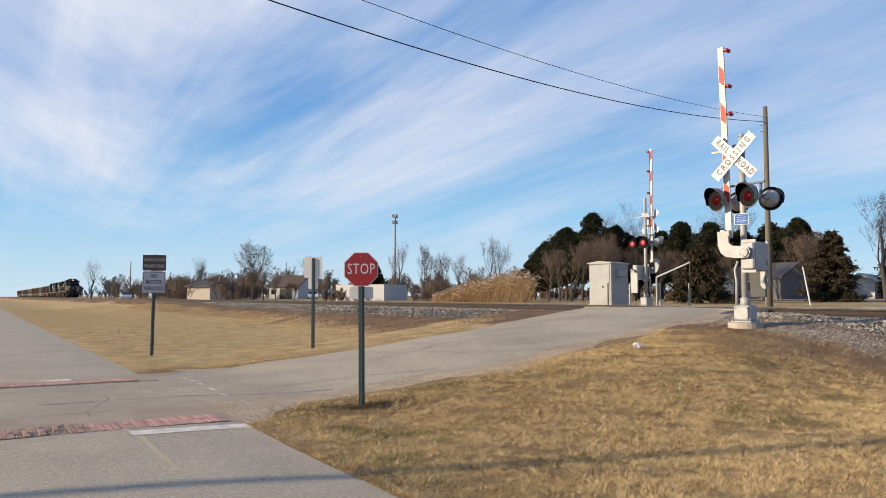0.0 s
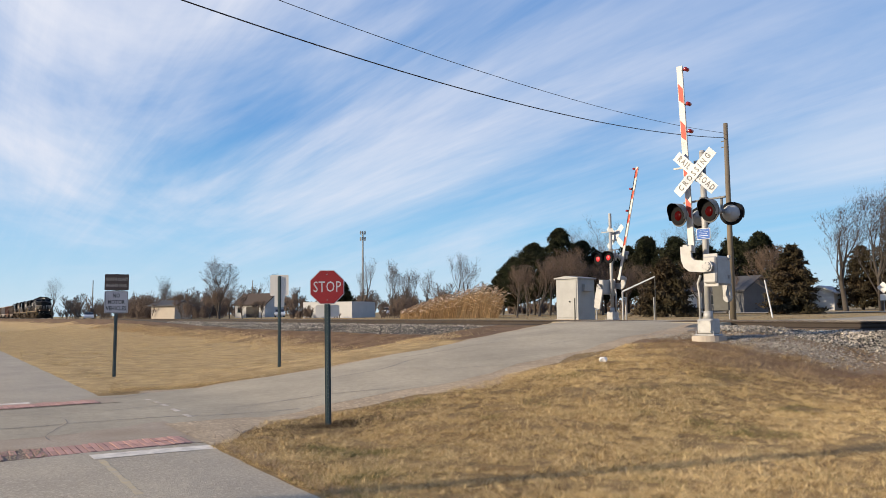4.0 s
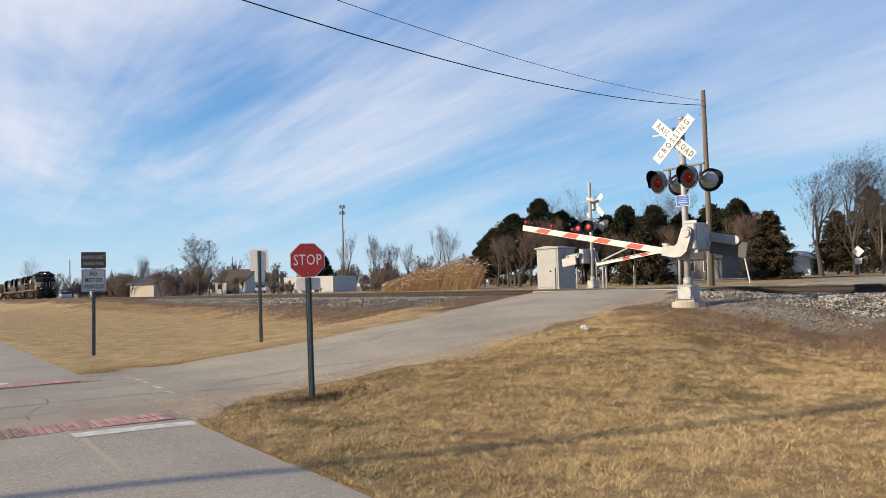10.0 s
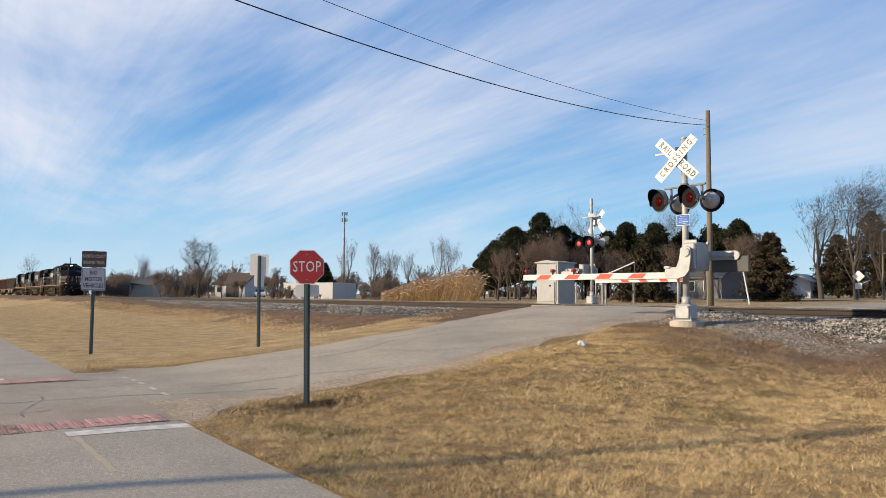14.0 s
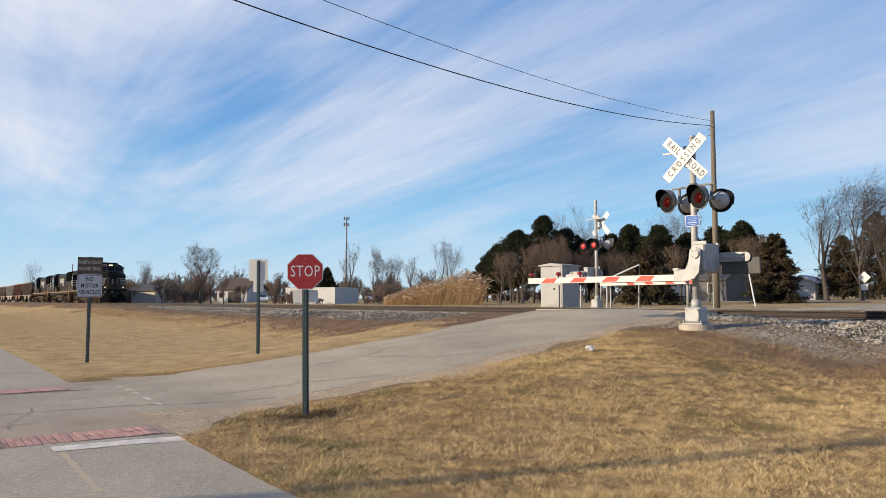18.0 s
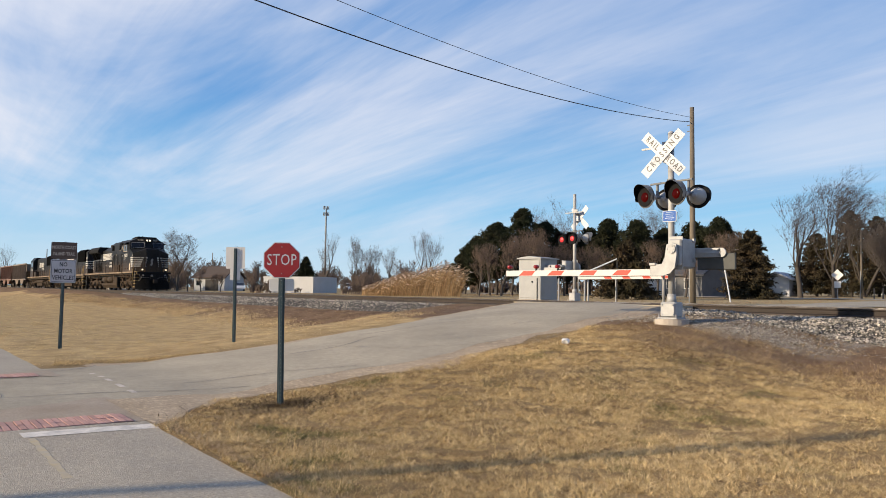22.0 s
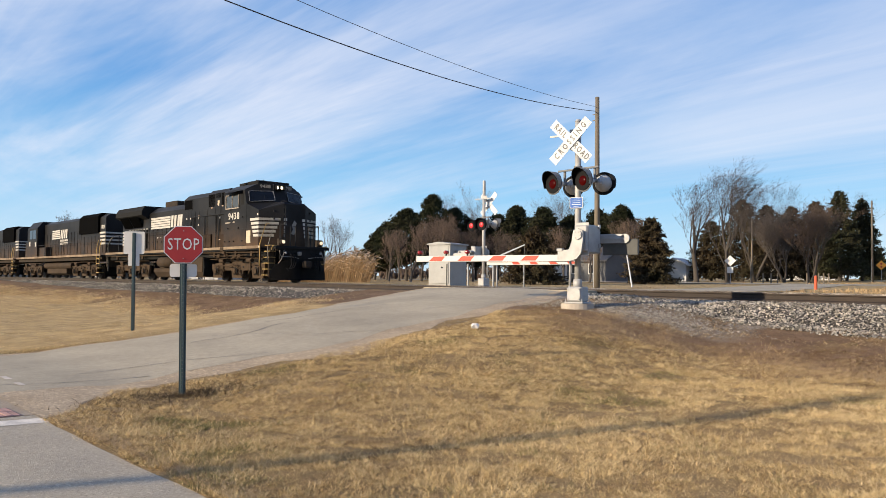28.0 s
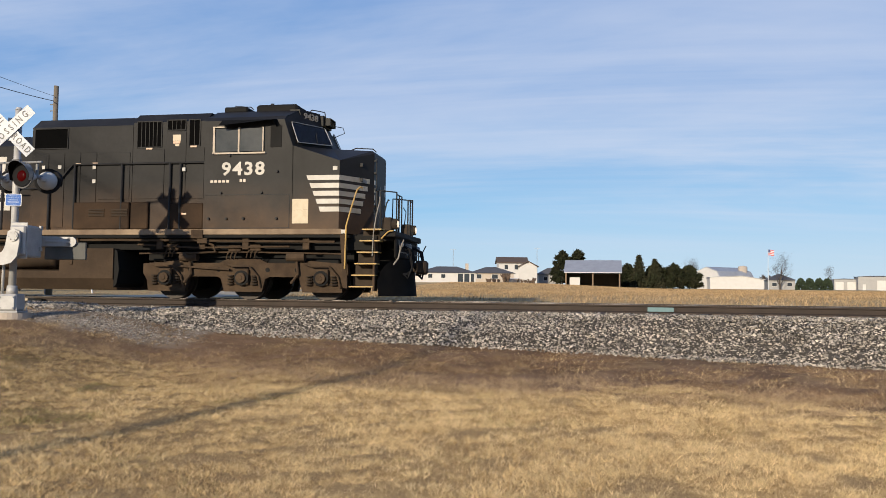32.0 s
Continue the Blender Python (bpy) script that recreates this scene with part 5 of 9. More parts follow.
def wide_cab_loco():
    L = 21.6
    t = thing("locomotive", Matrix(), "black wide-nose diesel freight locomotive with white stripes and number 9438", "locomotive", "locomotives")
    blk = M["loco_black"]
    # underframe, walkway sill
    # Girder near-black: the deep shade above the trucks is in its colour.
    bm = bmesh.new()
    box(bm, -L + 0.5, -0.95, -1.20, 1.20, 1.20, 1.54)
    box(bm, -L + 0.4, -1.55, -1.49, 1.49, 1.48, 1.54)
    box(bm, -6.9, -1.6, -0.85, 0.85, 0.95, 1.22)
    part("underframe", bm, M["soot_shade_black"], t, "dark underframe girder")
    for s in (-1, 1):
        bm = bmesh.new()
        box(bm, -L + 0.45, -1.72, *sorted((s * 1.495, s * 1.525)), 1.55, 1.68, 0.004)
        part("sill_stripe", bm, M["loco_sill"], t, "dirty white sill stripe")
        bm = bmesh.new()
        box(bm, -5.42, -5.12, *sorted((s * 1.52, s * 1.55)), 1.46, 1.67, 0.006)
        box(bm, -5.28, -5.02, *sorted((s * 1.40, s * 1.52)), 1.34, 1.47, 0.01)
        part("jacking_pad", bm, M["loco_truck"], t, "bolted plate on the sill")
        bm = bmesh.new()
        tube(bm, [(-L + 1.2, s * 1.42, 1.42), (-14, s * 1.42, 1.40), (-7.5, s * 1.42, 1.43), (-1.9, s * 1.42, 1.38)], 0.03, 6)
        tube(bm, [(-6.9, s * 1.36, 1.32), (-5.4, s * 1.40, 1.24), (-3.0, s * 1.40, 1.27)], 0.024, 6)
        tube(bm, [(-5.2, s * 1.42, 1.40), (-4.9, s * 1.42, 1.30), (-4.85, s * 1.42, 1.14), (-5.6, s * 1.40, 1.10)], 0.03, 6)
        for x in (-2.6, -4.1, -5.2, -6.3, -15.4, -17.6, -19.4):
            box(bm, x - 0.08, x + 0.08, *sorted((s * 1.32, s * 1.42)), 1.20, 1.46, 0.01)
        part("piping", bm, M["loco_truck"], t, "dusty air pipes below the sill")
        for x, z in ((-3.9, 1.16), (-4.4, 1.14), (-6.0, 1.18)):
            bm = bmesh.new()
            box(bm, x - 0.16, x + 0.16, *sorted((s * 1.22, s * 1.36)), z, z + 0.16, 0.02)
            for k in range(3):
                tube(bm, [(x - 0.10 + k * 0.10, s * 1.34, z + 0.05), (x - 0.16 + k * 0.10, s * 1.38, z - 0.06), (x - 0.20 + k * 0.10, s * 1.34, z - 0.16)], 0.016, 5)
            part("valve_block", bm, M["loco_truck"], t)
    W = 1.50
    # cab: side walls, roof and the raked windshield wall
    bm = bmesh.new()
    half = [(W, 1.60), (W, 4.30), (1.40, 4.40), (0.86, 4.66), (0.40, 4.70)]
    full = [(-y, z) for y, z in half] + [(y, z) for y, z in half[::-1]]
    back = [bm.verts.new((-5.15, y, z)) for y, z in full]
    fx = [-2.92, -3.16, -3.14, -3.02, -2.86]
    front = [bm.verts.new((x, y, z)) for x, (y, z) in zip(fx + fx[::-1], full)]
    front[0].co.z = front[-1].co.z = 1.60
    n = len(full)
    lowl = bm.verts.new((-2.94, -W, 3.66))
    lowr = bm.verts.new((-2.94, W, 3.66))
    cl = bm.verts.new((-2.36, -0.30, 3.78))
    cr = bm.verts.new((-2.36, 0.30, 3.78))
    ul = bm.verts.new((-2.64, -0.30, 4.34))
    ur = bm.verts.new((-2.64, 0.30, 4.34))
    for k in range(n - 1):
        if k not in (0, n - 2):
            bm.faces.new((back[k], back[k + 1], front[k + 1], front[k]))
    bm.faces.new((back[0], back[1], front[1], lowl, front[0]))
    bm.faces.new((back[n - 1], front[n - 1], lowr, front[n - 2], back[n - 2]))
    bm.faces.new(back)
    bm.faces.new((lowl, front[1], front[2], front[3], ul, cl))
    bm.faces.new((front[3], front[4], front[5], front[6], ur, ul))
    bm.faces.new((cl, ul, ur, cr))
    bm.faces.new((cr, ur, front[6], front[7], front[8], lowr))
    cab = part("cab", bm, blk, t, "black full-width cab")
    # nose: side walls run on to the corner, then angled faces to the blunt front
    bm = bmesh.new()
    NX, CX = -1.22, -1.79
    plan = [(-2.92, -W), (CX, -W), (NX - 0.06, -0.66), (NX, -0.56), (NX, 0.56), (NX - 0.06, 0.66), (CX, W), (-2.92, W)]
    tops = [3.66, 3.29, 3.56, 3.60, 3.60, 3.56, 3.29, 3.66]
    lo = [bm.verts.new((x, y, 1.58)) for x, y in plan]
    hi = [bm.verts.new((x, y, z)) for (x, y), z in zip(plan, tops)]
    inn = [bm.verts.new(p) for p in ((-1.28, -0.52, 3.67), (-1.28, 0.52, 3.67))]
    r1 = bm.verts.new((-2.36, -0.30, 3.78))
    r2 = bm.verts.new((-2.36, 0.30, 3.78))
    for k in range(7):
        bm.faces.new((lo[k], lo[k + 1], hi[k + 1], hi[k]))
    bm.faces.new((hi[0], hi[1], hi[2], inn[0], r1))
    bm.faces.new((hi[2], hi[3], inn[0]))
    bm.faces.new((hi[3], hi[4], inn[1], inn[0]))
    bm.faces.new((hi[4], hi[5], inn[1]))
    bm.faces.new((inn[0], inn[1], r2, r1))
    bm.faces.new((r2, inn[1], hi[5], hi[6], hi[7]))
    nose = part("nose", bm, blk, t, "black angled nose")
    # white stripes: side, angled face, front panel
    zs = [2.83 - 0.186 * k for k in range(5)]
    wht = M["loco_white"]
    for s in (-1, 1):
        bm = bmesh.new()
        for k, z in enumerate(zs):
            xl = -2.585 + 0.076 * k
            prism(bm, [(xl + 0.04, z), (CX, z), (CX, z + 0.115), (xl, z + 0.115)], s * (W + 0.002), s * (W + 0.006))
        part("nose_stripe", bm, wht, nose, "white speed stripes")
        bm = bmesh.new()
        u = Vector((NX - 0.06 - CX, -s * (0.66 - W) * -1, 0))
        a0, a1 = Vector((CX, s * W, 0)), Vector((NX - 0.06, s * 0.66, 0))
        nrm = Vector((abs(a1.y - a0.y), s * (a1.x - a0.x), 0)).normalized()

        def on_face(f, z):
            p = a0.lerp(a1, f) + nrm * 0.005
            return bm.verts.new((p.x, p.y, z))
        for k, z in enumerate(zs):
            e = 0.97 - 0.07 * k
            bm.faces.new((on_face(0.0, z), on_face(e, z), on_face(e, z + 0.115), on_face(0.0, z + 0.115)))
        bmesh.ops.solidify(bm, geom=bm.faces[:], thickness=0.003)
        part("nose_stripe", bm, wht, nose, "white speed stripes")
        bm = bmesh.new()
        for z in zs[1:]:
            bm.faces.new((on_face(0.5, z - 0.045), on_face(0.66, z - 0.045), on_face(0.66, z - 0.005), on_face(0.5, z - 0.005)))
        bmesh.ops.solidify(bm, geom=bm.faces[:], thickness=-0.03)
        part("grab_iron", bm, M["black"], nose)
        bm = bmesh.new()
        for z in (2.86, 3.22):
            p = a0.lerp(a1, 0.7)
            box(bm, p.x - 0.02, p.x + 0.04, *sorted((p.y, p.y + s * 0.05)), z, z + 0.08)
        part("nose_latch", bm, M["black"], nose)
    bm = bmesh.new()
    for k, z in enumerate(zs):
        for y in (-1, 1):
            box(bm, NX + 0.001, NX + 0.006, *sorted((y * 0.55, y * (0.40 + 0.03 * k))), z, z + 0.115)
    part("nose_stripe", bm, wht, nose, "short white stripes on the nose front")
    bm = bmesh.new()
    prism(bm, [(-0.20, 2.24), (-0.08, 2.45), (-0.15, 2.62), (-0.02, 2.86), (0.10, 2.74), (0.03, 2.56), (0.08, 2.36), (-0.04, 2.20)], NX + 0.008, NX + 0.012, "x")
    part("emblem", bm, M["galv_dull"], nose, "pale emblem shape on the black nose front")
    bm = bmesh.new()
    tube(bm, [(-1.22, -0.40, 3.66), (-1.30, -0.40, 3.74), (-1.75, -0.34, 3.78), (-1.9, -0.34, 3.72)], 0.014, 6)
    tube(bm, [(NX + 0.02, -0.50, 1.7), (NX + 0.05, -0.50, 2.6), (NX + 0.04, -0.50, 3.5)], 0.014, 6)
    for z in (2.3, 2.7, 3.1, 3.4):
        box(bm, NX, NX + 0.05, -0.56, -0.44, z, z + 0.04)
    part("grab_rail", bm, M["black"], nose, "black grab iron on the nose")
    # windshields: two broad panes with bright rims, boards and lamps in the brow above
    for s in (-1, 1):
        quad = [Vector((-2.40, s * 0.36, 3.84)), Vector((-2.88, s * 1.36, 3.75)), Vector((-3.06, s * 1.32, 4.24)), Vector((-2.60, s * 0.36, 4.27))]
        nn = (quad[1] - quad[0]).cross(quad[3] - quad[0]).normalized()
        if nn.x < 0:
            nn = -nn
        bm = bmesh.new()
        bm.faces.new([bm.verts.new(p + nn * 0.035) for p in quad])
        bmesh.ops.solidify(bm, geom=bm.faces[:], thickness=0.012)
        part("windshield", bm, M["glass"], cab, "dark glass windshield")
        bm = bmesh.new()
        mid = sum(quad, Vector()) / 4
        pts = []
        for i in range(4):
            p, q0, q1 = quad[i], quad[i - 1], quad[(i + 1) % 4]
            pts += [p.lerp(q0, 0.10), p.lerp(mid, 0.02), p.lerp(q1, 0.10)]
        pts = [p + (p - mid) * 0.04 + nn * 0.045 for p in pts]
        tube(bm, pts + [pts[0]], 0.011, 6)
        part("windshield_rim", bm, M["galv"], cab, "bright windshield rim")
        bm = bmesh.new()
        a = quad[0].lerp(quad[1], 0.45) + nn * 0.06
        tube(bm, [a, quad[3].lerp(quad[2], 0.30) * 0.6 + a * 0.4 + nn * 0.03], 0.008, 5)
        part("wiper", bm, M["black"], cab)
    brow = Vector((-2.96, -0.92, 0)), Vector((-2.66, -0.34, 0))
    for s in (-1, 1):
        bm = bmesh.new()
        a, b = Vector((brow[0].x, s * 0.92, 0)), Vector((brow[1].x, s * 0.32, 0))
        d = (b - a).normalized()
        nn = Vector((abs(d.y), s * d.x, 0))
        base = [a, b, b - Vector((0.25, 0, 0)), a - Vector((0.25, 0, 0))]
        lo = [bm.verts.new((p.x, p.y, 4.36)) for p in base]
        hi = [bm.verts.new((p.x - 0.04, p.y, 4.67)) for p in base]
        bm.faces.new(lo)
        bm.faces.new(hi)
        for k in range(4):
            bm.faces.new((lo[k], lo[(k + 1) % 4], hi[(k + 1) % 4], hi[k]))
        part("number_box", bm, blk, cab, "black number board housing")
        c = (a + b) / 2 + nn * 0.012 + Vector((-0.02, 0, 4.515))
        ang = math.atan2(nn.y, nn.x)
        lettering("road_number", "9438", 0.22, M["galv_dull"], cab, Matrix.Translation(c) @ Matrix.Rotation(ang + radians(90), 4, "Z") @ FRONT, 0.004, 1.1, bold=0.006)
    bm = bmesh.new()
    box(bm, -2.95, -2.60, -0.31, 0.31, 4.36, 4.64, 0.02)
    part("headlight_housing", bm, blk, cab)
    bm = bmesh.new()
    for y in (-0.13, 0.10):
        cyl(bm, (-2.60, y, 4.49), (-2.57, y, 4.49), 0.068, 0.068, 16)
    part("headlight", bm, M["headlight"], cab, "lit headlight")
    # Added plates, no part of the engine: they block the headlight glow sideways.
    bm = bmesh.new()
    for y in (-0.225, -0.022, 0.185):
        box(bm, -2.605, -2.46, y - 0.008, y + 0.008, 4.40, 4.58)
    for z in (4.395, 4.575):
        box(bm, -2.605, -2.46, -0.225, 0.185, z, z + 0.012)
    part("headlight_shroud", bm, blk, cab)
    # side windows, visor, lettering, plates
    for s in (-1, 1):
        bm = bmesh.new()
        ys = sorted((s * (W + 0.004), s * (W + 0.03)))
        box(bm, -4.86, -4.29, *ys, 3.545, 4.10)
        box(bm, -4.24, -3.68, *ys, 3.545, 4.10)
        part("side_window", bm, M["sky_glass"] if s < 0 else M["glass"], cab, "sliding cab side window")
        bm = bmesh.new()
        ys = sorted((s * (W + 0.002), s * (W + 0.05)))
        for x0, x1, z0, z1 in ((-4.92, -4.87, 3.48, 4.12), (-4.285, -4.245, 3.51, 4.12), (-3.675, -3.645, 3.53, 4.12), (-4.93, -3.60, 3.48, 3.52), (-4.93, -4.6, 4.12, 4.15)):
            box(bm, x0, x1, *ys, z0, z1)
        part("window_frame", bm, M["window_frame"], cab, "worn light window frame")
        bm = bmesh.new()
        ws = Vector((0, s, 0))
        v = [bm.verts.new(p) for p in ((-4.72, s * W, 4.31), (-3.34, s * W, 4.31), (-3.34, s * (W + 0.26), 4.24), (-4.66, s * (W + 0.30), 4.12), (-3.34, s * W, 4.10))]
        bm.faces.new((v[0], v[1], v[2], v[3]))
        bm.faces.new((v[1], v[4], v[2]))
        bmesh.ops.solidify(bm, geom=bm.faces[:], thickness=0.012)
        part("window_visor", bm, M["soot_shade_black"], cab, "black sun visor above the window")
        bm = bmesh.new()
        ys = sorted((s * (W + 0.001), s * (W + 0.010)))
        box(bm, -3.49, -3.21, *ys, 3.63, 4.16, 0.004)
        part("sealed_window", bm, M["soot_shade_black"], cab, "black plated-over window")
        rz = Matrix() if s < 0 else Matrix.Rotation(math.pi, 4, "Z")
        lettering("road_number", "9438", 0.44, M["loco_white"], cab, Matrix.Translation((-4.16, s * (W + 0.004), 3.115)) @ rz @ FRONT, 0.002, 1.12, spacing=1.14, label="white road number", bold=0.011)
        bm = bmesh.new()
        ys = sorted((s * (W + 0.003), s * (W + 0.005)))
        for k in range(5):
            box(bm, -4.98 + 0.10 * k, -4.91 + 0.10 * k, *ys, 2.80, 2.86)
        box(bm, -4.24, -4.18, *ys, 2.81, 2.88)
        box(bm, -4.15, -4.09, *ys, 2.81, 2.88)
        part("text_bar", bm, M["tan_letter"], cab)
        bm = bmesh.new()
        ys = sorted((s * (W + 0.001), s * (W + 0.007)))
        box(bm, -5.14, -3.00, *ys, 2.495, 2.512)
        box(bm, -3.00, -2.985, *ys, 1.70, 2.51)
        box(bm, -5.14, -2.99, *ys, 1.70, 1.715)
        part("panel_seam", bm, M["black"], cab)
        bm = bmesh.new()
        for x, z in ((-5.0, 1.90), (-4.55, 1.90), (-4.12, 1.90), (-3.30, 1.90), (-4.7, 2.52), (-3.68, 2.52), (-3.3, 3.02), (-4.5, 3.42)):
            cyl(bm, (x, s * W, z + 0.03), (x, s * (W + 0.05), z + 0.03), 0.035, 0.03, 8)
        part("latch", bm, M["black"], cab)
        bm = bmesh.new()
        ys = sorted((s * (W + 0.002), s * (W + 0.006)))
        box(bm, -2.92, -2.53, *ys, 2.13, 2.39)
        box(bm, -2.92, -2.53, *ys, 1.81, 2.125)
        part("cream_plate", bm, M["cream_plate"], cab, "weathered cream painted panel")
        bm = bmesh.new()
        box(bm, -1.95, -1.84, *ys, 3.06, 3.15)
        box(bm, -1.72, -1.60, *sorted((s * (W + 0.026), s * (W + 0.03))), 1.57, 1.66)
        part("label_plate", bm, M["loco_white"], cab)
    # roof
    bm = bmesh.new()
    box(bm, -5.02, -4.42, -0.80, 0.80, 4.66, 4.81, 0.03)
    box(bm, -4.16, -3.10, -0.85, 0.85, 4.60, 4.83, 0.05)
    part("roof_hatch", bm, M["soot_shade_black"], cab, "sooty roof box")
    bm = bmesh.new()
    for x, y in ((-3.88, -0.5), (-3.58, -0.3)):
        cyl(bm, (x, y, 4.82), (x, y, 4.93), 0.05, 0.04, 10)
        part("antenna", bm, M["black"], cab)
        bm = bmesh.new()
    tube(bm, [(-4.95, -0.5, 4.80), (-4.85, -0.5, 4.90), (-4.45, -0.5, 4.86), (-4.38, -0.5, 4.80)], 0.012, 6)
    part("lifting_handle", bm, M["black"], cab)
    bm = bmesh.new()
    tube(bm, [(-2.9, -0.5, 4.68), (-2.85, -0.5, 4.74), (-2.62, -0.2, 4.74), (-2.60, -0.2, 4.62)], 0.014, 6)
    part("roof_rail", bm, M["black"], cab)
    bm = bmesh.new()
    tube(bm, [(-2.6, 0.3, 4.5), (-2.3, 0.3, 4.44), (-2.25, 0.3, 4.30), (-2.5, 0.3, 4.2)], 0.010, 6)
    part("visor_rail", bm, M["black"], cab)
    # hood sections
    hoods = [(-7.08, -5.15, 1.40, 4.46, 0.12, 4.58), (-9.85, -7.09, 1.40, 4.42, 0.14, 4.53), (-15.30, -9.85, 1.04, 4.10, 0.20, 4.22), (-19.50, -15.30, 1.05, 3.9, 0.1, 4.0)]
    for i, (x0, x1, hw, eave, ch, top) in enumerate(hoods):
        bm = bmesh.new()
        out = [(-hw, 1.60), (-hw, eave - ch), (-hw + ch * 2, top), (hw - ch * 2, top), (hw, eave - ch), (hw, 1.60)]
        prism(bm, out, x0, x1 - 0.002, "x")
        hood = part("hood", bm, blk, t, "black engine hood section")
        for s in (-1, 1):
            def plate(bm, a, b, z0, z1, d=0.014, bev=0.004, off=0.0):
                box(bm, a, b, *sorted((s * (hw + off), s * (hw + off + d))), z0, z1, bev)
            bm = bmesh.new()
            if i == 0:
                for a, b, z0, z1 in ((-6.18, -5.68, 2.44, 4.09), (-7.02, -6.24, 2.44, 3.66), (-5.62, -5.20, 2.44, 3.68)):
                    plate(bm, a, b, z0, z1)
            elif i == 1:
                for k in range(4):
                    plate(bm, -9.78 + 0.44 * k, -9.37 + 0.44 * k, 1.75, 3.62)
                plate(bm, -8.0, -7.15, 2.44, 3.6)
            else:
                n = max(3, int((x1 - x0) / 0.60))
                for k in range(n):
                    a = x0 + (x1 - x0) * (k + 0.05) / n
                    b = x0 + (x1 - x0) * (k + 0.95) / n
                    plate(bm, a, b, 1.76, 3.66 if i == 2 else 3.06)
            doors = part("hood_door", bm, blk, hood, "black hood door")
            if i > 1:
                bm = bmesh.new()
                n = max(3, int((x1 - x0) / 0.60))
                for k in range(n):
                    b = x0 + (x1 - x0) * (k + 0.86) / n
                    for z in (2.15, 2.85):
                        plate(bm, b - 0.02, b + 0.02, z, z + 0.09, 0.03, 0, 0.014)
                part("door_latch", bm, M["black"], hood)
            grilles = {0: ((-6.96, -6.34, 3.73, 4.34), (-6.16, -5.71, 4.14, 4.36), (-5.59, -5.34, 3.75, 4.36)), 1: ((-9.76, -8.87, 3.75, 4.23),)}.get(i, ())
            for a, b, z0, z1 in grilles:
                bm = bmesh.new()
                plate(bm, a, b, z0, z1, 0.006, 0)
                g = part("grille", bm, M["loco_grille"], hood, "black ventilation opening")
                bm = bmesh.new()
                plate(bm, a - 0.03, a, z0 - 0.03, z1 + 0.03, 0.02)
                plate(bm, b, b + 0.03, z0 - 0.03, z1 + 0.03, 0.02)
                plate(bm, a, b, z0 - 0.03, z0, 0.02)
                plate(bm, a, b, z1, z1 + 0.03, 0.02)
                part("grille_frame", bm, blk, g)
                if i == 0:
                    bm = bmesh.new()
                    m = int((b - a) / 0.10)
                    for k in range(1, m):
                        xx = a + (b - a) * k / m
                        plate(bm, xx - 0.008, xx + 0.008, z0, z1, 0.02, 0)
                    part("grille_bar", bm, blk, g)
            if i == 0:
                bm = bmesh.new()
                plate(bm, -7.06, -6.60, 1.69, 2.36, 0.08, 0.02)
                plate(bm, -6.10, -5.18, 1.69, 2.32, 0.06, 0.02)
                pn = part("equipment_box", bm, M["loco_dusty"], hood, "dust-coated lower panel")
                bm = bmesh.new()
                plate(bm, -6.02, -5.82, 3.86, 4.01, 0.004, 0, 0.016)
                plate(bm, -5.96, -5.86, 3.73, 3.78, 0.004, 0, 0.016)
                part("label_plate", bm, M["cream_plate"], hood)
                bm = bmesh.new()
                for a, b, z0, z1 in ((-6.01, -5.83, 3.79, 3.855), (-6.72, -6.56, 3.66, 3.70), (-5.56, -5.40, 3.69, 3.73), (-5.72, -5.60, 2.04, 2.08)):
                    plate(bm, a, b, z0, z1, 0.004, 0, 0.064 if z0 < 2.2 else 0.021)
                part("warning_label", bm, M["warning_orange"], hood)
                bm = bmesh.new()
                plate(bm, -5.82, -5.66, 3.10, 3.20, 0.03, 0.01, 0.014)
                part("door_latch", bm, M["galv"], hood)
            if i == 1:
                bm = bmesh.new()
                plate(bm, -8.60, -7.10, 1.69, 2.36, 0.08, 0.02)
                pn = part("equipment_box", bm, M["loco_dusty"], hood, "dust-coated lower panel")
                bm = bmesh.new()
                for a in (-8.17, -7.55):
                    louvres(bm, a, a + 0.42, 2.0, 2.19, s * (hw + 0.08), 5, s)
                part("louvre", bm, M["loco_frame"], pn)
                bm = bmesh.new()
                for x, z in ((-9.55, 3.22), (-9.1, 3.22), (-8.15, 3.20), (-8.15, 2.85)):
                    plate(bm, x, x + 0.09, z, z + 0.09, 0.004, 0, 0.015)
                part("label_plate", bm, M["loco_white"], hood)
                bm = bmesh.new()
                for x, z in ((-8.62, 3.30), (-8.15, 3.31)):
                    plate(bm, x, x + 0.14, z, z + 0.05, 0.004, 0, 0.015)
                part("warning_label", bm, M["warning_orange"], hood)
            if i == 2:
                bm = bmesh.new()
                ys = sorted((s * (hw + 0.015), s * (hw + 0.020)))
                for k in range(5):
                    z = 2.95 + k * 0.137
                    box(bm, -15.10, -12.42, *ys, z, z + 0.108)
                for a in (-12.36, -11.96, -11.52, -11.20):
                    prism(bm, [(a, 2.97), (a + 0.28, 2.97), (a + 0.36, 3.62), (a + 0.08, 3.62)], *ys)
                part("logo_bar", bm, M["loco_white"], hood, "white striped logo shape on the hood")
                bm = bmesh.new()
                for z, w0, w1 in ((2.56, -12.50, -10.75), (2.22, -12.50, -10.45)):
                    x = w0
                    while x < w1 - 0.1:
                        box(bm, x, x + 0.17, *ys, z, z + 0.23)
                        x += 0.232
                part("text_bar", bm, M["loco_white"], hood, "white lettering bar")
                bm = bmesh.new()
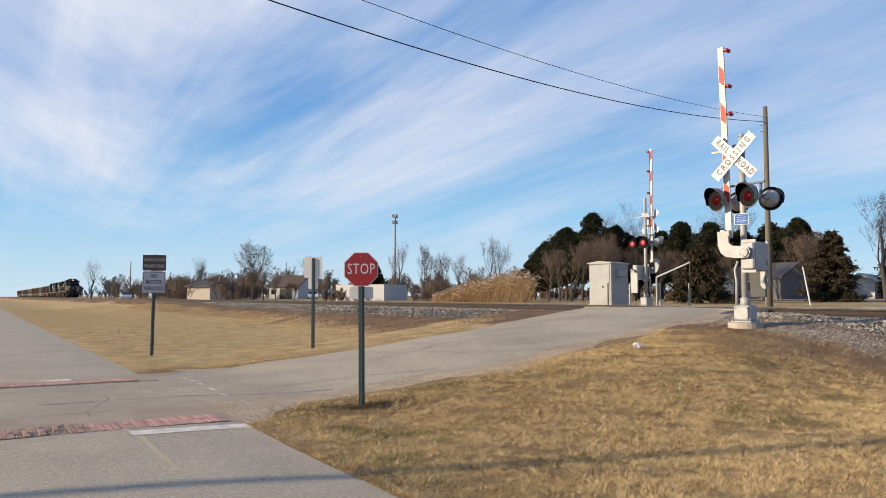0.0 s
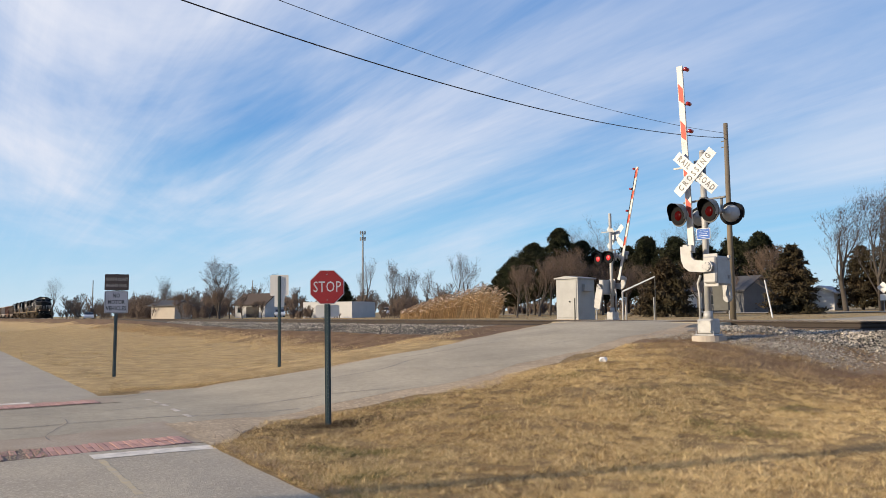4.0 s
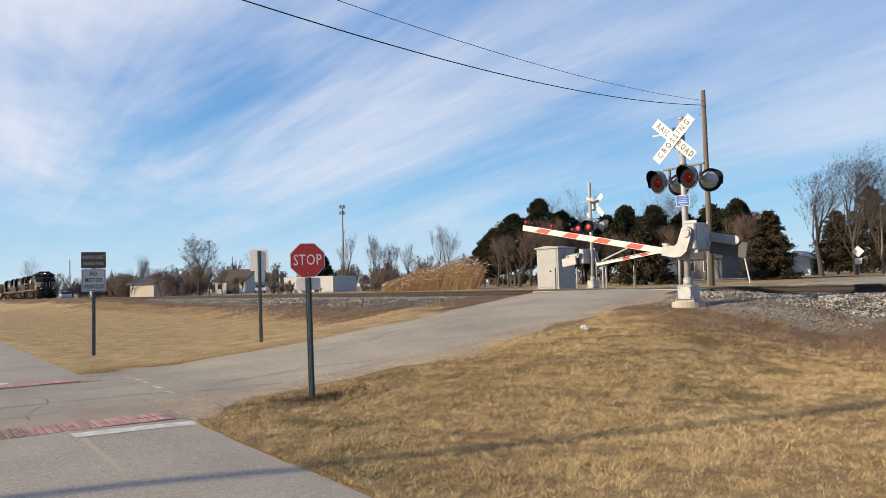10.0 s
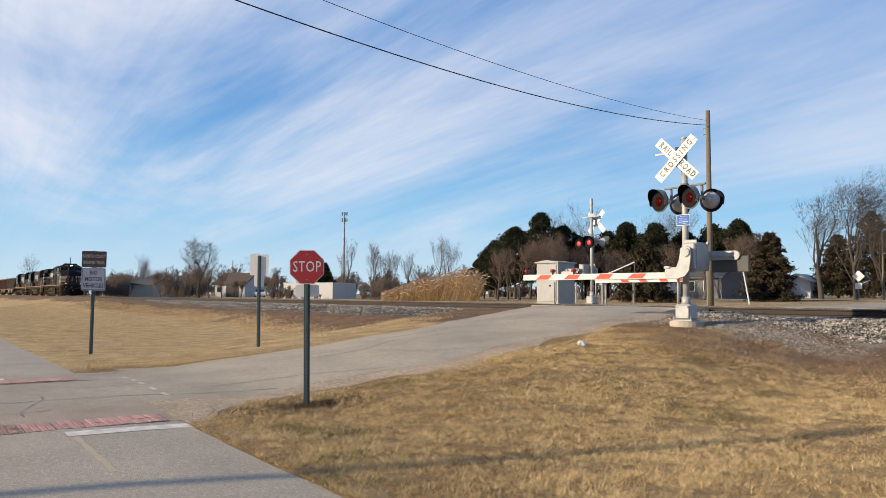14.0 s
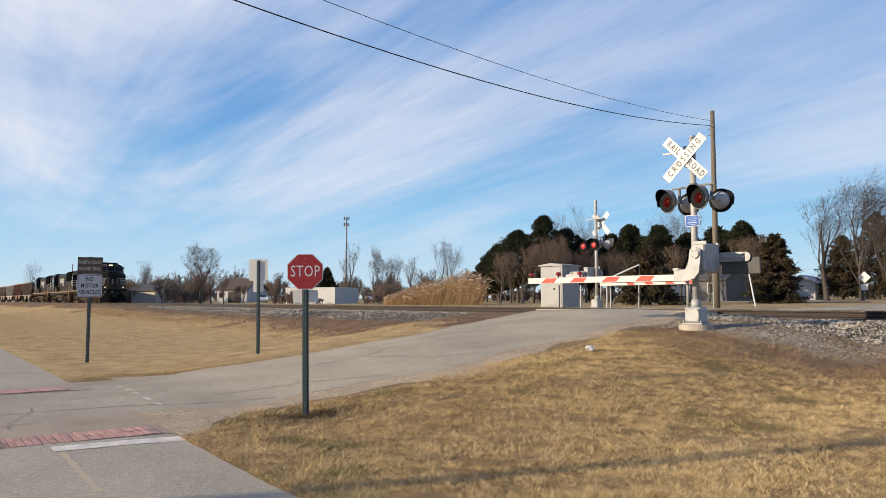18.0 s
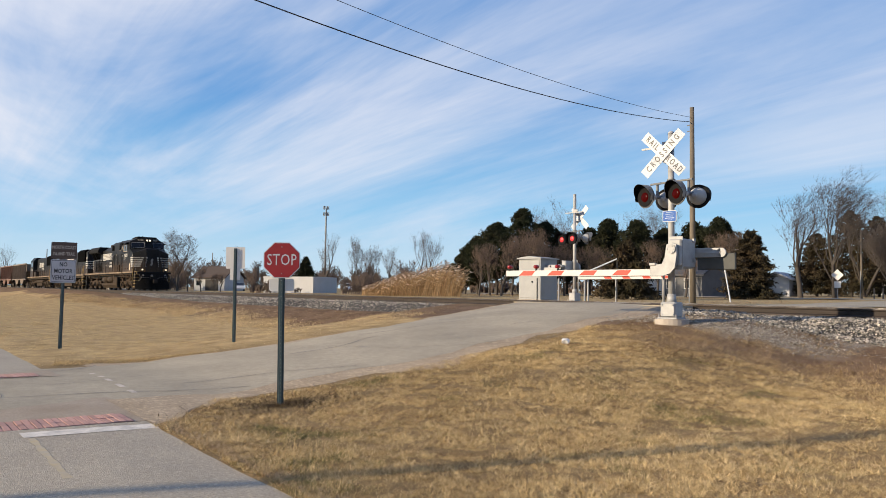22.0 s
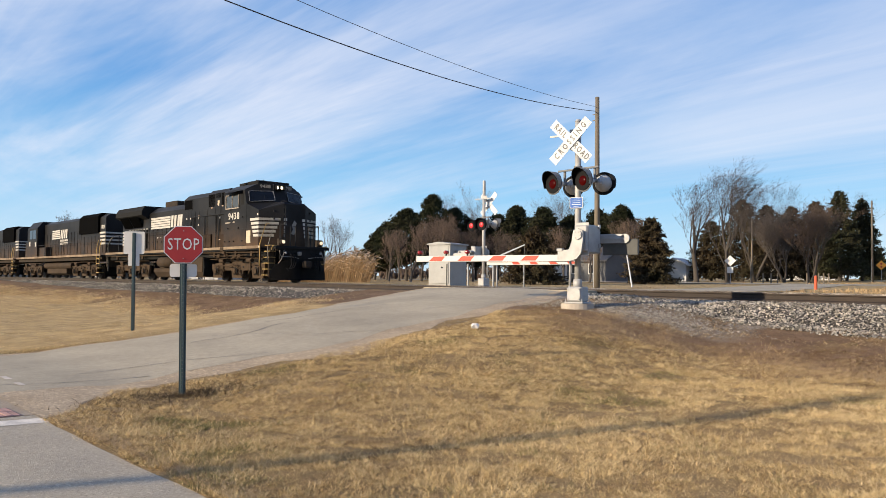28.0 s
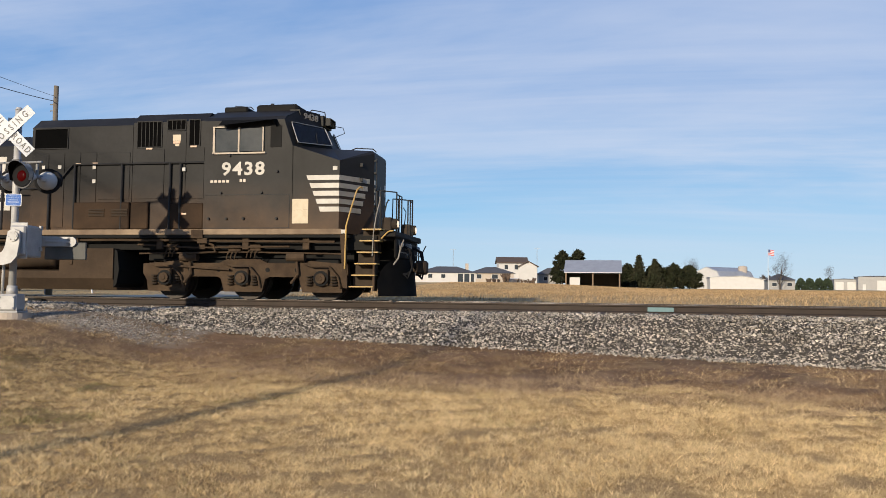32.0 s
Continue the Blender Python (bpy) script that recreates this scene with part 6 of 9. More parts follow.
                for x in (-14.15, -13.72, -13.0):
                    plate(bm, x, x + 0.16 if x > -13.5 else x + 0.08, 2.40, 2.46, 0.004, 0, 0.015)
                part("label_plate", bm, M["loco_white"], hood)
            if i == 3:
                bm = bmesh.new()
                for k in range(7):
                    a = -18.40 + k * 0.44
                    plate(bm, a, a + 0.22, 1.85, 2.95, 0.008, 0, 0.016)
                part("grille_slot", bm, M["loco_grille"], hood, "black slot grille")
                bm = bmesh.new()
                for k in range(7):
                    a = -18.40 + k * 0.44
                    for dx in (0, 0.14):
                        plate(bm, a + dx, a + dx + 0.06, 2.98, 3.04, 0.004, 0, 0.016)
                part("label_plate", bm, M["loco_white"], hood)
                bm = bmesh.new()
                for a in (-19.1, -17.65):
                    v = [bm.verts.new(p) for p in ((a, s * 1.07, 3.12), (a + 1.36, s * 1.07, 3.12), (a + 1.36, s * 1.40, 3.74), (a, s * 1.40, 3.74))]
                    bm.faces.new(v)
                bmesh.ops.solidify(bm, geom=bm.faces[:], thickness=0.01)
                part("radiator_screen", bm, M["loco_grille"], hood, "slanted black radiator screen")
                bm = bmesh.new()
                for k in range(5):
                    plate(bm, -19.48, -19.24, 2.10 + 0.19 * k, 2.21 + 0.19 * k, 0.004, 0, 0.016)
                part("hood_stripe", bm, M["loco_white"], hood, "white stripe at the rear end")
    # radiator wings
    bm = bmesh.new()
    prism(bm, [(-1.48, 3.80), (-1.48, 4.06), (-1.30, 4.34), (1.30, 4.34), (1.48, 4.06), (1.48, 3.80), (1.0, 3.55), (-1.0, 3.55)], -19.60, -15.45, "x")
    part("radiator", bm, M["soot_shade_black"], t, "overhanging radiator cowl")
    bm = bmesh.new()
    box(bm, -14.5, -12.9, -0.5, 0.5, 4.18, 4.56, 0.04)
    part("exhaust_stack", bm, M["loco_frame"], t, "boxy exhaust silencer")
    bm = bmesh.new()
    for y in (-0.25, -0.05, 0.15):
        cyl(bm, (-12.4, y, 4.42), (-11.85, y, 4.42), 0.05, 0.13, 10)
        cyl(bm, (-12.1, y, 4.20), (-12.1, y, 4.40), 0.03, 0.03, 6)
    part("air_horn", bm, M["black"], t, "air horn cluster")
    # tank, reservoirs
    bm = bmesh.new()
    prism(bm, [(-1.44, 0.48), (-1.22, 0.20), (1.22, 0.20), (1.44, 0.48), (1.44, 1.22), (-1.44, 1.22)], -8.95, -7.50, "x")
    prism(bm, [(-1.44, 0.48), (-1.22, 0.20), (1.22, 0.20), (1.44, 0.48), (1.44, 0.66), (1.10, 0.70), (1.10, 1.22), (-1.10, 1.22), (-1.10, 0.70), (-1.44, 0.66)], -13.6, -8.95, "x")
    tank = part("fuel_tank", bm, M["loco_tank"], t, "dust-coated fuel tank")
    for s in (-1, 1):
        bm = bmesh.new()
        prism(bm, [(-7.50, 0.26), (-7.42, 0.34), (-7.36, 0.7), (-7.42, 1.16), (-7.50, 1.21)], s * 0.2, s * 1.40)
        part("tank_end", bm, M["soot_shade_black"], tank, "dark bulged end of the tank")
        bm = bmesh.new()
        for a, b in ((-13.0, -11.25), (-10.92, -9.15)):
            cyl(bm, (a, s * 1.26, 1.01), (b, s * 1.26, 1.01), 0.28, 0.28, 20)
            dome(bm, (b, s * 1.26, 1.01), (1, 0, 0), 0.28, 0.12)
            dome(bm, (a, s * 1.26, 1.01), (-1, 0, 0), 0.28, 0.12)
        part("air_reservoir", bm, M["loco_tank"], tank, "cylindrical air reservoir", True)
        bm = bmesh.new()
        box(bm, -8.72, -8.42, *sorted((s * 1.45, s * 1.50)), 1.03, 1.46, 0.01)
        box(bm, -8.66, -8.58, *sorted((s * 1.44, s * 1.47)), 0.82, 1.0, 0.01)
        part("gauge_plate", bm, M["loco_truck"], tank)
    rail_truck(t, (-2.25, -4.22, -6.19))
    rail_truck(t, (-15.35, -17.32, -19.29))
    # front platform, steps, plough, rails
    bm = bmesh.new()
    box(bm, -1.70, -0.50, -1.10, 1.10, 1.42, 1.58, 0.01)
    box(bm, -0.85, -0.46, -1.40, 1.40, 1.50, 1.64, 0.02)
    box(bm, -0.56, -0.50, -1.18, 1.18, 1.02, 1.52, 0.03)
    box(bm, -1.20, -0.56, -0.55, 0.55, 0.62, 1.45, 0.03)
    part("front_platform", bm, M["loco_front"], t)
    # plough: a bent plate with round shoulders
    bm = bmesh.new()
    rows = []
    for k in range(25):
        y = -1.44 + 2.88 * k / 24
        f = abs(y) / 1.44
        x = -0.28 - 0.56 * f ** 1.7
        top = 1.02 if f < 0.45 else 0.34 + 0.68 * math.sqrt(max(0.0, 1 - ((f - 0.45) / 0.56) ** 2))
        rows.append([bm.verts.new((x - 0.10 * (z - 0.12), y, z)) for z in (0.12, 0.12 + (top - 0.12) * 0.5, top)])
    for r0, r1 in zip(rows[:-1], rows[1:]):
        for k in range(2):
            bm.faces.new((r0[k], r1[k], r1[k + 1], r0[k + 1]))
    bmesh.ops.solidify(bm, geom=bm.faces[:], thickness=0.03)
    part("snow_plough", bm, M["loco_front"], t, "black steel pilot plough")
    for s in (-1, 1):
        bm = bmesh.new()
        for k in range(6):
            z = 0.34 + k * 0.266
            f = k / 5
            box(bm, -1.53 + 0.29 * f, -0.96 + 0.18 * f, *sorted((s * 1.16, s * 1.48)), z - 0.014, z + 0.014)
        part("step", bm, M["loco_yellow"], t, "yellow-edged boarding step")
        bm = bmesh.new()
        for k in range(5):
            z = 0.34 + k * 0.266
            f = k / 5
            box(bm, -1.53 + 0.29 * f, -0.98 + 0.18 * f, *sorted((s * 1.12, s * 1.15)), z + 0.02, z + 0.25)
        part("step_riser", bm, M["loco_frame"], t, "dusty riser behind the steps")
        bm = bmesh.new()
        prism(bm, [(-1.76, 1.66), (-1.62, 1.66), (-1.56, 0.30), (-1.66, 0.30)], s * 1.46, s * 1.50)
        box(bm, -0.98, -0.93, *sorted((s * 1.18, s * 1.46)), 0.24, 1.44, 0.01)
        part("step_stringer", bm, M["loco_truck"], t, "dusty steel stringer beside the steps")
        bm = bmesh.new()
        tube(bm, [(-1.62, s * 1.53, 0.75), (-1.61, s * 1.53, 1.30), (-1.60, s * 1.53, 1.75), (-1.50, s * 1.46, 2.20), (-1.40, s * 1.38, 2.60), (-1.34, s * 1.32, 2.68), (-1.30, s * 1.25, 2.66)], 0.019, 6)
        part("grab_rail", bm, M["loco_yellow"], t, "yellow grab rail")
        bm = bmesh.new()
        tube(bm, [(-0.98, s * 1.50, 1.05), (-0.96, s * 1.50, 1.60), (-0.92, s * 1.42, 2.0), (-0.86, s * 1.34, 2.35), (-0.9, s * 1.2, 2.45)], 0.014, 6)
        part("grab_rail", bm, M["galv_dull"], t)
        bm = bmesh.new()
        tube(bm, [(-0.80, s * 1.40, 1.46), (-0.62, s * 1.46, 1.62), (-0.5, s * 1.46, 1.64)], 0.018, 6)
        part("grab_rail", bm, M["loco_yellow"], t)
        bm = bmesh.new()
        tube(bm, [(-0.96, s * 0.90, 1.62), (-0.96, s * 0.90, 2.64), (-0.58, s * 0.86, 2.60), (-0.58, s * 0.86, 1.62)], 0.022, 6)
        part("platform_rail", bm, M["black"], t)
        for pts in ([(-0.58, s * 0.86, 2.55), (-0.58, s * 0.34, 2.55), (-0.58, s * 0.34, 1.60)], [(-0.58, s * 0.60, 1.62), (-0.58, s * 0.60, 2.55)], [(-1.10, s * 0.78, 1.60), (-1.08, s * 0.78, 2.64), (-0.96, s * 0.90, 2.64)]):
            bm = bmesh.new()
            tube(bm, pts, 0.018, 6)
            part("platform_rail", bm, M["black"], t)
        bm = bmesh.new()
        box(bm, -0.86, -0.64, *sorted((s * 0.84, s * 1.12)), 1.66, 1.98, 0.02)
        cyl(bm, (-0.64, s * 0.98, 1.83), (-0.52, s * 0.98, 1.83), 0.13, 0.13, 14)
        d = part("ditch_light", bm, M["loco_frame"], t, "boxed ditch light")
        bm = bmesh.new()
        cyl(bm, (-0.52, s * 0.98, 1.83), (-0.505, s * 0.98, 1.83), 0.08, 0.08, 14)
        part("lens", bm, M["ditch"], d, "glowing lens")
        for k, y in enumerate((0.42, 0.55, 0.70)):
            bm = bmesh.new()
            tube(bm, [(-0.48, s * y, 1.34), (-0.28, s * (y + 0.02), 1.24), (-0.22, s * (y + 0.03), 1.0 - 0.1 * k), (-0.30, s * (y + 0.10), 0.72 - 0.08 * k), (-0.40, s * (y + 0.16), 0.66)], 0.026, 6)
            part("air_hose", bm, M["black_matt"], t, "hanging brake hose")
        # walkway handrails
        low = (-19.0, -17.6, -16.2, -14.8, -13.4, -12.0, -10.6, -9.3)
        pts = [(-20.9, 1.46, 2.10), (-19.9, 1.46, 2.72), (-9.22, 1.46, 2.72), (-8.66, 1.46, 3.31), (-5.14, 1.46, 3.31)]
        posts = [(x, 1.46, 2.72) for x in low] + [(x, 1.46, 3.31) for x in (-8.6, -7.32, -6.05, -5.78)]
        handrail(t, pts, posts, s, 1.62, 0.025)
        bm = bmesh.new()
        tube(bm, [(-20.95, s * 1.40, 0.5), (-20.95, s * 1.44, 2.2), (-20.6, s * 1.3, 2.7)], 0.02, 6)
        part("grab_rail", bm, M["galv_dull"], t)
    # rear platform
    bm = bmesh.new()
    box(bm, -L + 0.35, -19.5, -1.46, 1.46, 1.44, 1.58, 0.01)
    box(bm, -L + 0.30, -L + 0.38, -1.40, 1.40, 0.8, 1.6, 0.01)
    part("rear_platform", bm, M["loco_frame"], t)
    bm = bmesh.new()
    box(bm, -0.50, -0.36, -0.30, -0.12, 1.22, 1.40, 0.03)
    part("cable_receptacle", bm, M["galv_dull"], t)
    # cut lever, hose rack and cable on the pilot face
    for s in (-1, 1):
        bm = bmesh.new()
        tube(bm, [(-0.44, s * 0.25, 1.10), (-0.40, s * 0.60, 1.16), (-0.42, s * 1.12, 1.16), (-0.36, s * 1.24, 1.30), (-0.30, s * 1.28, 1.44)], 0.016, 6)
        part("cut_lever", bm, M["galv_dull"], t, "bent grey uncoupling lever")
        bm = bmesh.new()
        tube(bm, [(-0.50, s * 0.95, 1.45), (-0.44, s * 1.02, 1.24), (-0.46, s * 1.12, 1.02), (-0.56, s * 1.18, 0.86)], 0.02, 6)
        part("air_hose", bm, M["galv_dull"], t, "pale hanging hose")
        bm = bmesh.new()
        dome(bm, (-0.44, s * 0.90, 1.34), (1, 0, 0), 0.06, 0.06, 10, 3)
        part("hose_fitting", bm, M["galv"], t)
    coupler(t, -0.28, 1)
    coupler(t, -L + 0.1, -1)
    return t


def hood_loco(label, number):
    """Older hood unit running long hood first."""
    L = 20.8
    t = thing("locomotive", Matrix(), label, "locomotive", "locomotives")
    blk = M["loco_black"]
    bm = bmesh.new()
    box(bm, -L + 0.5, -0.5, -1.35, 1.35, 1.25, 1.55)
    box(bm, -L + 0.3, -0.3, -1.50, 1.50, 1.50, 1.56)
    part("underframe", bm, M["loco_frame"], t)
    for s in (-1, 1):
        bm = bmesh.new()
        box(bm, -L + 0.4, -0.4, *sorted((s * 1.50, s * 1.53)), 1.50, 1.64, 0.004)
        part("sill_stripe", bm, M["loco_sill"], t, "dirty white sill stripe")
    hw = 0.98
    bm = bmesh.new()
    prism(bm, [(-hw, 1.56), (-hw, 4.12), (-0.72, 4.32), (0.72, 4.32), (hw, 4.12), (hw, 1.56)], -14.6, -1.0, "x")
    hood = part("hood", bm, blk, t, "black long hood")
    bm = bmesh.new()
    prism(bm, [(-1.12, 3.1), (-1.12, 4.2), (-0.86, 4.44), (0.86, 4.44), (1.12, 4.2), (1.12, 3.1)], -5.9, -2.1, "x")
    part("radiator", bm, M["loco_grille"], hood, "black radiator section")
    for s in (-1, 1):
        bm = bmesh.new()
        for k in range(18):
            a = -14.4 + k * 0.72
            box(bm, a, a + 0.62, *sorted((s * hw, s * (hw + 0.02))), 1.75, 2.9 if a > -6.3 else 3.35, 0.005)
        part("hood_door", bm, blk, hood, "row of black hood doors")
        bm = bmesh.new()
        ys = sorted((s * (hw + 0.021), s * (hw + 0.026)))
        for k in range(5):
            box(bm, -12.5, -10.6, *ys, 2.95 + k * 0.14, 3.05 + k * 0.14)
        for a in (-10.5, -10.1, -9.65, -9.25):
            prism(bm, [(a, 2.95), (a + 0.27, 2.95), (a + 0.37, 3.60), (a + 0.10, 3.60)], *ys)
        part("logo_bar", bm, M["loco_white"], hood, "white striped logo shape on the hood")
        bm = bmesh.new()
        for z in (2.72, 2.50):
            x = -10.5
            while x < -8.9:
                box(bm, x, x + 0.14, *ys, z, z + 0.15)
                x += 0.2
        part("text_bar", bm, M["loco_white"], hood)
        bm = bmesh.new()
        for k in range(4):
            z = 2.30 + 0.24 * k
            box(bm, -2.05 + 0.06 * (3 - k), -1.0, *sorted((s * (hw + 0.02), s * (hw + 0.026))), z, z + 0.12)
        part("hood_stripe", bm, M["loco_white"], hood, "white stripes round the hood end")
        if number:
            rz = Matrix() if s < 0 else Matrix.Rotation(math.pi, 4, "Z")
            lettering("road_number", number, 0.34, M["loco_white"], hood, Matrix.Translation((-1.55, s * (hw + 0.022), 3.46)) @ rz @ FRONT, 0.002, 1.1, bold=0.008)
        posts = [(x, 1.45, 2.5) for x in np.arange(-14.2, -1, 1.5)]
        handrail(t, [(-14.4, 1.45, 2.5), (-1.2, 1.45, 2.5)], posts, s, 1.56)
        bm = bmesh.new()
        for x in (-1.1, -0.55):
            tube(bm, [(x, s * 1.5, 0.9), (x, s * 1.5, 2.0), (x + 0.12, s * 1.42, 2.55)], 0.025, 6)
        part("grab_rail", bm, M["loco_yellow"], t, "yellow grab rails")
        bm = bmesh.new()
        for k in range(4):
            box(bm, -1.05, -0.55, *sorted((s * 1.2, s * 1.5)), 0.4 + 0.3 * k, 0.44 + 0.3 * k)
        part("step", bm, M["loco_yellow"], t)
    bm = bmesh.new()
    for k in range(4):
        z = 2.30 + 0.24 * k
        box(bm, -1.0, -0.985, -hw, hw, z, z + 0.10)
    part("hood_stripe", bm, M["loco_white"], hood)
    # cab and short nose
    bm = bmesh.new()
    prism(bm, [(-1.5, 1.56), (-1.5, 3.9), (-1.1, 4.42), (1.1, 4.42), (1.5, 3.9), (1.5, 1.56)], -17.3, -14.6, "x")
    cab = part("cab", bm, blk, t, "black cab")
    bm = bmesh.new()
    prism(bm, [(-1.05, 1.56), (-1.05, 2.85), (-0.8, 3.05), (0.8, 3.05), (1.05, 2.85), (1.05, 1.56)], -19.6, -17.3, "x")
    part("nose", bm, blk, t)
    for s in (-1, 1):
        bm = bmesh.new()
        for x in (-16.6, -15.7):
            box(bm, x, x + 0.75, *sorted((s * 1.5, s * 1.52)), 3.05, 3.75)
        part("side_window", bm, M["glass"], cab)
        bm = bmesh.new()
        for x, z in ((-16.8, 2.5), (-15.2, 2.45)):
            box(bm, x, x + 0.35, *sorted((s * 1.5, s * 1.506)), z, z + 0.35)
        part("label_plate", bm, M["loco_white"], cab)
        bm = bmesh.new()
        cyl(bm, (-13.0, s * 1.2, 0.92), (-6.6, s * 1.2, 0.92), 0.22, 0.22, 12)
        part("air_reservoir", bm, M["loco_tank"], t)
        bm = bmesh.new()
        box(bm, -14.3, -12.6, *sorted((s * 0.98, s * 1.42)), 1.56, 2.35, 0.03)
        part("battery_box", bm, blk, t)
    bm = bmesh.new()
    prism(bm, [(-1.25, 0.35), (-0.9, 0.22), (0.9, 0.22), (1.25, 0.35), (1.25, 1.0), (0.9, 1.2), (-0.9, 1.2), (-1.25, 1.0)], -12.6, -8.0, "x")
    part("fuel_tank", bm, M["loco_tank"], t, "dust-coated rounded fuel tank")
    bm = bmesh.new()
    for x in (-2.4, -3.6, -4.8, -8.4):
        cyl(bm, (x, 0, 4.1), (x, 0, 4.38), 0.55, 0.55, 18)
    box(bm, -11.4, -10.2, -0.4, 0.4, 4.1, 4.36, 0.03)
    part("roof_fan", bm, M["soot_shade_black"], hood, "round radiator fans")
    rail_truck(t, (-2.3, -4.2, -6.1))
    rail_truck(t, (-14.7, -16.6, -18.5))
    coupler(t, -0.1, 1)
    coupler(t, -L + 0.1, -1)
    return t


def settle(t, k=0.987):
    """Bring a vehicle to its true height."""
    for ob in t.children_recursive:
        if ob.type == "MESH":
            ob.data.transform(Matrix.Diagonal((1, 1, k, 1)))
    return t


def hopper_car(material, label):
    L = 16.2
    t = thing("hopper_car", Matrix(), label, "hopper car", "hopper cars behind the locomotives")
    bm = bmesh.new()
    out = [(-L + 0.6, 3.62), (-0.6, 3.62), (-0.6, 2.55), (-2.6, 1.45), (-4.6, 0.55), (-6.3, 0.55), (-7.6, 1.5), (-8.6, 1.5), (-9.9, 0.55), (-11.6, 0.55), (-13.6, 1.45), (-L + 0.6, 2.55)]
    prism(bm, out, -1.46, 1.46)
    body = part("body", bm, M[material], t, "rib-sided steel hopper body")
    bm = bmesh.new()
    for s in (-1, 1):
        for k in range(14):
            x = -1.1 - k * (L - 2.2) / 13
            box(bm, x - 0.05, x + 0.05, *sorted((s * 1.46, s * 1.58)), 1.35, 3.57)
        box(bm, -L + 0.55, -0.55, *sorted((s * 1.46, s * 1.60)), 3.55, 3.72)
        box(bm, -L + 0.55, -0.55, *sorted((s * 1.46, s * 1.56)), 1.22, 1.40)
    part("rib", bm, M[material], body, "side ribs and top chord")
    bm = bmesh.new()
    box(bm, -L + 0.3, -0.3, -0.3, 0.3, 0.85, 1.2)
    for x in (-0.45, -L + 0.45):
        box(bm, x - 0.1, x + 0.1, -1.5, 1.5, 1.0, 1.25)
        for y in (-1.35, 1.35):
            tube(bm, [(x, y, 0.6), (x, y, 3.2)], 0.03, 6)
    part("centre_sill", bm, M["loco_frame"], t)
    for cx in (-2.0, -L + 2.0):
        tr = new("truck")
        tr.parent = t
        for s in (-1, 1):
            bm = bmesh.new()
            prism(bm, [(cx - 1.2, 0.35), (cx - 1.2, 0.6), (cx - 0.5, 0.82), (cx + 0.5, 0.82), (cx + 1.2, 0.6), (cx + 1.2, 0.35), (cx + 0.45, 0.28), (cx - 0.45, 0.28)], *sorted((s * 0.95, s * 1.1)))
            part("side_frame", bm, M["loco_frame"], tr)
        for x in (cx - 0.88, cx + 0.88):
            bm = bmesh.new()
            cyl(bm, (x, -0.85, 0.42), (x, 0.85, 0.42), 0.07, 0.07, 8)
            for s in (-1, 1):
                cyl(bm, (x, s * 0.69, 0.42), (x, s * 0.82, 0.42), 0.42, 0.42, 20)
            part("wheelset", bm, M["loco_wheel"], tr)
    return t


TRAIN = [(settle(wide_cab_loco()), 0.0)]
back = 21.75
second = settle(hood_loco("black older freight locomotive running long hood first", "1823"))
TRAIN.append((second, back))
back += 21.0
third = settle(hood_loco("black older freight locomotive third in the train", ""))
TRAIN.append((third, back))
back += 21.0
kinds = [hopper_car("hopper_dusty", "grey-brown dusty rib-sided hopper car"), hopper_car("hopper_brown", "rust-brown rib-sided open hopper car"), hopper_car("hopper_grey", "pale beige rib-sided hopper car")]
for k in range(16):
    src = kinds[(0, 1, 2, 0, 0, 1, 2, 2, 0, 1, 0, 2, 0, 1, 1, 0)[k]]
    TRAIN.append((src if k < 3 else copy_thing(src, Matrix()), back))
    back += 16.6
# ------------------------------------------------------------------ trees


def segments_mesh(name, segs, material, sides=3, pointed=True):
    """Tapered twigs from (p0, p1, r0, r1) rows."""
    segs = np.asarray(segs, float).reshape(-1, 8)
    p0, p1, r0, r1 = segs[:, :3], segs[:, 3:6], segs[:, 6], segs[:, 7]
    d = p1 - p0
    d /= np.linalg.norm(d, axis=1, keepdims=True) + 1e-9
    ref = np.where(np.abs(d[:, 2:3]) < 0.9, [[0, 0, 1.0]], [[1.0, 0, 0]])
    a = np.cross(d, ref)
    a /= np.linalg.norm(a, axis=1, keepdims=True) + 1e-9
    b = np.cross(d, a)
    if sides == 3 and pointed:  # twigs end in a point
        v = np.stack([p0 + (a * math.cos(t) + b * math.sin(t)) * r0[:, None] for t in (0, math.tau / 3, 2 * math.tau / 3)] + [p1], 1)
        base = np.arange(len(segs)) * 4
        return raw_mesh(name, v, np.concatenate([np.stack([base + k, base + (k + 1) % 3, base + 3], 1) for k in range(3)]), material)
    rings = []
    for p, r in ((p0, r0), (p1, r1)):
        for k in range(sides):
            t = k * math.tau / sides
            rings.append(p + (a * math.cos(t) + b * math.sin(t)) * r[:, None])
    v = np.stack(rings, 1)
    n = len(segs)
    base = np.arange(n)[:, None] * 2 * sides
    f = []
    for k in range(sides):
        f.append(np.stack([base[:, 0] + k, base[:, 0] + (k + 1) % sides, base[:, 0] + sides + (k + 1) % sides, base[:, 0] + sides + k], 1))
    return raw_mesh(name, v, np.concatenate(f), material)


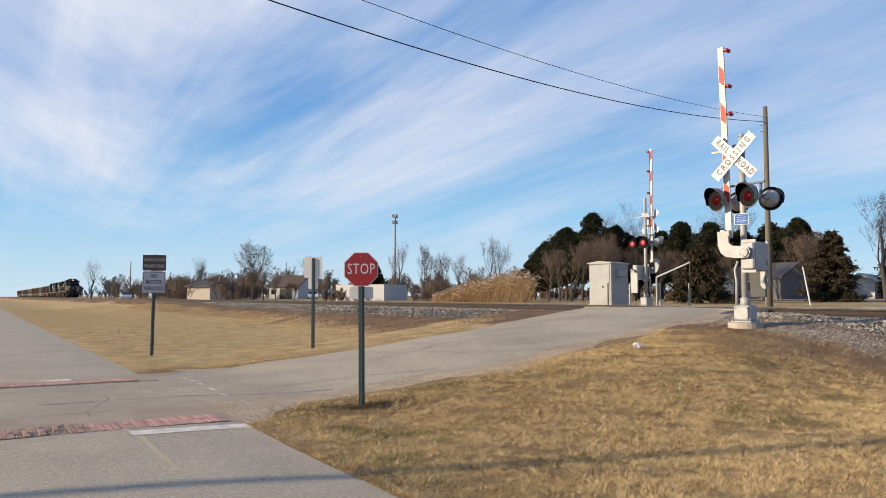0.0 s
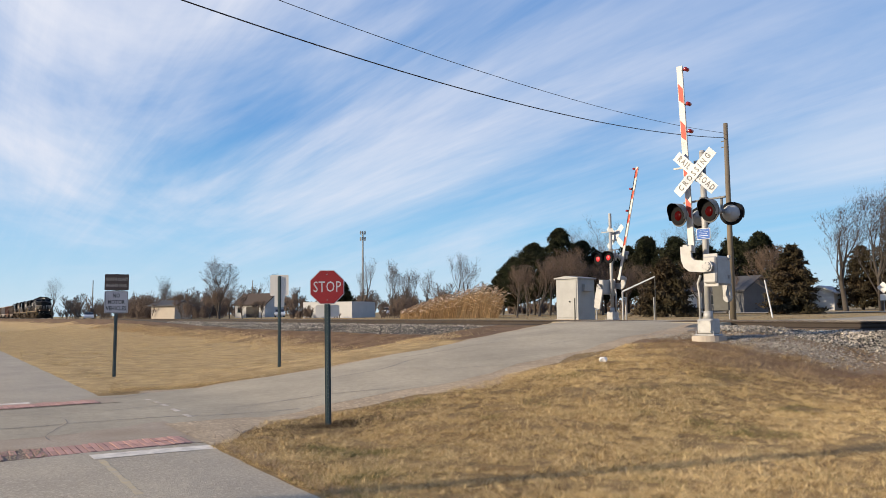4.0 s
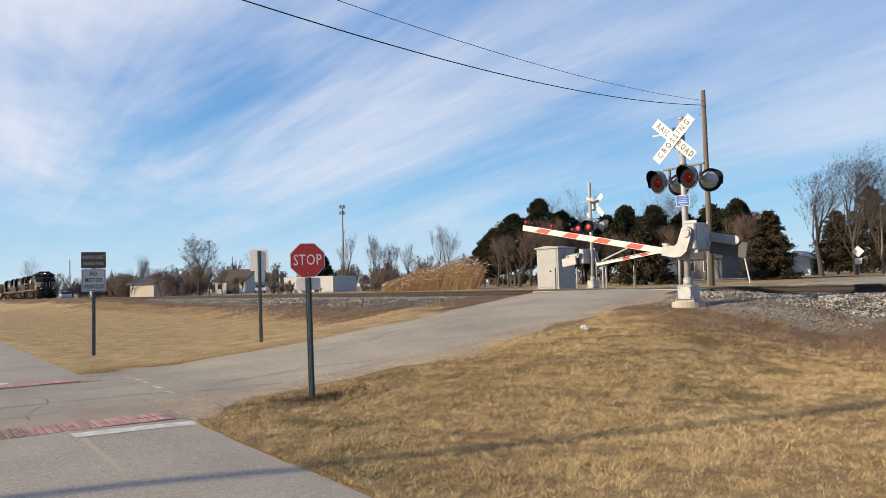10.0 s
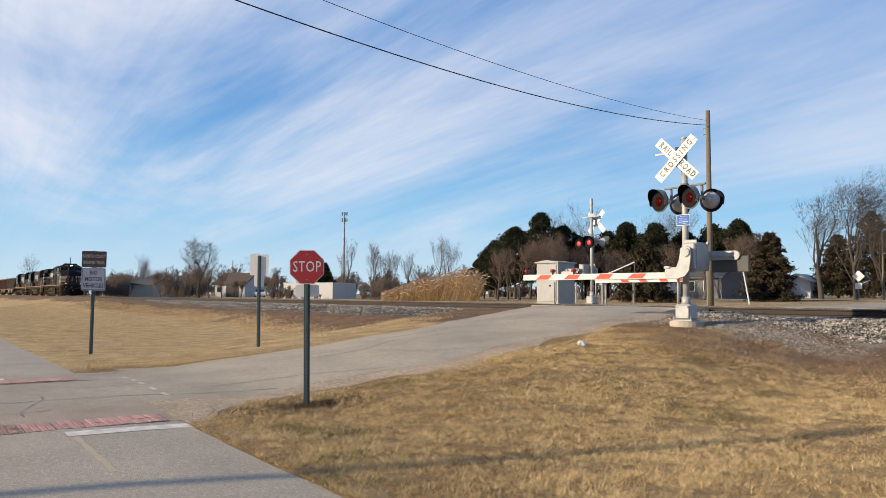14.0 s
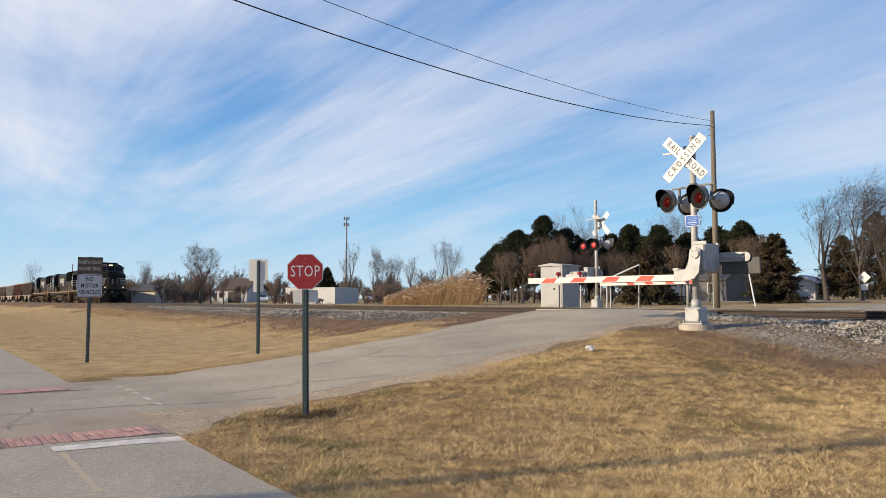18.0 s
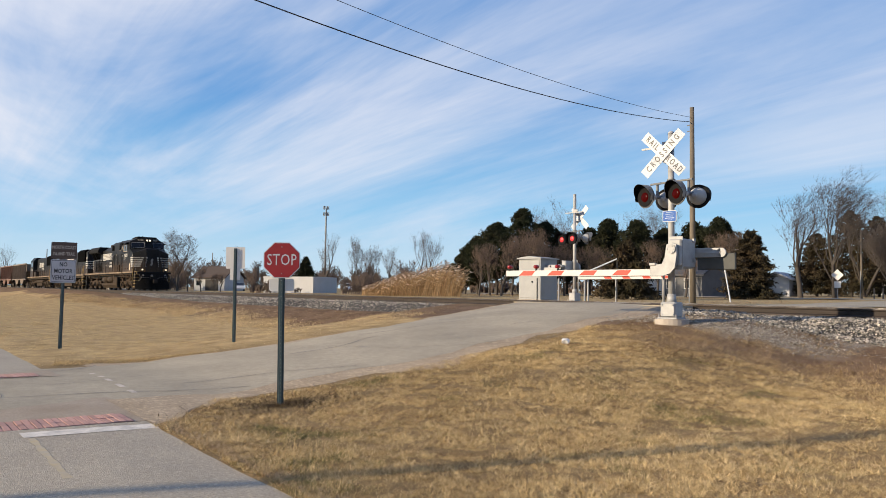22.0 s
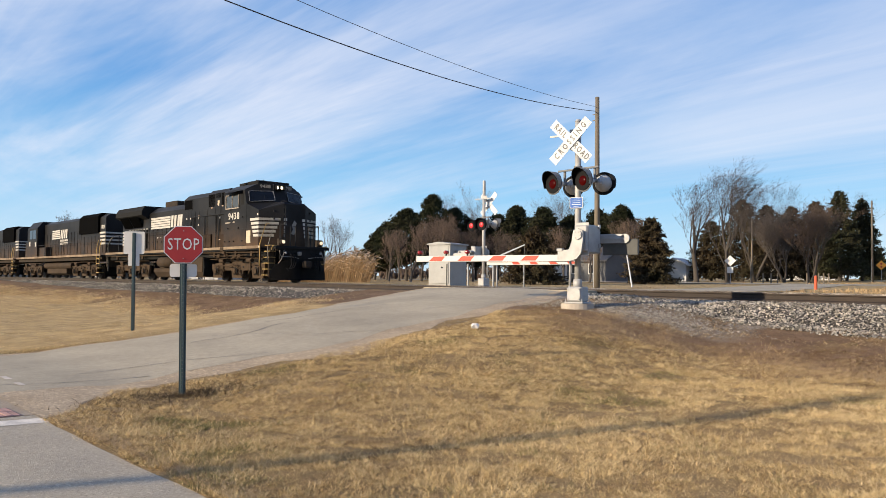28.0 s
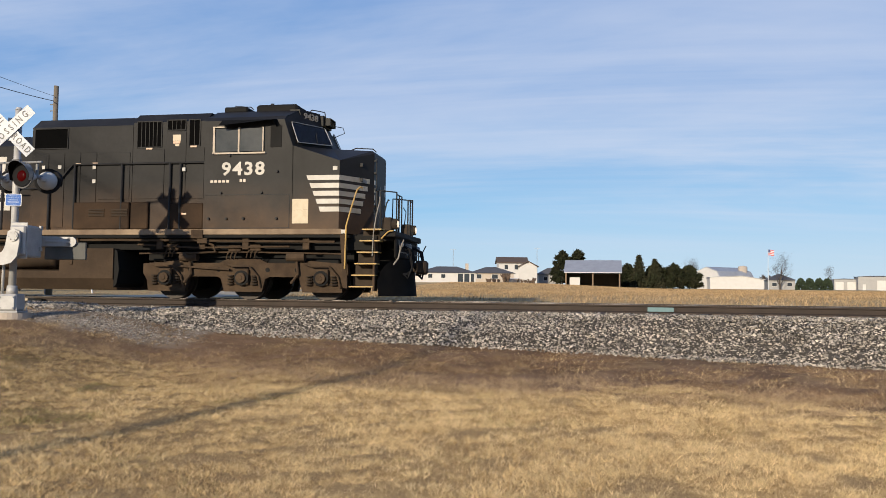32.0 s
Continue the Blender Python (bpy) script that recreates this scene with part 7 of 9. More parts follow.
def grow(rnd, h, spread=0.55, levels=4, lean=(0, 0), start=0.22, kids=(4, 5), twig=0.008, up=0.5, stems=1):
    """Branch skeleton of a leafless tree; returns (thick, thin) segment rows."""
    thick, thin = [], []

    def branch(p, d, length, r, level):
        n = 3 if level < 2 else 2
        nodes = []
        for k in range(n):
            d2 = (d + Vector((rnd.gauss(0, 0.13), rnd.gauss(0, 0.13), rnd.gauss(0, 0.08) + (0.14 if level else 0))) + Vector((lean[0], lean[1], 0)) * 0.06 * level).normalized()
            q = p + d2 * (length / n)
            r2 = r * (0.86 if level == 0 else 0.78)
            (thick if level < 2 else thin).append((*p, *q, r, r2))
            nodes.append((q, d2, r2))
            p, d, r = q, d2, r2
        if level >= levels:
            return
        m = rnd.randint(*kids)
        for k in range(m):
            if level == 0:
                t = start + (1 - start) * (k + rnd.random() * 0.6) / m
            else:
                t = 0.25 + 0.75 * (k + rnd.random()) / m
            i = min(n - 1, int(t * n))
            q, d2, r2 = nodes[i]
            side = Vector((rnd.gauss(0, 1), rnd.gauss(0, 1), 0)).normalized()
            nd = (d2 * (1 - spread * 0.75) + side * spread + Vector((0, 0, up * (1 - level / (levels + 1))))).normalized()
            branch(q, nd, length * rnd.uniform(0.52, 0.78), max(r2 * rnd.uniform(0.45, 0.68), twig), level + 1)
        branch(p, (d + Vector((rnd.gauss(0, 0.2), rnd.gauss(0, 0.2), 0.1))).normalized(), length * 0.6, max(r * 0.75, twig), level + 1)
    for s in range(stems):
        d = Vector((rnd.gauss(0, 0.18) if stems > 1 else rnd.gauss(0, 0.03), rnd.gauss(0, 0.18) if stems > 1 else rnd.gauss(0, 0.03), 1)).normalized()
        branch(Vector((rnd.gauss(0, 0.15) * (stems > 1), rnd.gauss(0, 0.15) * (stems > 1), -0.2)), d, h * 0.42, h * (0.024 if stems == 1 else 0.014), 0)
    return thick, thin


def fit_height(rows, h):
    top = max(r[5] for r in rows[0] + rows[1])
    k = h / top
    return [[tuple(c * k for c in r[:6]) + r[6:] for r in part_rows] for part_rows in rows]


def bare_tree(p, h, seed, label="leafless grey tree with fine twigs", category="tree", name="bare_tree", twig_mat="twig", group="leafless trees", **kw):
    rows = fit_height(grow(random.Random(seed), h, **kw), h)
    t = thing(name, Matrix.Translation(p), label, category, group)
    tr = new("trunk", segments_mesh("trunk", rows[0], M["bark"], 6))
    tr.parent = t
    cr = new("crown", segments_mesh("crown", rows[1], M[twig_mat], 3))
    cr.parent = t
    cr["label"] = "bare branches and twigs"
    return t


def tufts(rs, centres, normals, size, jitter=0.9, slim=0.22):
    """Little triangles round the centres, pointing outward: sprays of needles."""
    n = len(centres)
    d = normals + rs.normal(0, jitter, (n, 3))
    d /= np.linalg.norm(d, axis=1, keepdims=True) + 1e-9
    a = np.cross(d, rs.normal(0, 1, (n, 3)))
    a /= np.linalg.norm(a, axis=1, keepdims=True) + 1e-9
    s = size * rs.uniform(0.6, 1.4, (n, 1))
    v = np.stack([centres - a * s * slim, centres + a * s * slim, centres + d * s], 1)
    return v


def conifer(p, h, r, seed, material="spruce", name="spruce_tree", label="dense dark green spruce tree", start=0.06, n=5200, power=0.85, size=0.42, group="evergreen trees"):
    """Cone-shaped evergreen: whorls of drooping boughs made of needle sprays."""
    rs = np.random.RandomState(seed)
    t = thing(name, Matrix.Translation(p), label, "tree", group)
    bm = bmesh.new()
    cyl(bm, (0, 0, -0.3), (0, 0, h * 0.95), h * 0.016 + 0.05, 0.02, 8)
    part("trunk", bm, M["bark"], t)
    n = int(n * 2.1)
    size *= 1.0
    boughs = int(90 + h * 9)
    cs, ns = [], []
    for k in range(boughs):
        f = start + (1 - start) * ((k + rs.rand()) / boughs)
        reach = r * (1 - (f - start) / (1 - start)) ** power * rs.uniform(0.62, 1.18) + 0.12
        az = k * 2.399 + rs.normal(0, 0.3)
        m = max(6, int(n / boughs * (0.35 + 1.3 * reach / r)))
        u = rs.rand(m) ** 0.6
        x = np.cos(az) * u * reach
        y = np.sin(az) * u * reach
        z = f * h - u * reach * 0.28 + 0.12 * reach * u ** 3
        w = (0.08 + 0.16 * u) * reach * 0.46
        off = rs.normal(0, 1, (m, 3)) * np.stack([w, w, w * 0.45], 1)
        cs.append(np.stack([x, y, z], 1) + off)
        ns.append(np.stack([np.full(m, np.cos(az)), np.full(m, np.sin(az)), rs.uniform(-0.5, 0.35, m)], 1))
    v = tufts(rs, np.concatenate(cs), np.concatenate(ns), size)
    cr = new("crown", raw_mesh("crown", v, np.arange(v.shape[0] * 3).reshape(-1, 3), M[material]))
    cr.parent = t
    cr["label"] = "needle-covered boughs"
    return t


def pine(p, h, r, seed, material="pine", label="broad irregular dark green pine tree", clumps=52, n=190, start=0.22, size=0.40, name="pine_tree", group="evergreen trees"):
    """Rounded pine: clumps of needles at the ends of uneven limbs."""
    rs = np.random.RandomState(seed)
    t = thing(name, Matrix.Translation(p), label, "tree", group)
    limbs = [(0, 0, -0.3, 0, 0, h * 0.5, 0.05 + h * 0.016, h * 0.011), (0, 0, h * 0.5, rs.normal(0, 0.2), rs.normal(0, 0.2), h * 0.93, h * 0.011, 0.03)]
    cs, ns = [], []
    for k in range(clumps):
        f = start + (1 - start) * (k + rs.rand()) / clumps
        g = (f - start) / (1 - start)
        env = r * (math.sin(math.pi * min(1, 0.28 + 0.72 * g)) ** 0.75)
        az = k * 2.399 + rs.normal(0, 0.5)
        rr = env * rs.uniform(0.35, 1.10)
        c = np.array([math.cos(az) * rr, math.sin(az) * rr, f * h])
        limbs.append((0, 0, f * h - rr * 0.35, *c, 0.06, 0.02))
        cr_ = r * rs.uniform(0.13, 0.27)
        d = rs.normal(0, 1, (n, 3))
        d /= np.linalg.norm(d, axis=1, keepdims=True)
        q = c + d * cr_ * (rs.rand(n, 1) ** 0.4) * np.array([1.0, 1.0, 0.62])
        cs.append(q)
        ns.append(d + np.array([0, 0, 0.5]))
    v = tufts(rs, np.concatenate(cs), np.concatenate(ns), size, 1.1, 0.30)
    tr = new("trunk", segments_mesh("trunk", limbs, M["bark"], 6))
    tr.parent = t
    cr = new("crown", raw_mesh("crown", v, np.arange(v.shape[0] * 3).reshape(-1, 3), M[material]))
    cr.parent = t
    cr["label"] = "clumps of dark needles"
    return t


def spot(az, d):
    p = bearing(az, d)
    p.z = float(land(p.x, p.y))
    return p


# evergreen groves beyond the crossing
for az, d, h, r, sd in ((52.2, 98, 5.2, 1.9, 10), (51.3, 96, 6.9, 2.4, 11), (49.9, 92, 8.2, 2.9, 12), (48.0, 96, 10.3, 2.8, 13), (46.4, 98, 8.8, 3.0, 14), (44.8, 100, 7.4, 2.6, 21), (43.2, 100, 8.2, 2.7, 15), (41.9, 96, 8.9, 2.6, 16), (39.9, 94, 8.5, 2.9, 17),
                        (37.9, 98, 7.9, 2.6, 18), (36.0, 100, 8.7, 3.0, 19), (34.3, 98, 9.0, 2.9, 20)):
    pine(spot(az, d), h, r * 1.06, sd, clumps=150, n=125, size=0.235, start=0.26)
conifer(spot(40.6, 62), 4.5, 2.3, 31, "yew", n=5600, size=0.30, start=0.12, power=0.7)
conifer(spot(32.3, 70), 5.7, 2.3, 32, "yew", label="dense brownish green spruce reaching the ground", n=8000, power=0.62, size=0.27)
bare_tree(spot(32.5, 72), 6.2, 33, label="small brown tree with a crooked pale trunk", twig_mat="twig_red", name="ornamental_tree", stems=2, spread=0.55, kids=(5, 5), start=0.3, up=0.6, levels=4, group="small brown trees", twig=0.011)
for az, d, h, r, sd, mt in ((26.2, 104, 10.2, 3.9, 41, "yew"), (24.6, 108, 9.8, 3.9, 42, "yew"), (20.2, 106, 11.0, 2.7, 44, "spruce"), (18.9, 110, 10.2, 2.4, 45, "spruce"), (28.2, 104, 7.6, 3.0, 46, "yew"), (21.6, 112, 10.4, 3.6, 47, "yew"), (23.1, 112, 9.8, 3.8, 49, "yew")):
    conifer(spot(az, d), h, r, sd, mt, n=7600, power=0.54, size=0.28, start=0.10, label="tall evergreen with a brownish winter tint" if mt == "yew" else "tall dark green spruce")
conifer(spot(18.0, 135), 4.4, 2.0, 48, "spruce")
FAN = dict(spread=0.46, kids=(4, 4), up=0.75, twig=0.013, start=0.2)
# leafless trees, from the western fields round to the east
for az, d, h, sd, kw in ((83.3, 300, 15, 101, {}), (76.6, 165, 8.8, 102, dict(stems=3)), (72.7, 125, 9.8, 205, dict(spread=0.72, kids=(6, 6), up=0.36, twig=0.015, start=0.16)), (69.0, 150, 8.4, 123, FAN), (62.6, 130, 10.2, 104, FAN), (60.4, 125, 9.4, 105, dict(FAN, stems=2)),
                         (59.3, 128, 8.0, 124, dict(FAN, stems=2)), (57.7, 165, 10.0, 106, FAN), (55.4, 160, 13.2, 107, dict(FAN, stems=2)), (54.3, 165, 11.4, 115, FAN), (64.6, 170, 8.2, 125, FAN),
                         (46.4, 112, 14.6, 108, dict(stems=2, spread=0.55, kids=(4, 5), up=0.6, twig=0.012)), (38.6, 116, 14.2, 109, dict(stems=2, spread=0.6, kids=(5, 5))), (29.2, 84, 11.4, 110, dict(stems=1, lean=(0.9, 0), spread=0.62, kids=(5, 6), up=0.45, start=0.3, twig=0.010)),
                         (27.2, 82, 12.6, 111, dict(stems=2, lean=(1.2, 0), spread=0.62, kids=(5, 6), up=0.45, twig=0.010)), (25.4, 100, 12.6, 116, dict(stems=2, lean=(0.6, 0), spread=0.62, up=0.4)), (21.9, 90, 9.2, 112, dict(stems=3, spread=0.66, kids=(5, 5), up=0.5, twig=0.016, twig_mat="twig_red")), (23.6, 94, 9.0, 122, dict(stems=3, spread=0.55, kids=(5, 6), twig=0.014)),
                         (19.8, 125, 13.6, 113, dict(stems=2)), (15.05, 180, 6.8, 114, dict(spread=0.75, kids=(5, 6), stems=7, start=0.04, up=0.45, twig=0.022)), (-13.8, 230, 10.6, 117, dict(spread=0.8, start=0.12, kids=(5, 6))),
                         (-16.9, 300, 9, 118, {}), (-22.3, 290, 12, 119, {}), (-8.4, 260, 10.5, 120, dict(stems=2)), (-2.2, 250, 9, 121, dict(spread=0.7))):
    bare_tree(spot(az, d), h, sd, **kw)
# small brown trees in front of the pines
for az, d, h, sd in ((51.2, 82, 5.6, 131), (49.6, 80, 6.6, 132), (48.0, 84, 7.6, 133), (46.6, 82, 7.4, 134), (45.0, 84, 5.8, 150), (43.4, 84, 6.0, 135), (50.4, 86, 6.0, 152), (48.8, 86, 6.8, 153), (47.2, 80, 6.6, 154), (45.8, 88, 6.6, 155), (44.2, 88, 6.0, 156), (42.4, 88, 5.8, 157), (40.4, 88, 5.6, 158), (38.4, 84, 6.2, 136), (36.6, 80, 5.4, 151), (73.4, 108, 4.6, 137), (72.0, 106, 4.4, 138), (69.8, 104, 2.6, 159), (72.7, 103, 4.2, 160), (71.1, 107, 3.8, 161), (75.2, 108, 3.4, 139), (70.2, 110, 2.6, 140),
                     (11.9, 190, 4.2, 141), (58.7, 108, 3.2, 142)):
    bare_tree(spot(az, d), h, sd, label="small dark brown leafless tree", twig_mat="twig_red", name="ornamental_tree", stems=1, spread=0.6, kids=(4, 5), start=0.26, up=0.55, levels=4, group="small brown trees", twig=0.013)
# dark conifer and junipers by the white shed, and hedges far to the east
conifer(spot(63.9, 145), 6.2, 2.4, 51, "pine", n=3000, start=0.2)
for az, d, h, r, sd in ((0.9, 185, 7.4, 2.6, 61), (-0.2, 184, 7.8, 2.4, 62), (-5.7, 180, 5.2, 2.8, 65), (-6.9, 180, 4.9, 2.8, 66), (-7.9, 182, 4.7, 2.6, 67), (-3.7, 178, 4.8, 2.2, 68)):
    pine(spot(az, d), h, r, sd, clumps=60, n=80, start=0.1, size=0.65)
for az, d, h, r, sd in ((-4.5, 176, 7.2, 2.2, 64), (-5.6, 176, 6.4, 2.0, 69), (-3.6, 182, 4.6, 1.8, 70)):
    conifer(spot(az, d), h, r, sd, "spruce", n=2400, size=0.45, label="pointed dark spruce beside the open barn")
for az in (-15.05, -15.6, -16.15, -16.65):
    rs = np.random.RandomState(int(-az * 20))
    d = rs.normal(0, 1, (1500, 3))
    d /= np.linalg.norm(d, axis=1, keepdims=True)
    d[:, 2] = np.abs(d[:, 2])
    v = tufts(rs, d * np.array([1.05, 1.05, 2.7]) * rs.uniform(0.85, 1.0, (1500, 1)), d, 0.36, 0.6, 0.40)
    t = thing("hedge_bush", Matrix.Translation(spot(az, 205)), "rounded dark green clipped hedge bush", "bush", "hedge bushes")
    ob = new("foliage", raw_mesh("foliage", v, np.arange(4500).reshape(-1, 3), M["hedge"]))
    ob.parent = t


def shrub_forms(seed, levels, kids, count=5):
    """A few branch skeletons of unit height, as arrays of (thick, thin) rows."""
    forms = []
    for k in range(count):
        rows = fit_height(grow(random.Random(seed * 31 + k), 5.0, spread=0.62, levels=levels, kids=kids, start=0.12, up=0.55, stems=1 + k % 3), 5.0)
        forms.append([np.array(r, float).reshape(-1, 8) / 5.0 for r in rows])
    return forms


SHRUBS = {"tree": shrub_forms(7, 3, (3, 3)), "bush": shrub_forms(9, 2, (4, 4))}


def brush(name, az0, az1, d0, d1, h0, h1, count, seed, material, label, lean=0.0, form="tree", thin=0.00034):
    """Belt of bare shrubs or far trees along a strip, one mesh."""
    rs = np.random.RandomState(seed)
    rows = []
    for k in range(count):
        az, d = rs.uniform(az0, az1), rs.uniform(d0, d1)
        p = spot(az, d)
        if -5 < p.y < 27:
            continue
        h = rs.uniform(h0, h1) * (0.72 + 0.28 * math.sin(az * 2.3 + seed))
        wide = rs.uniform(0.8, 1.35)
        a = rs.uniform(0, math.tau)
        c, q = math.cos(a) * wide, math.sin(a) * wide
        for src, r_min in zip(SHRUBS[form][rs.randint(5)], (thin * d * 1.5, thin * d)):
            m = src.copy()
            for o in (0, 3):
                x, y, z = src[:, o], src[:, o + 1], src[:, o + 2]
                m[:, o] = p.x + h * (x * c - y * q + lean * 0.25 * z * z)
                m[:, o + 1] = p.y + h * (x * q + y * c)
                m[:, o + 2] = p.z + h * z
            m[:, 6] = np.maximum(src[:, 6] * h * 0.8, r_min)
            m[:, 7] = np.maximum(src[:, 7] * h * 0.8, r_min * 0.6)
            rows.append(m)
    tagged(new(name, segments_mesh(name, np.concatenate(rows), M[material], 3)), label, "brush", kind="stuff")


brush("far_woods", 73.0, 86.5, 170, 330, 5, 9.5, 80, 1, "twig", "far belt of leafless brown brush and trees")
brush("far_woods", 85.0, 97.0, 160, 420, 7, 13, 50, 2, "twig", "distant dark leafless woods by the trail")
brush("far_woods", 53, 76, 230, 320, 7, 11.5, 120, 3, "twig", "far line of leafless woods")
brush("far_woods", 30, 53, 150, 220, 4, 8, 30, 4, "twig", "leafless woods behind the groves")
brush("far_woods", -40, 14, 420, 600, 5, 9, 40, 6, "twig", "far woods on the eastern horizon")
brush("roadside_brush", 53, 86, 185, 235, 3.8, 6.4, 400, 16, "twig_red", "far hedge of brown winter brush", 0.2, "bush", 0.00036)
brush("roadside_brush", 57.0, 61.2, 82, 98, 1.0, 2.6, 70, 15, "twig_red", "brown brush beside the reeds", 0.3, "bush", 0.0004)
brush("roadside_brush", 66.3, 67.7, 96, 104, 1.1, 1.9, 26, 19, "twig_red", "low round brown bushes beside the shed", 0.2, "bush", 0.0005)
brush("roadside_brush", 63.9, 64.7, 89, 92, 1.2, 1.7, 5, 20, "twig", "small leafless bush before the white shed", 0.1, "bush", 0.0003)
brush("roadside_brush", 62.5, 67.6, 135, 190, 1.4, 3.4, 90, 8, "twig_red", "low brown brush round the houses", 0.2, "bush", 0.0005)
brush("roadside_brush", 31, 53.4, 112, 124, 1.3, 2.3, 170, 21, "twig_red", "low brown brush under the evergreens", 0.2, "bush", 0.0009)
brush("roadside_brush", 2.9, 6.4, 160, 165, 1.2, 2.2, 30, 22, "twig_red", "brown garden shrubs before the far houses", 0.2, "bush", 0.0006)
brush("roadside_brush", 30, 54, 125, 160, 1.8, 3.4, 120, 18, "twig_red", "brown hedge behind the evergreens", 0.2, "bush", 0.0006)
brush("roadside_brush", 72.4, 78, 140, 170, 3.0, 5.4, 230, 17, "twig_red", "dense brown brush between the far houses", 0.2, "bush", 0.00032)
brush("roadside_brush", 77.0, 83, 112, 165, 2.8, 5.2, 260, 7, "twig_red", "dense brown brush beside the track", 0.2, "bush", 0.00032)
brush("roadside_brush", 73.6, 75.1, 108, 125, 2.2, 3.6, 22, 23, "twig_red", "tangled brown brush beside the tan outbuilding", 0.2, "tree", 0.00021)


def reeds():
    rs = np.random.RandomState(9)
    n = 2600
    az = rs.uniform(52.6, 59.8, n)
    d = rs.uniform(70, 80, n)
    x, y = -d * np.sin(np.radians(az)), d * np.cos(np.radians(az))
    z = land(x, y)
    env = np.interp(az, [52.4, 52.9, 54.2, 56, 57.6, 59, 60], [1.3, 2.5, 3.0, 2.3, 1.8, 1.1, 0.6])
    h = env * rs.uniform(0.45, 1.05, n)
    p = np.stack([x, y, z], 1)
    lean = np.stack([rs.normal(0.42, 0.16, n) * h, rs.normal(0, 0.1, n) * h, h], 1)
    w = 0.035
    side = np.stack([np.cos(np.radians(az)), np.sin(np.radians(az)), np.zeros(n)], 1) * w
    v = np.stack([p - side, p + side, p + lean], 1)
    b = p + lean * rs.uniform(0.3, 0.8, (n, 1))
    leaf = np.stack([b - side * 1.2, b + side * 1.2, b + np.stack([rs.normal(0.45, 0.2, n), rs.normal(0, 0.2, n), rs.uniform(-0.25, 0.35, n)], 1)], 1)
    vv = np.concatenate([v, leaf])
    bed = thing("reed_bed", Matrix(), "tall golden-brown dry reed grass swaying in the wind", "reeds")
    ob = new("stalk", raw_mesh("stalk", vv, np.arange(len(vv) * 3).reshape(-1, 3), M["reed"]))
    ob.parent = bed
    tagged(ob, kind="stuff")
    k = 1700
    tip = (p + lean)[:k]
    pl = np.stack([tip - side[:k] * 2.4, tip + side[:k] * 2.4, tip + np.stack([rs.normal(0.5, 0.14, k), rs.normal(0, 0.1, k), rs.uniform(-0.15, 0.28, k)], 1)], 1)
    ob = new("plume", raw_mesh("plume", pl, np.arange(k * 3).reshape(-1, 3), M["reed_plume"]))
    ob.parent = bed
    tagged(ob, "pale feathery plumes", kind="stuff")


reeds()

# ------------------------------------------------------------------ poles, wires, far signs


def utility_pole(p, h, r, label, transformer=False, lean=0.0):
    t = thing("utility_pole", Matrix.Translation(p) @ Matrix.Rotation(radians(lean), 4, "Y"), label, "utility pole", "utility poles")
    bm = bmesh.new()
    cyl(bm, (0, 0, -0.5), (0, 0, h), r, r * 0.68, 14)
    part("pole", bm, M["pole_wood"], t, "weathered brown timber pole", True)
    bm = bmesh.new()
    cyl(bm, (-r * 0.7, -r * 0.8, 0), (-r * 0.6, -r * 0.7, 2.6), 0.03, 0.03, 8)
    part("ground_conduit", bm, M["galv"], t, "grey cable guard")
    bm = bmesh.new()
    for z in (h - 0.85, h - 1.15):
        cyl(bm, (-r - 0.12, 0, z), (-r * 0.5, 0, z), 0.03, 0.02, 8)
    part("insulator", bm, M["silver_dark"], t)
    if transformer:
        bm = bmesh.new()
        cyl(bm, (r + 0.28, 0, h - 2.0), (r + 0.28, 0, h - 1.1), 0.25, 0.25, 14)
        part("transformer", bm, M["silver_dark"], t, "grey can transformer")
    return t


utility_pole((-23.4, 32.05, 1.1), 9.55, 0.152, "tall weathered timber utility pole beyond the track")
utility_pole((-10.55, -13.5, -0.1), 9.9, 0.115, "timber utility pole behind the trail")
utility_pole(spot(18.35, 100), 9.2, 0.12, "distant timber utility pole beside the cross road")
utility_pole(spot(25.6, 84), 6.6, 0.10, "slim timber pole in front of the evergreens")
utility_pole(spot(17.1, 160), 8.5, 0.13, "far timber utility pole")
utility_pole(spot(15.6, 150), 6.8, 0.10, "far slim timber utility pole")
utility_pole(spot(80.9, 200), 9.0, 0.14, "distant utility pole among the brush")
utility_pole(spot(70.4, 190), 8.6, 0.12, "distant utility pole behind a house")


def wire_span(a, b, sag, r):
    a, b = Vector(a), Vector(b)
    bm = bmesh.new()
    pts = []
    for k in range(49):
        t = k / 48
        p = a.lerp(b, t)
        p.z -= sag * 4 * t * (1 - t)
        pts.append(p)
    tube(bm, pts, r, 5)
    solid("overhead_wire", bm, M["wire"], "black overhead cable between utility poles", "wire", "overhead wires")


wire_span((-23.5, 32.0, 9.95), (-10.55, -13.5, 9.10), 1.61, 0.016)
wire_span((-23.5, 32.0, 10.19), (-10.55, -13.5, 9.74), 1.31, 0.009)


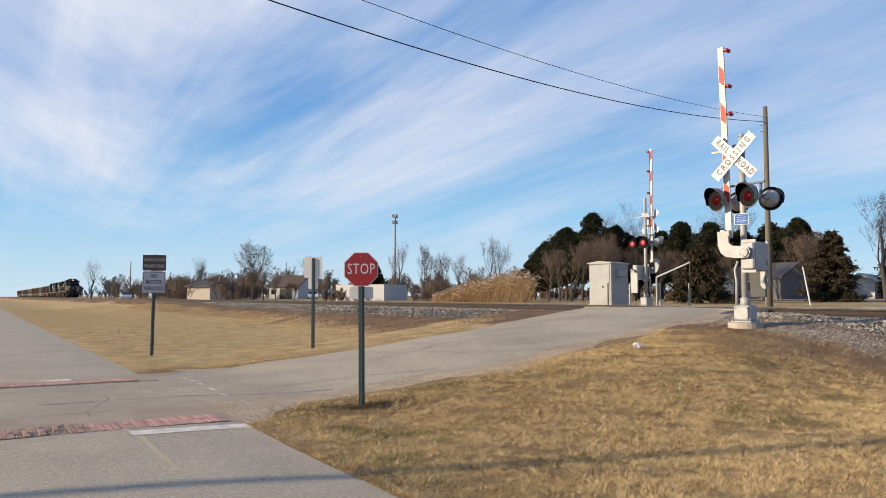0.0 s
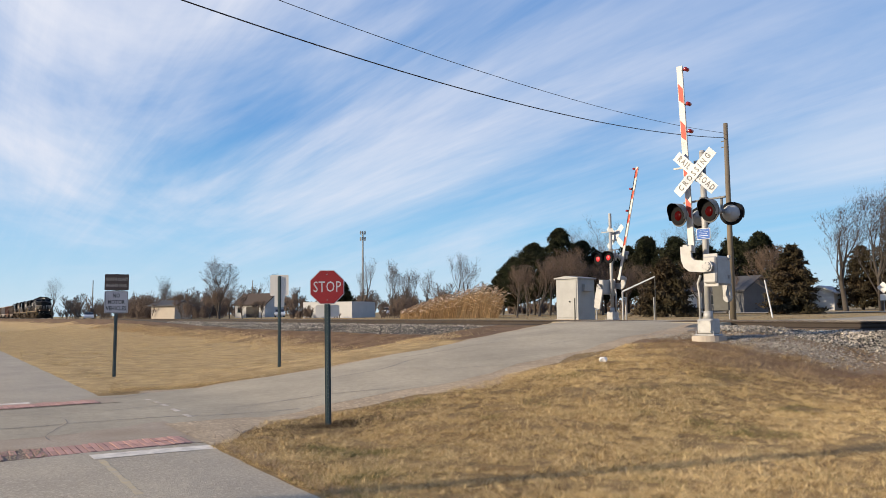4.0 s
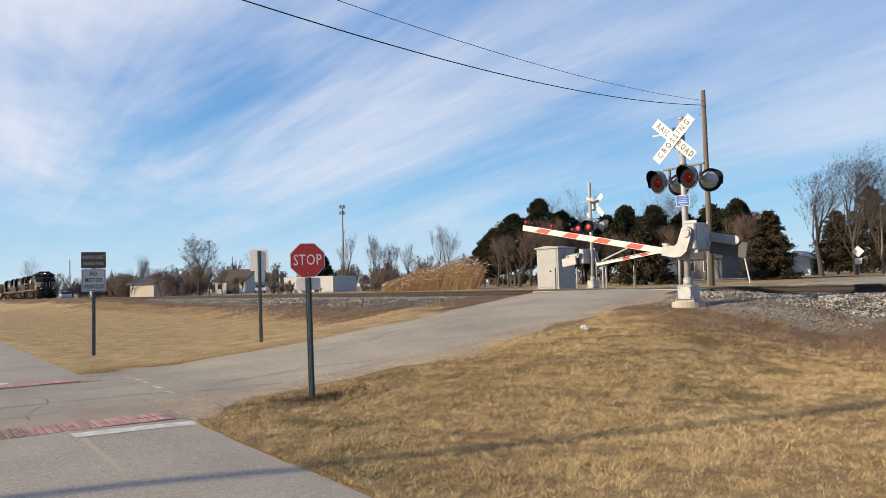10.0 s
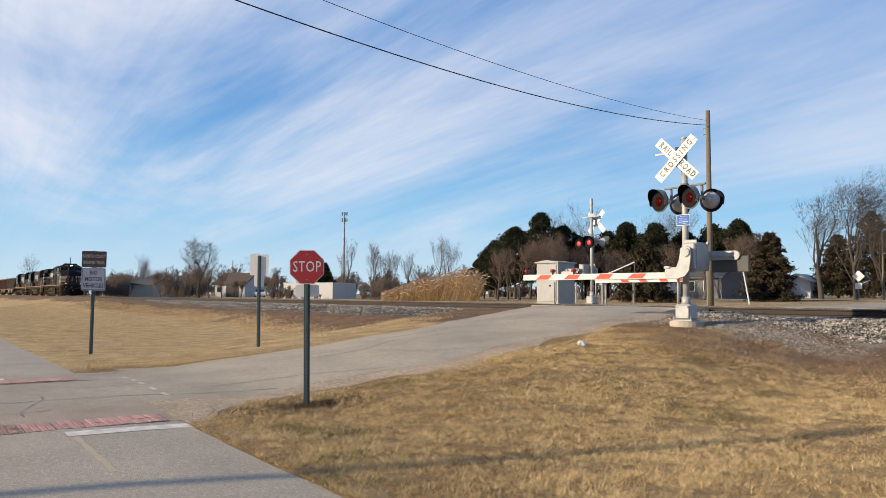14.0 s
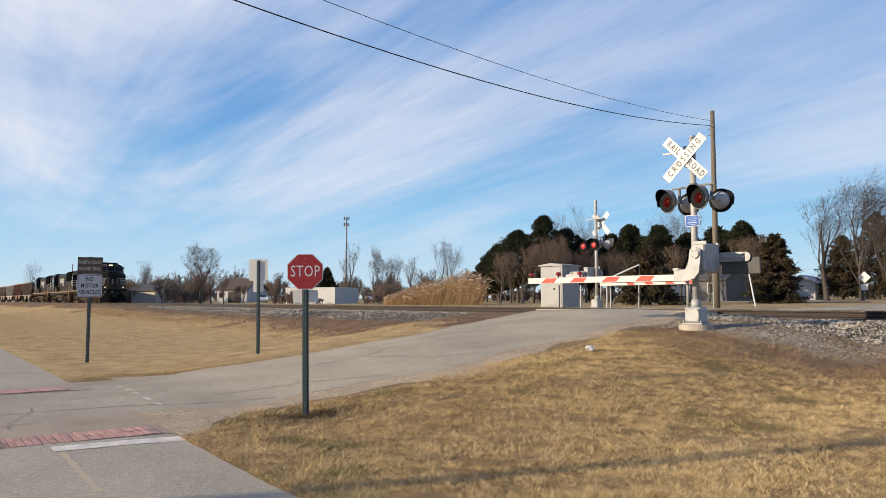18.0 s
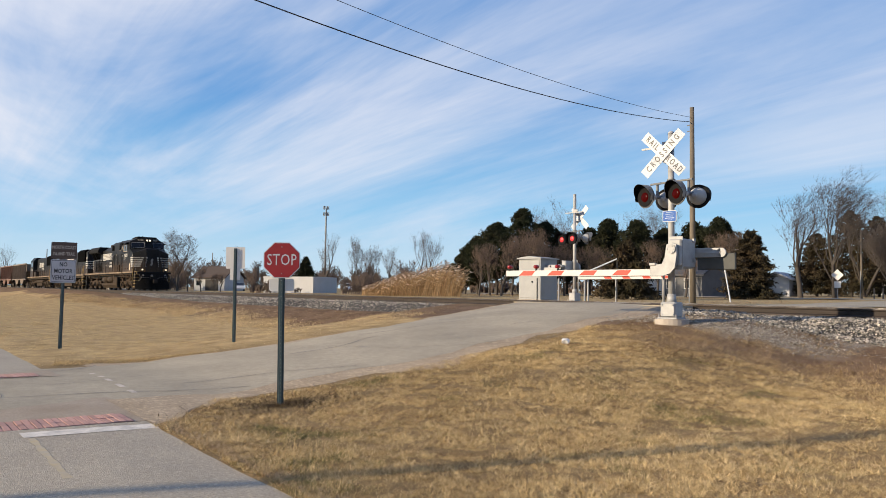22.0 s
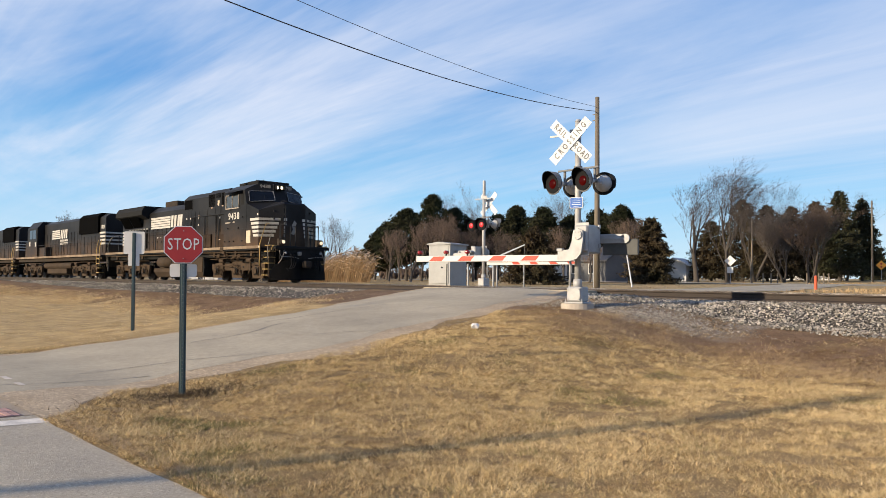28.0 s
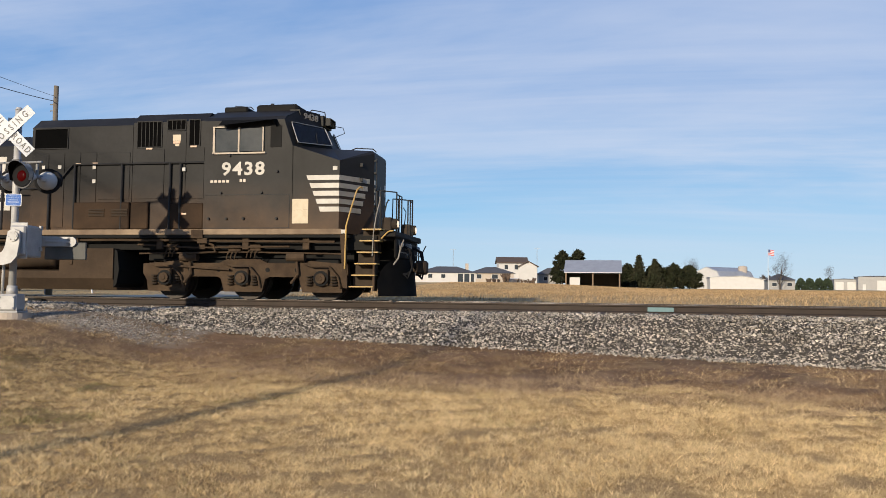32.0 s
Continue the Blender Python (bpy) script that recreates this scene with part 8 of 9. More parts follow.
def cell_tower():
    p = spot(62.5, 560)
    t = thing("cell_tower", Matrix.Translation(p), "tall thin grey cell tower on the horizon", "tower")
    bm = bmesh.new()
    cyl(bm, (0, 0, -1), (0, 0, 57), 0.75, 0.5, 8)
    part("mast", bm, M["silver_dark"], t)
    for z in (57.5, 53.0):
        bm = bmesh.new()
        for k in range(9):
            a = k * math.tau / 9
            c = Vector((1.9 * math.cos(a), 1.9 * math.sin(a), z))
            box(bm, c.x - 0.2, c.x + 0.2, c.y - 0.2, c.y + 0.2, z - 1.2, z + 1.2)
            cyl(bm, (0, 0, z), c, 0.1, 0.1, 4)
        part("antenna_array", bm, M["silver_dark"], t)


cell_tower()


def diamond_sign(p, face, material, size, h, label, extra=True, post="galv"):
    t = thing("warning_sign", Matrix.Translation(p) @ Matrix.Rotation(radians(face), 4, "Z"), label, "sign", "far signs")
    bm = bmesh.new()
    cyl(bm, (0, 0, -0.2), (0, 0, h + size * 0.6), 0.03, 0.03, 6)
    part("post", bm, M[post], t)
    bm = bmesh.new()
    k = size * 0.7071
    prism(bm, [(0, h - k), (k, h), (0, h + k), (-k, h)], -0.045, -0.04)
    part("sign_plate", bm, M[material], t)
    if extra:
        bm = bmesh.new()
        box(bm, -size * 0.38, size * 0.38, -0.045, -0.04, h - k - size * 0.85, h - k - 0.06)
        part("lower_plate", bm, M[material], t)
    else:
        bm = bmesh.new()
        for z in (h + 0.15, h - 0.18):
            cyl(bm, (0, -0.046, z), (0, -0.052, z), 0.11, 0.11, 12)
        part("symbol", bm, M["ink"] if material == "white_sign" else M["red_refl"], t)
    return t


diamond_sign(spot(27.0, 75), 15, "sign_back", 0.70, 2.1, "bare metal back of a diamond road sign with lower plate")
diamond_sign(spot(17.85, 98), 17, "orange_sign", 0.75, 1.9, "orange diamond warning sign beside the cross road", extra=False)


def marker_post(p):
    t = thing("marker_post", Matrix.Translation(p), "orange flexible marker post with a white base", "marker post")
    bm = bmesh.new()
    cyl(bm, (0, 0, 0.14), (0, 0, 0.82), 0.075, 0.07, 14)
    dome(bm, (0, 0, 0.82), (0, 0, 1), 0.075, 0.04)
    part("sleeve", bm, M["orange_post"], t, "orange plastic sleeve")
    bm = bmesh.new()
    cyl(bm, (0, 0, -0.1), (0, 0, 0.14), 0.07, 0.07, 14)
    part("base", bm, M["white_sign"], t)


marker_post((-15.75, 39.4, float(land(-15.75, 39.4)) - 0.17))

# signal house and posts
def signal_house():
    m = Matrix.Translation((-26.24, 23.36, 1.12)) @ Matrix.Rotation(radians(12), 4, "Z")
    t = thing("signal_cabinet", m, "grey metal railway signal cabinet", "cabinet")
    bm = bmesh.new()
    box(bm, 0.0, 1.17, 0.0, 1.30, 0.08, 1.86, 0.01)
    part("body", bm, M["cabinet"], t, "grey painted steel housing")
    bm = bmesh.new()
    prism(bm, [(-0.06, 1.86), (1.23, 1.86), (1.23, 1.91), (0.58, 1.99), (-0.06, 1.91)], -0.08, 1.38)
    part("roof", bm, M["cabinet"], t, "shallow peaked roof")
    bm = bmesh.new()
    box(bm, 0.07, 1.10, -0.025, 0.0, 0.14, 1.80, 0.01)
    d = part("door", bm, M["cabinet"], t, "hinged steel door")
    bm = bmesh.new()
    cyl(bm, (0.75, -0.025, 0.85), (0.75, -0.06, 0.85), 0.04, 0.04, 10)
    part("handle", bm, M["black"], d)
    bm = bmesh.new()
    box(bm, 1.17, 1.32, 0.35, 0.95, 1.30, 1.62, 0.01)
    part("vent_hood", bm, M["cabinet"], t)
    bm = bmesh.new()
    box(bm, -0.05, 1.22, -0.05, 1.35, -0.2, 0.08, 0.01)
    part("plinth", bm, M["concrete"], t)


signal_house()
for az, d, r, mt, lb in ((47.0, 32.4, 0.028, "cast_iron", "thin dark steel post before the signal cabinet"), (45.45, 32.8, 0.034, "galv", "grey steel guard post by the signal cabinet"), (43.35, 32.8, 0.038, "galv", "grey steel guard post by the signal cabinet"), (41.4, 33.4, 0.024, "galv", "thin grey steel post by the far gate")):
    p = bearing(az, d)
    bm = bmesh.new()
    cyl(bm, (p.x, p.y, 0.9), (p.x, p.y, 2.08), r, r, 10)
    dome(bm, (p.x, p.y, 2.08), (0, 0, 1), r, r * 0.5, 10, 3)
    solid("guard_post", bm, M[mt], lb, "post", "guard posts")
# posts by the cross road
for k, az in enumerate((22.2, 21.5, 21.2, 20.9, 24.9, 24.4, 24.0)):
    p = spot(az, 80)
    bm = bmesh.new()
    cyl(bm, (p.x, p.y, p.z - 0.2), (p.x, p.y, p.z + 1.0), 0.07, 0.07, 8)
    solid("fence_post", bm, M["pole_wood"], "short weathered timber fence post", "fence post", "fence posts")

# ------------------------------------------------------------------ buildings


def house(p, rot, w, d, h, roof_h, wall, roof, label, hip=False, windows=(), doors=(), name="house", eave=0.4, chimney=False, base=-0.5):
    """Walls, roof, windows; front along local -y, width along x."""
    t = thing(name, Matrix.Translation(p) @ Matrix.Rotation(radians(rot), 4, "Z"), label, name.replace("_", " "), "far buildings")
    bm = bmesh.new()
    box(bm, -w / 2, w / 2, -d / 2, d / 2, base, h)
    part("wall", bm, M[wall], t)
    bm = bmesh.new()
    W, D = w / 2 + eave, d / 2 + eave
    if hip:
        lo = [bm.verts.new(c) for c in ((-W, -D, h), (W, -D, h), (W, D, h), (-W, D, h))]
        r = max(W - D, 0.3)
        a, b = bm.verts.new((-r, 0, h + roof_h)), bm.verts.new((r, 0, h + roof_h))
        bm.faces.new((lo[0], lo[1], b, a))
        bm.faces.new((lo[2], lo[3], a, b))
        bm.faces.new((lo[1], lo[2], b))
        bm.faces.new((lo[3], lo[0], a))
        bm.faces.new(lo[::-1])
    else:
        prism(bm, [(-D, h - 0.1), (-D, h + 0.08), (0, h + roof_h), (D, h + 0.08), (D, h - 0.1), (0, h + roof_h - 0.2)], -W, W, "x")
    rf = part("roof", bm, M[roof], t)
    if not hip:
        bm = bmesh.new()
        for s in (-1, 1):
            v = [bm.verts.new((s * w / 2, y, z)) for y, z in ((-d / 2, h), (d / 2, h), (0, h + roof_h - 0.22))]
            bm.faces.new(v)
        part("gable", bm, M[wall], t)
    if chimney:
        bm = bmesh.new()
        box(bm, w * 0.33, w * 0.33 + 0.7, -0.3, 0.4, h, h + roof_h + 0.7)
        part("chimney", bm, M["siding_cream"], rf)
    for x, z, ww, hh in windows:
        bm = bmesh.new()
        box(bm, x - ww / 2, x + ww / 2, -d / 2 - 0.03, -d / 2 - 0.01, z, z + hh)
        wn = part("window", bm, M["window_dark"], t)
        bm = bmesh.new()
        for a in ((x - ww / 2 - 0.08, x - ww / 2, z, z + hh), (x + ww / 2, x + ww / 2 + 0.08, z, z + hh), (x - ww / 2 - 0.08, x + ww / 2 + 0.08, z - 0.08, z), (x - ww / 2 - 0.08, x + ww / 2 + 0.08, z + hh, z + hh + 0.08)):
            box(bm, a[0], a[1], -d / 2 - 0.05, -d / 2 - 0.0, a[2], a[3])
        part("frame", bm, M["siding_white"], wn)
    for x, ww, hh, mt in doors:
        bm = bmesh.new()
        box(bm, x - ww / 2, x + ww / 2, -d / 2 - 0.04, -d / 2 - 0.01, 0, hh)
        part("door", bm, M[mt], t)
    return t


# east: ranch house, hipped house, two-storey house, barn shed, white barn, garages
# The three tall dark panes at right are the porch's shade drawn as windows.
house(spot(9.35, 172), 10, 12.4, 8, 2.15, 1.45, "siding_white", "roof_dark", "white ranch house with a dark shingle roof", True, ((-3.6, 1.0, 0.9, 0.8), (-0.8, 1.0, 0.9, 0.8), (2.9, 0.2, 1.1, 1.75), (4.3, 0.2, 1.1, 1.75), (5.5, 0.2, 0.7, 1.75)), chimney=True)
house(spot(11.9, 176), 10, 3.4, 5, 2.0, 0.9, "siding_white", "roof_dark", "small white outbuilding with a dark roof", True, name="outbuilding")
house(spot(6.1, 172), 10, 9.4, 7, 2.1, 1.4, "siding_cream", "roof_dark", "cream ranch house with a hipped dark roof", True, ((-2.8, 0.9, 1.0, 0.9), (0.6, 0.9, 1.3, 0.9)), ((2.6, 0.9, 1.9, "wood_dark"),))
house(spot(4.6, 190), 10, 6.8, 7, 4.9, 1.5, "siding_white", "roof_brown", "white two-storey house with brown roof", False, ((-1.6, 3.3, 0.8, 1.1), (0.8, 3.3, 0.8, 1.1)))
house(spot(3.5, 190), 100, 7.0, 4.2, 4.0, 1.4, "siding_white", "roof_brown", "white gabled wing of a two-storey house", False)
house(spot(1.9, 198), 10, 5.6, 6, 2.4, 1.7, "siding_grey", "roof_dark", "grey low house with a dark roof", True, ((-1.2, 0.9, 0.9, 0.9), (1.2, 0.9, 0.9, 0.9)))
house(spot(4.6, 166), 10, 5.0, 2, 0.85, 0.15, "siding_cream", "siding_white", "low white garden wall and shed", True, name="outbuilding", eave=0.05)
for az, d, h in ((8.9, 200, 9.0), (2.75, 205, 9.5)):
    t = thing("antenna_mast", Matrix.Translation(spot(az, d)), "thin lattice antenna mast behind the houses", "antenna mast", "antenna masts")
    bm = bmesh.new()
    for k in range(3):
        cyl(bm, (0.14 * math.cos(k * 2.094), 0.14 * math.sin(k * 2.094), -0.2), (0.06 * math.cos(k * 2.094), 0.06 * math.sin(k * 2.094), h), 0.025, 0.02, 5)
    for k in range(int(h * 2)):
        a = k * 2.094
        cyl(bm, (0.13 * math.cos(a), 0.13 * math.sin(a), k * 0.5), (0.12 * math.cos(a + 2.094), 0.12 * math.sin(a + 2.094), k * 0.5 + 0.5), 0.014, 0.014, 4)
    part("mast", bm, M["galv"], t)
    bm = bmesh.new()
    box(bm, -0.7, 0.7, -0.03, 0.03, h - 0.3, h - 0.24)
    for x in (-0.6, -0.2, 0.2, 0.6):
        box(bm, x - 0.02, x + 0.02, -0.4, 0.4, h - 0.29, h - 0.25)
    part("aerial", bm, M["galv"], t)


def open_shed():
    t = thing("barn", Matrix.Translation(spot(-1.3, 160)) @ Matrix.Rotation(radians(-2), 4, "Z"), "open-fronted dark barn with a grey metal roof", "barn", "far buildings")
    bm = bmesh.new()
    prism(bm, [(-5.2, 2.55), (-5.2, 2.7), (1.2, 5.3), (4.6, 2.7), (4.6, 2.55), (1.2, 5.1)], -5.6, 5.6, "x")
    part("roof", bm, M["roof_metal"], t, "grey corrugated metal roof")
    bm = bmesh.new()
    box(bm, -5.3, 5.3, 4.2, 4.4, -0.3, 2.6)
    for x in (-5.3, 5.2):
        prism(bm, [(-3.6, -0.3), (4.4, -0.3), (4.4, 2.55), (1.2, 5.05), (-3.6, 3.1)], x, x + 0.15, "x")
    part("wall", bm, M["wood_dark"], t, "dark weathered board walls")
    for x in (-5.2, 0.0, 5.1):
        bm = bmesh.new()
        box(bm, x - 0.12, x + 0.12, -4.95, -4.7, -0.3, 2.6)
        part("post", bm, M["deck_wood"], t)
    bm = bmesh.new()
    box(bm, -4.5, -2.5, -4.3, -3.6, -0.3, 1.7)
    part("store_box", bm, M["siding_white"], t, "white storage box")


open_shed()


def white_barn():
    t = thing("barn", Matrix.Translation(spot(-10.1, 232)), "white gambrel barn with a grey roof and lean-to", "barn", "far buildings")
    bm = bmesh.new()
    prism(bm, [(-5, -0.5), (-5, 2.6), (-3.6, 4.8), (0, 6.0), (3.6, 4.8), (5, 2.6), (5, -0.5)], 0, 14, "y")
    bm.transform(Matrix.Translation((-1.5, 1.5, 0)) @ Matrix.Rotation(radians(-50), 4, "Z") @ Matrix.Translation((0, -4, 0)))
    part("wall", bm, M["siding_white"], t)
    bm = bmesh.new()
    prism(bm, [(-5.3, 2.5), (-3.75, 4.95), (0, 6.2), (3.75, 4.95), (5.3, 2.5), (3.55, 4.7), (0, 5.95), (-3.55, 4.7)], 0.25, 14.3, "y")
    bm.transform(Matrix.Translation((-1.5, 1.5, 0)) @ Matrix.Rotation(radians(-50), 4, "Z") @ Matrix.Translation((0, -4, 0)))
    part("roof", bm, M["roof_metal"], t)
    bm = bmesh.new()
    prism(bm, [(-4.4, -0.5), (-4.4, 3.1), (4.0, 3.5), (9.6, 2.5), (9.6, -0.5)], -7.0, -2.0, "y")
    part("lean_to", bm, M["siding_white"], t, "long low white lean-to")
    bm = bmesh.new()
    prism(bm, [(-4.7, 3.12), (4.0, 3.52), (9.9, 2.5), (9.9, 2.65), (4.0, 3.67), (-4.7, 3.27)], -7.2, -1.9, "y")
    part("lean_to_roof", bm, M["roof_metal"], t, "low grey lean-to roof")
    bm = bmesh.new()
    cyl(bm, (6.4, 4.5, -0.5), (6.4, 4.5, 6.3), 1.25, 1.25, 20)
    dome(bm, (6.4, 4.5, 6.3), (0, 0, 1), 1.25, 0.4, 20, 4)
    part("silo", bm, M["siding_cream"], t, "short pale silo", True)


white_barn()
house(spot(-13.7, 240), 0, 7, 7, 2.6, 1.8, "siding_grey", "roof_dark", "grey low house with a dark roof", True, ((-2, 0.9, 1.2, 1.0), (2, 0.9, 1.2, 1.0)))
house(spot(-17.62, 300), -10, 7.1, 8, 3.7, 0.35, "siding_grey", "roof_dark", "grey garage with two white doors", True, name="garage", doors=((-1.9, 2.5, 2.8, "siding_white"), (1.7, 2.5, 2.8, "siding_white")), eave=0.15)
house(spot(-19.6, 298), -10, 13.5, 9, 4.6, 0.35, "siding_grey", "roof_dark", "taller grey garage with white doors", True, name="garage", doors=((-5.0, 0.9, 2.0, "siding_white"), (0.6, 3.6, 3.3, "siding_white")), eave=0.15)


def flagpole():
    p = spot(-13.05, 195)
    t = thing("flagpole", Matrix.Translation(p), "white flagpole flying a small striped flag", "flagpole")
    bm = bmesh.new()
    cyl(bm, (0, 0, -0.2), (0, 0, 9.4), 0.07, 0.05, 8)
    part("pole", bm, M["white_sign"], t)
    for nm, mt, rows in (("flag_stripe", "flag_red", range(0, 7, 2)), ("flag_stripe", "white_sign", range(1, 7, 2))):
        bm = bmesh.new()
        for k in rows:
            z = 9.3 - k * 0.19
            prism(bm, [(0.05, z), (0.5, z - 0.02), (0.95, z - 0.16), (1.35, z - 0.20), (1.35, z - 0.39), (0.95, z - 0.35), (0.5, z - 0.21), (0.05, z - 0.19)], -0.02, 0.02)
        part(nm, bm, M[mt], t)
    bm = bmesh.new()
    prism(bm, [(0.05, 9.30), (0.5, 9.28), (0.5, 8.60), (0.05, 8.62)], -0.05, 0.05)
    part("flag_canton", bm, M["flag_blue"], t)


flagpole()
# west: houses and the white shed beyond the track
# The wide dark door panel is the dark of the porch drawn as colour.
house(spot(69.9, 150), 34, 6.6, 6.0, 2.3, 2.2, "siding_white", "roof_brown", "white house with a brown shingle roof and porch", False, ((-2.3, 0.9, 0.9, 0.9),), ((0.6, 2.8, 2.0, "wood_dark"),))
house(spot(75.9, 132), 36, 4.6, 4, 2.1, 0.9, "siding_cream", "roof_dark", "low tan outbuilding with a dark roof", False, name="outbuilding")
house(spot(64.2, 104), 36, 7.1, 6.8, 2.0, 0.12, "siding_white", "siding_white", "low white metal shed beyond the track", False, name="shed", eave=0.02)
# This house's walls carry their shade in the siding colour.
house(spot(36.6, 92), 4, 8.0, 6, 2.3, 1.7, "siding_shaded", "roof_dark", "pale house painted in its shaded grey, with a dark roof among evergreens", False, ((-2.4, 0.9, 1, 1), (0.2, 0.9, 1, 1), (2.4, 0.9, 1, 1)))
house(spot(30.35, 104), -74, 5.0, 3.0, 2.0, 0.95, "siding_white", "siding_white", "small white metal garage with a gable roof", False, name="garage", doors=((1.2, 2.2, 2.1, "siding_white"),))
house(spot(39.6, 92), 40, 5, 4, 2.4, 0.8, "siding_white", "roof_dark", "white garage behind the evergreens", False, name="garage")
house(spot(22.6, 150), 20, 14, 6, 2.6, 1.2, "siding_white", "roof_dark", "white house behind the trees", True)
house(spot(16.2, 250), 14, 8, 6, 2.6, 1.2, "siding_white", "roof_dark", "far white house beside the road", True)


def car(p, rot, label):
    t = thing("parked_car", Matrix.Translation(p) @ Matrix.Rotation(radians(rot), 4, "Z"), label, "car", "parked cars")
    bm = bmesh.new()
    prism(bm, [(-2.2, 0.3), (-2.25, 0.75), (-1.9, 0.95), (1.0, 0.95), (2.1, 0.8), (2.25, 0.5), (2.2, 0.3)], -0.85, 0.85)
    b = part("body", bm, M["car_white"], t)
    bm = bmesh.new()
    prism(bm, [(-1.7, 0.95), (-1.1, 1.42), (0.3, 1.42), (1.0, 0.95)], -0.74, 0.74)
    part("cabin", bm, M["window_dark"], t)
    bm = bmesh.new()
    box(bm, -1.05, 0.25, -0.75, 0.75, 1.40, 1.45)
    part("roof", bm, M["car_white"], t)
    for x in (-1.35, 1.4):
        for s in (-1, 1):
            bm = bmesh.new()
            cyl(bm, (x, s * 0.68, 0.32), (x, s * 0.87, 0.32), 0.32, 0.32, 16)
            part("wheel", bm, M["tyre"], t)


car(spot(68.5, 142), -20, "white parked saloon car beside the house")
car(spot(74.9, 135), -15, "white parked car on the far lawn")
car(spot(60.6, 150), -20, "white parked car beyond the shed")
car(spot(81.1, 165), -10, "white parked car among the brush")


def sloping_pipe():
    """White pipe that slopes up from a short post to a thin tall one."""
    a, b = spot(43.6, 40), spot(41.3, 40)
    t = thing("sloping_pipe", Matrix.Translation(a), "white sloping pipe propped between two grey posts", "pipe")
    d = b - a
    bm = bmesh.new()
    cyl(bm, (0, 0, 1.50), (d.x, d.y, d.z + 2.22), 0.045, 0.035, 10)
    part("pipe", bm, M["white_sign"], t, "white pipe")
    bm = bmesh.new()
    cyl(bm, (0.02, 0, -0.2), (0.02, 0, 1.50), 0.05, 0.05, 10)
    part("post", bm, M["galv"], t)
    bm = bmesh.new()
    cyl(bm, (d.x, d.y, d.z - 0.2), (d.x, d.y, d.z + 2.2), 0.018, 0.018, 8)
    part("post", bm, M["cast_iron"], t)


sloping_pipe()
bm = bmesh.new()
p = spot(33.6, 52)
cyl(bm, (p.x, p.y, p.z - 0.2), (p.x - 0.42, p.y - 0.1, p.z + 2.35), 0.05, 0.04, 10)
solid("leaning_marker", bm, M["white_sign"], "thin white marker pole leaning over the lawn", "marker pole")
# ------------------------------------------------------------------ grass, stones, pavers


def off_ways(x, y):
    """True where grass can grow: clear of road, trail and ballast."""
    ok = (np.abs(x - road_x(y)) > 2.80 + 0.15 * np.sin(y * 1.3) * (x > road_x(y)) + 0.36 * (x > road_x(y)) * (y < 16)) & (y > 2.60 + 0.05 * np.sin(x * 6.0))
    ok &= ~((y > 14.4 - np.clip((x + 12) * 0.0, 0, 1)) & (y < 22.6))
    ok &= ~((x < -8.9) & (x > -11.2) & (y < 2.7 + (-8.9 - x) * 0.75))
    return ok


def blades(name, x, y, h, w, material, label, seed, lean=0.7, z_off=-0.01):
    rs = np.random.RandomState(seed)
    n = len(x)
    z = land(x, y) + z_off
    p = np.stack([x, y, z], 1)
    a = rs.uniform(0, math.tau, n)
    side = np.stack([np.cos(a), np.sin(a), np.zeros(n)], 1) * (w * rs.uniform(0.6, 1.4, n))[:, None]
    hh = h * rs.uniform(0.45, 1.3, n)
    tip = np.stack([rs.normal(0.10, lean, n) * hh, rs.normal(0, lean, n) * hh, hh * rs.uniform(0.5, 1.0, n)], 1)
    v = np.stack([p - side, p + side, p + tip], 1)
    return tagged(new(name, raw_mesh(name, v, np.arange(n * 3).reshape(-1, 3), M[material])), label, "grass", kind="stuff")


def patchy(x, y, seed):
    """Slow pseudo-noise between 0 and 1."""
    s = seed * 1.37
    return 0.5 + 0.25 * (np.sin(x * 0.9 + s) * np.cos(y * 1.1 - s) + np.sin(x * 0.37 - y * 0.53 + s * 2)) + 0.12 * np.sin(x * 2.3 + y * 1.9 + s)


def cells(x, y, size, seed):
    """Random value for each little patch of ground, softened."""
    tab = np.random.RandomState(seed).rand(256, 256)
    u, v = x / size + 100.0, y / size + 100.0
    i, j = np.floor(u).astype(int), np.floor(v).astype(int)
    f, g = u - i, v - j
    f, g = f * f * (3 - 2 * f), g * g * (3 - 2 * g)
    t = lambda a, b: tab[a % 256, b % 256]
    return (t(i, j) * (1 - f) + t(i + 1, j) * f) * (1 - g) + (t(i, j + 1) * (1 - f) + t(i + 1, j + 1) * f) * g


def polar_points(n, az0, az1, d0, d1, rs, power=0.5):
    """Points spread over a sector, denser close by for a low power."""
    az = np.radians(rs.uniform(az0, az1, n))
    d = d0 + (d1 - d0) * rs.rand(n) ** (1 / (2 * power) if power != 0.5 else 1.0)
    return -d * np.sin(az), d * np.cos(az)


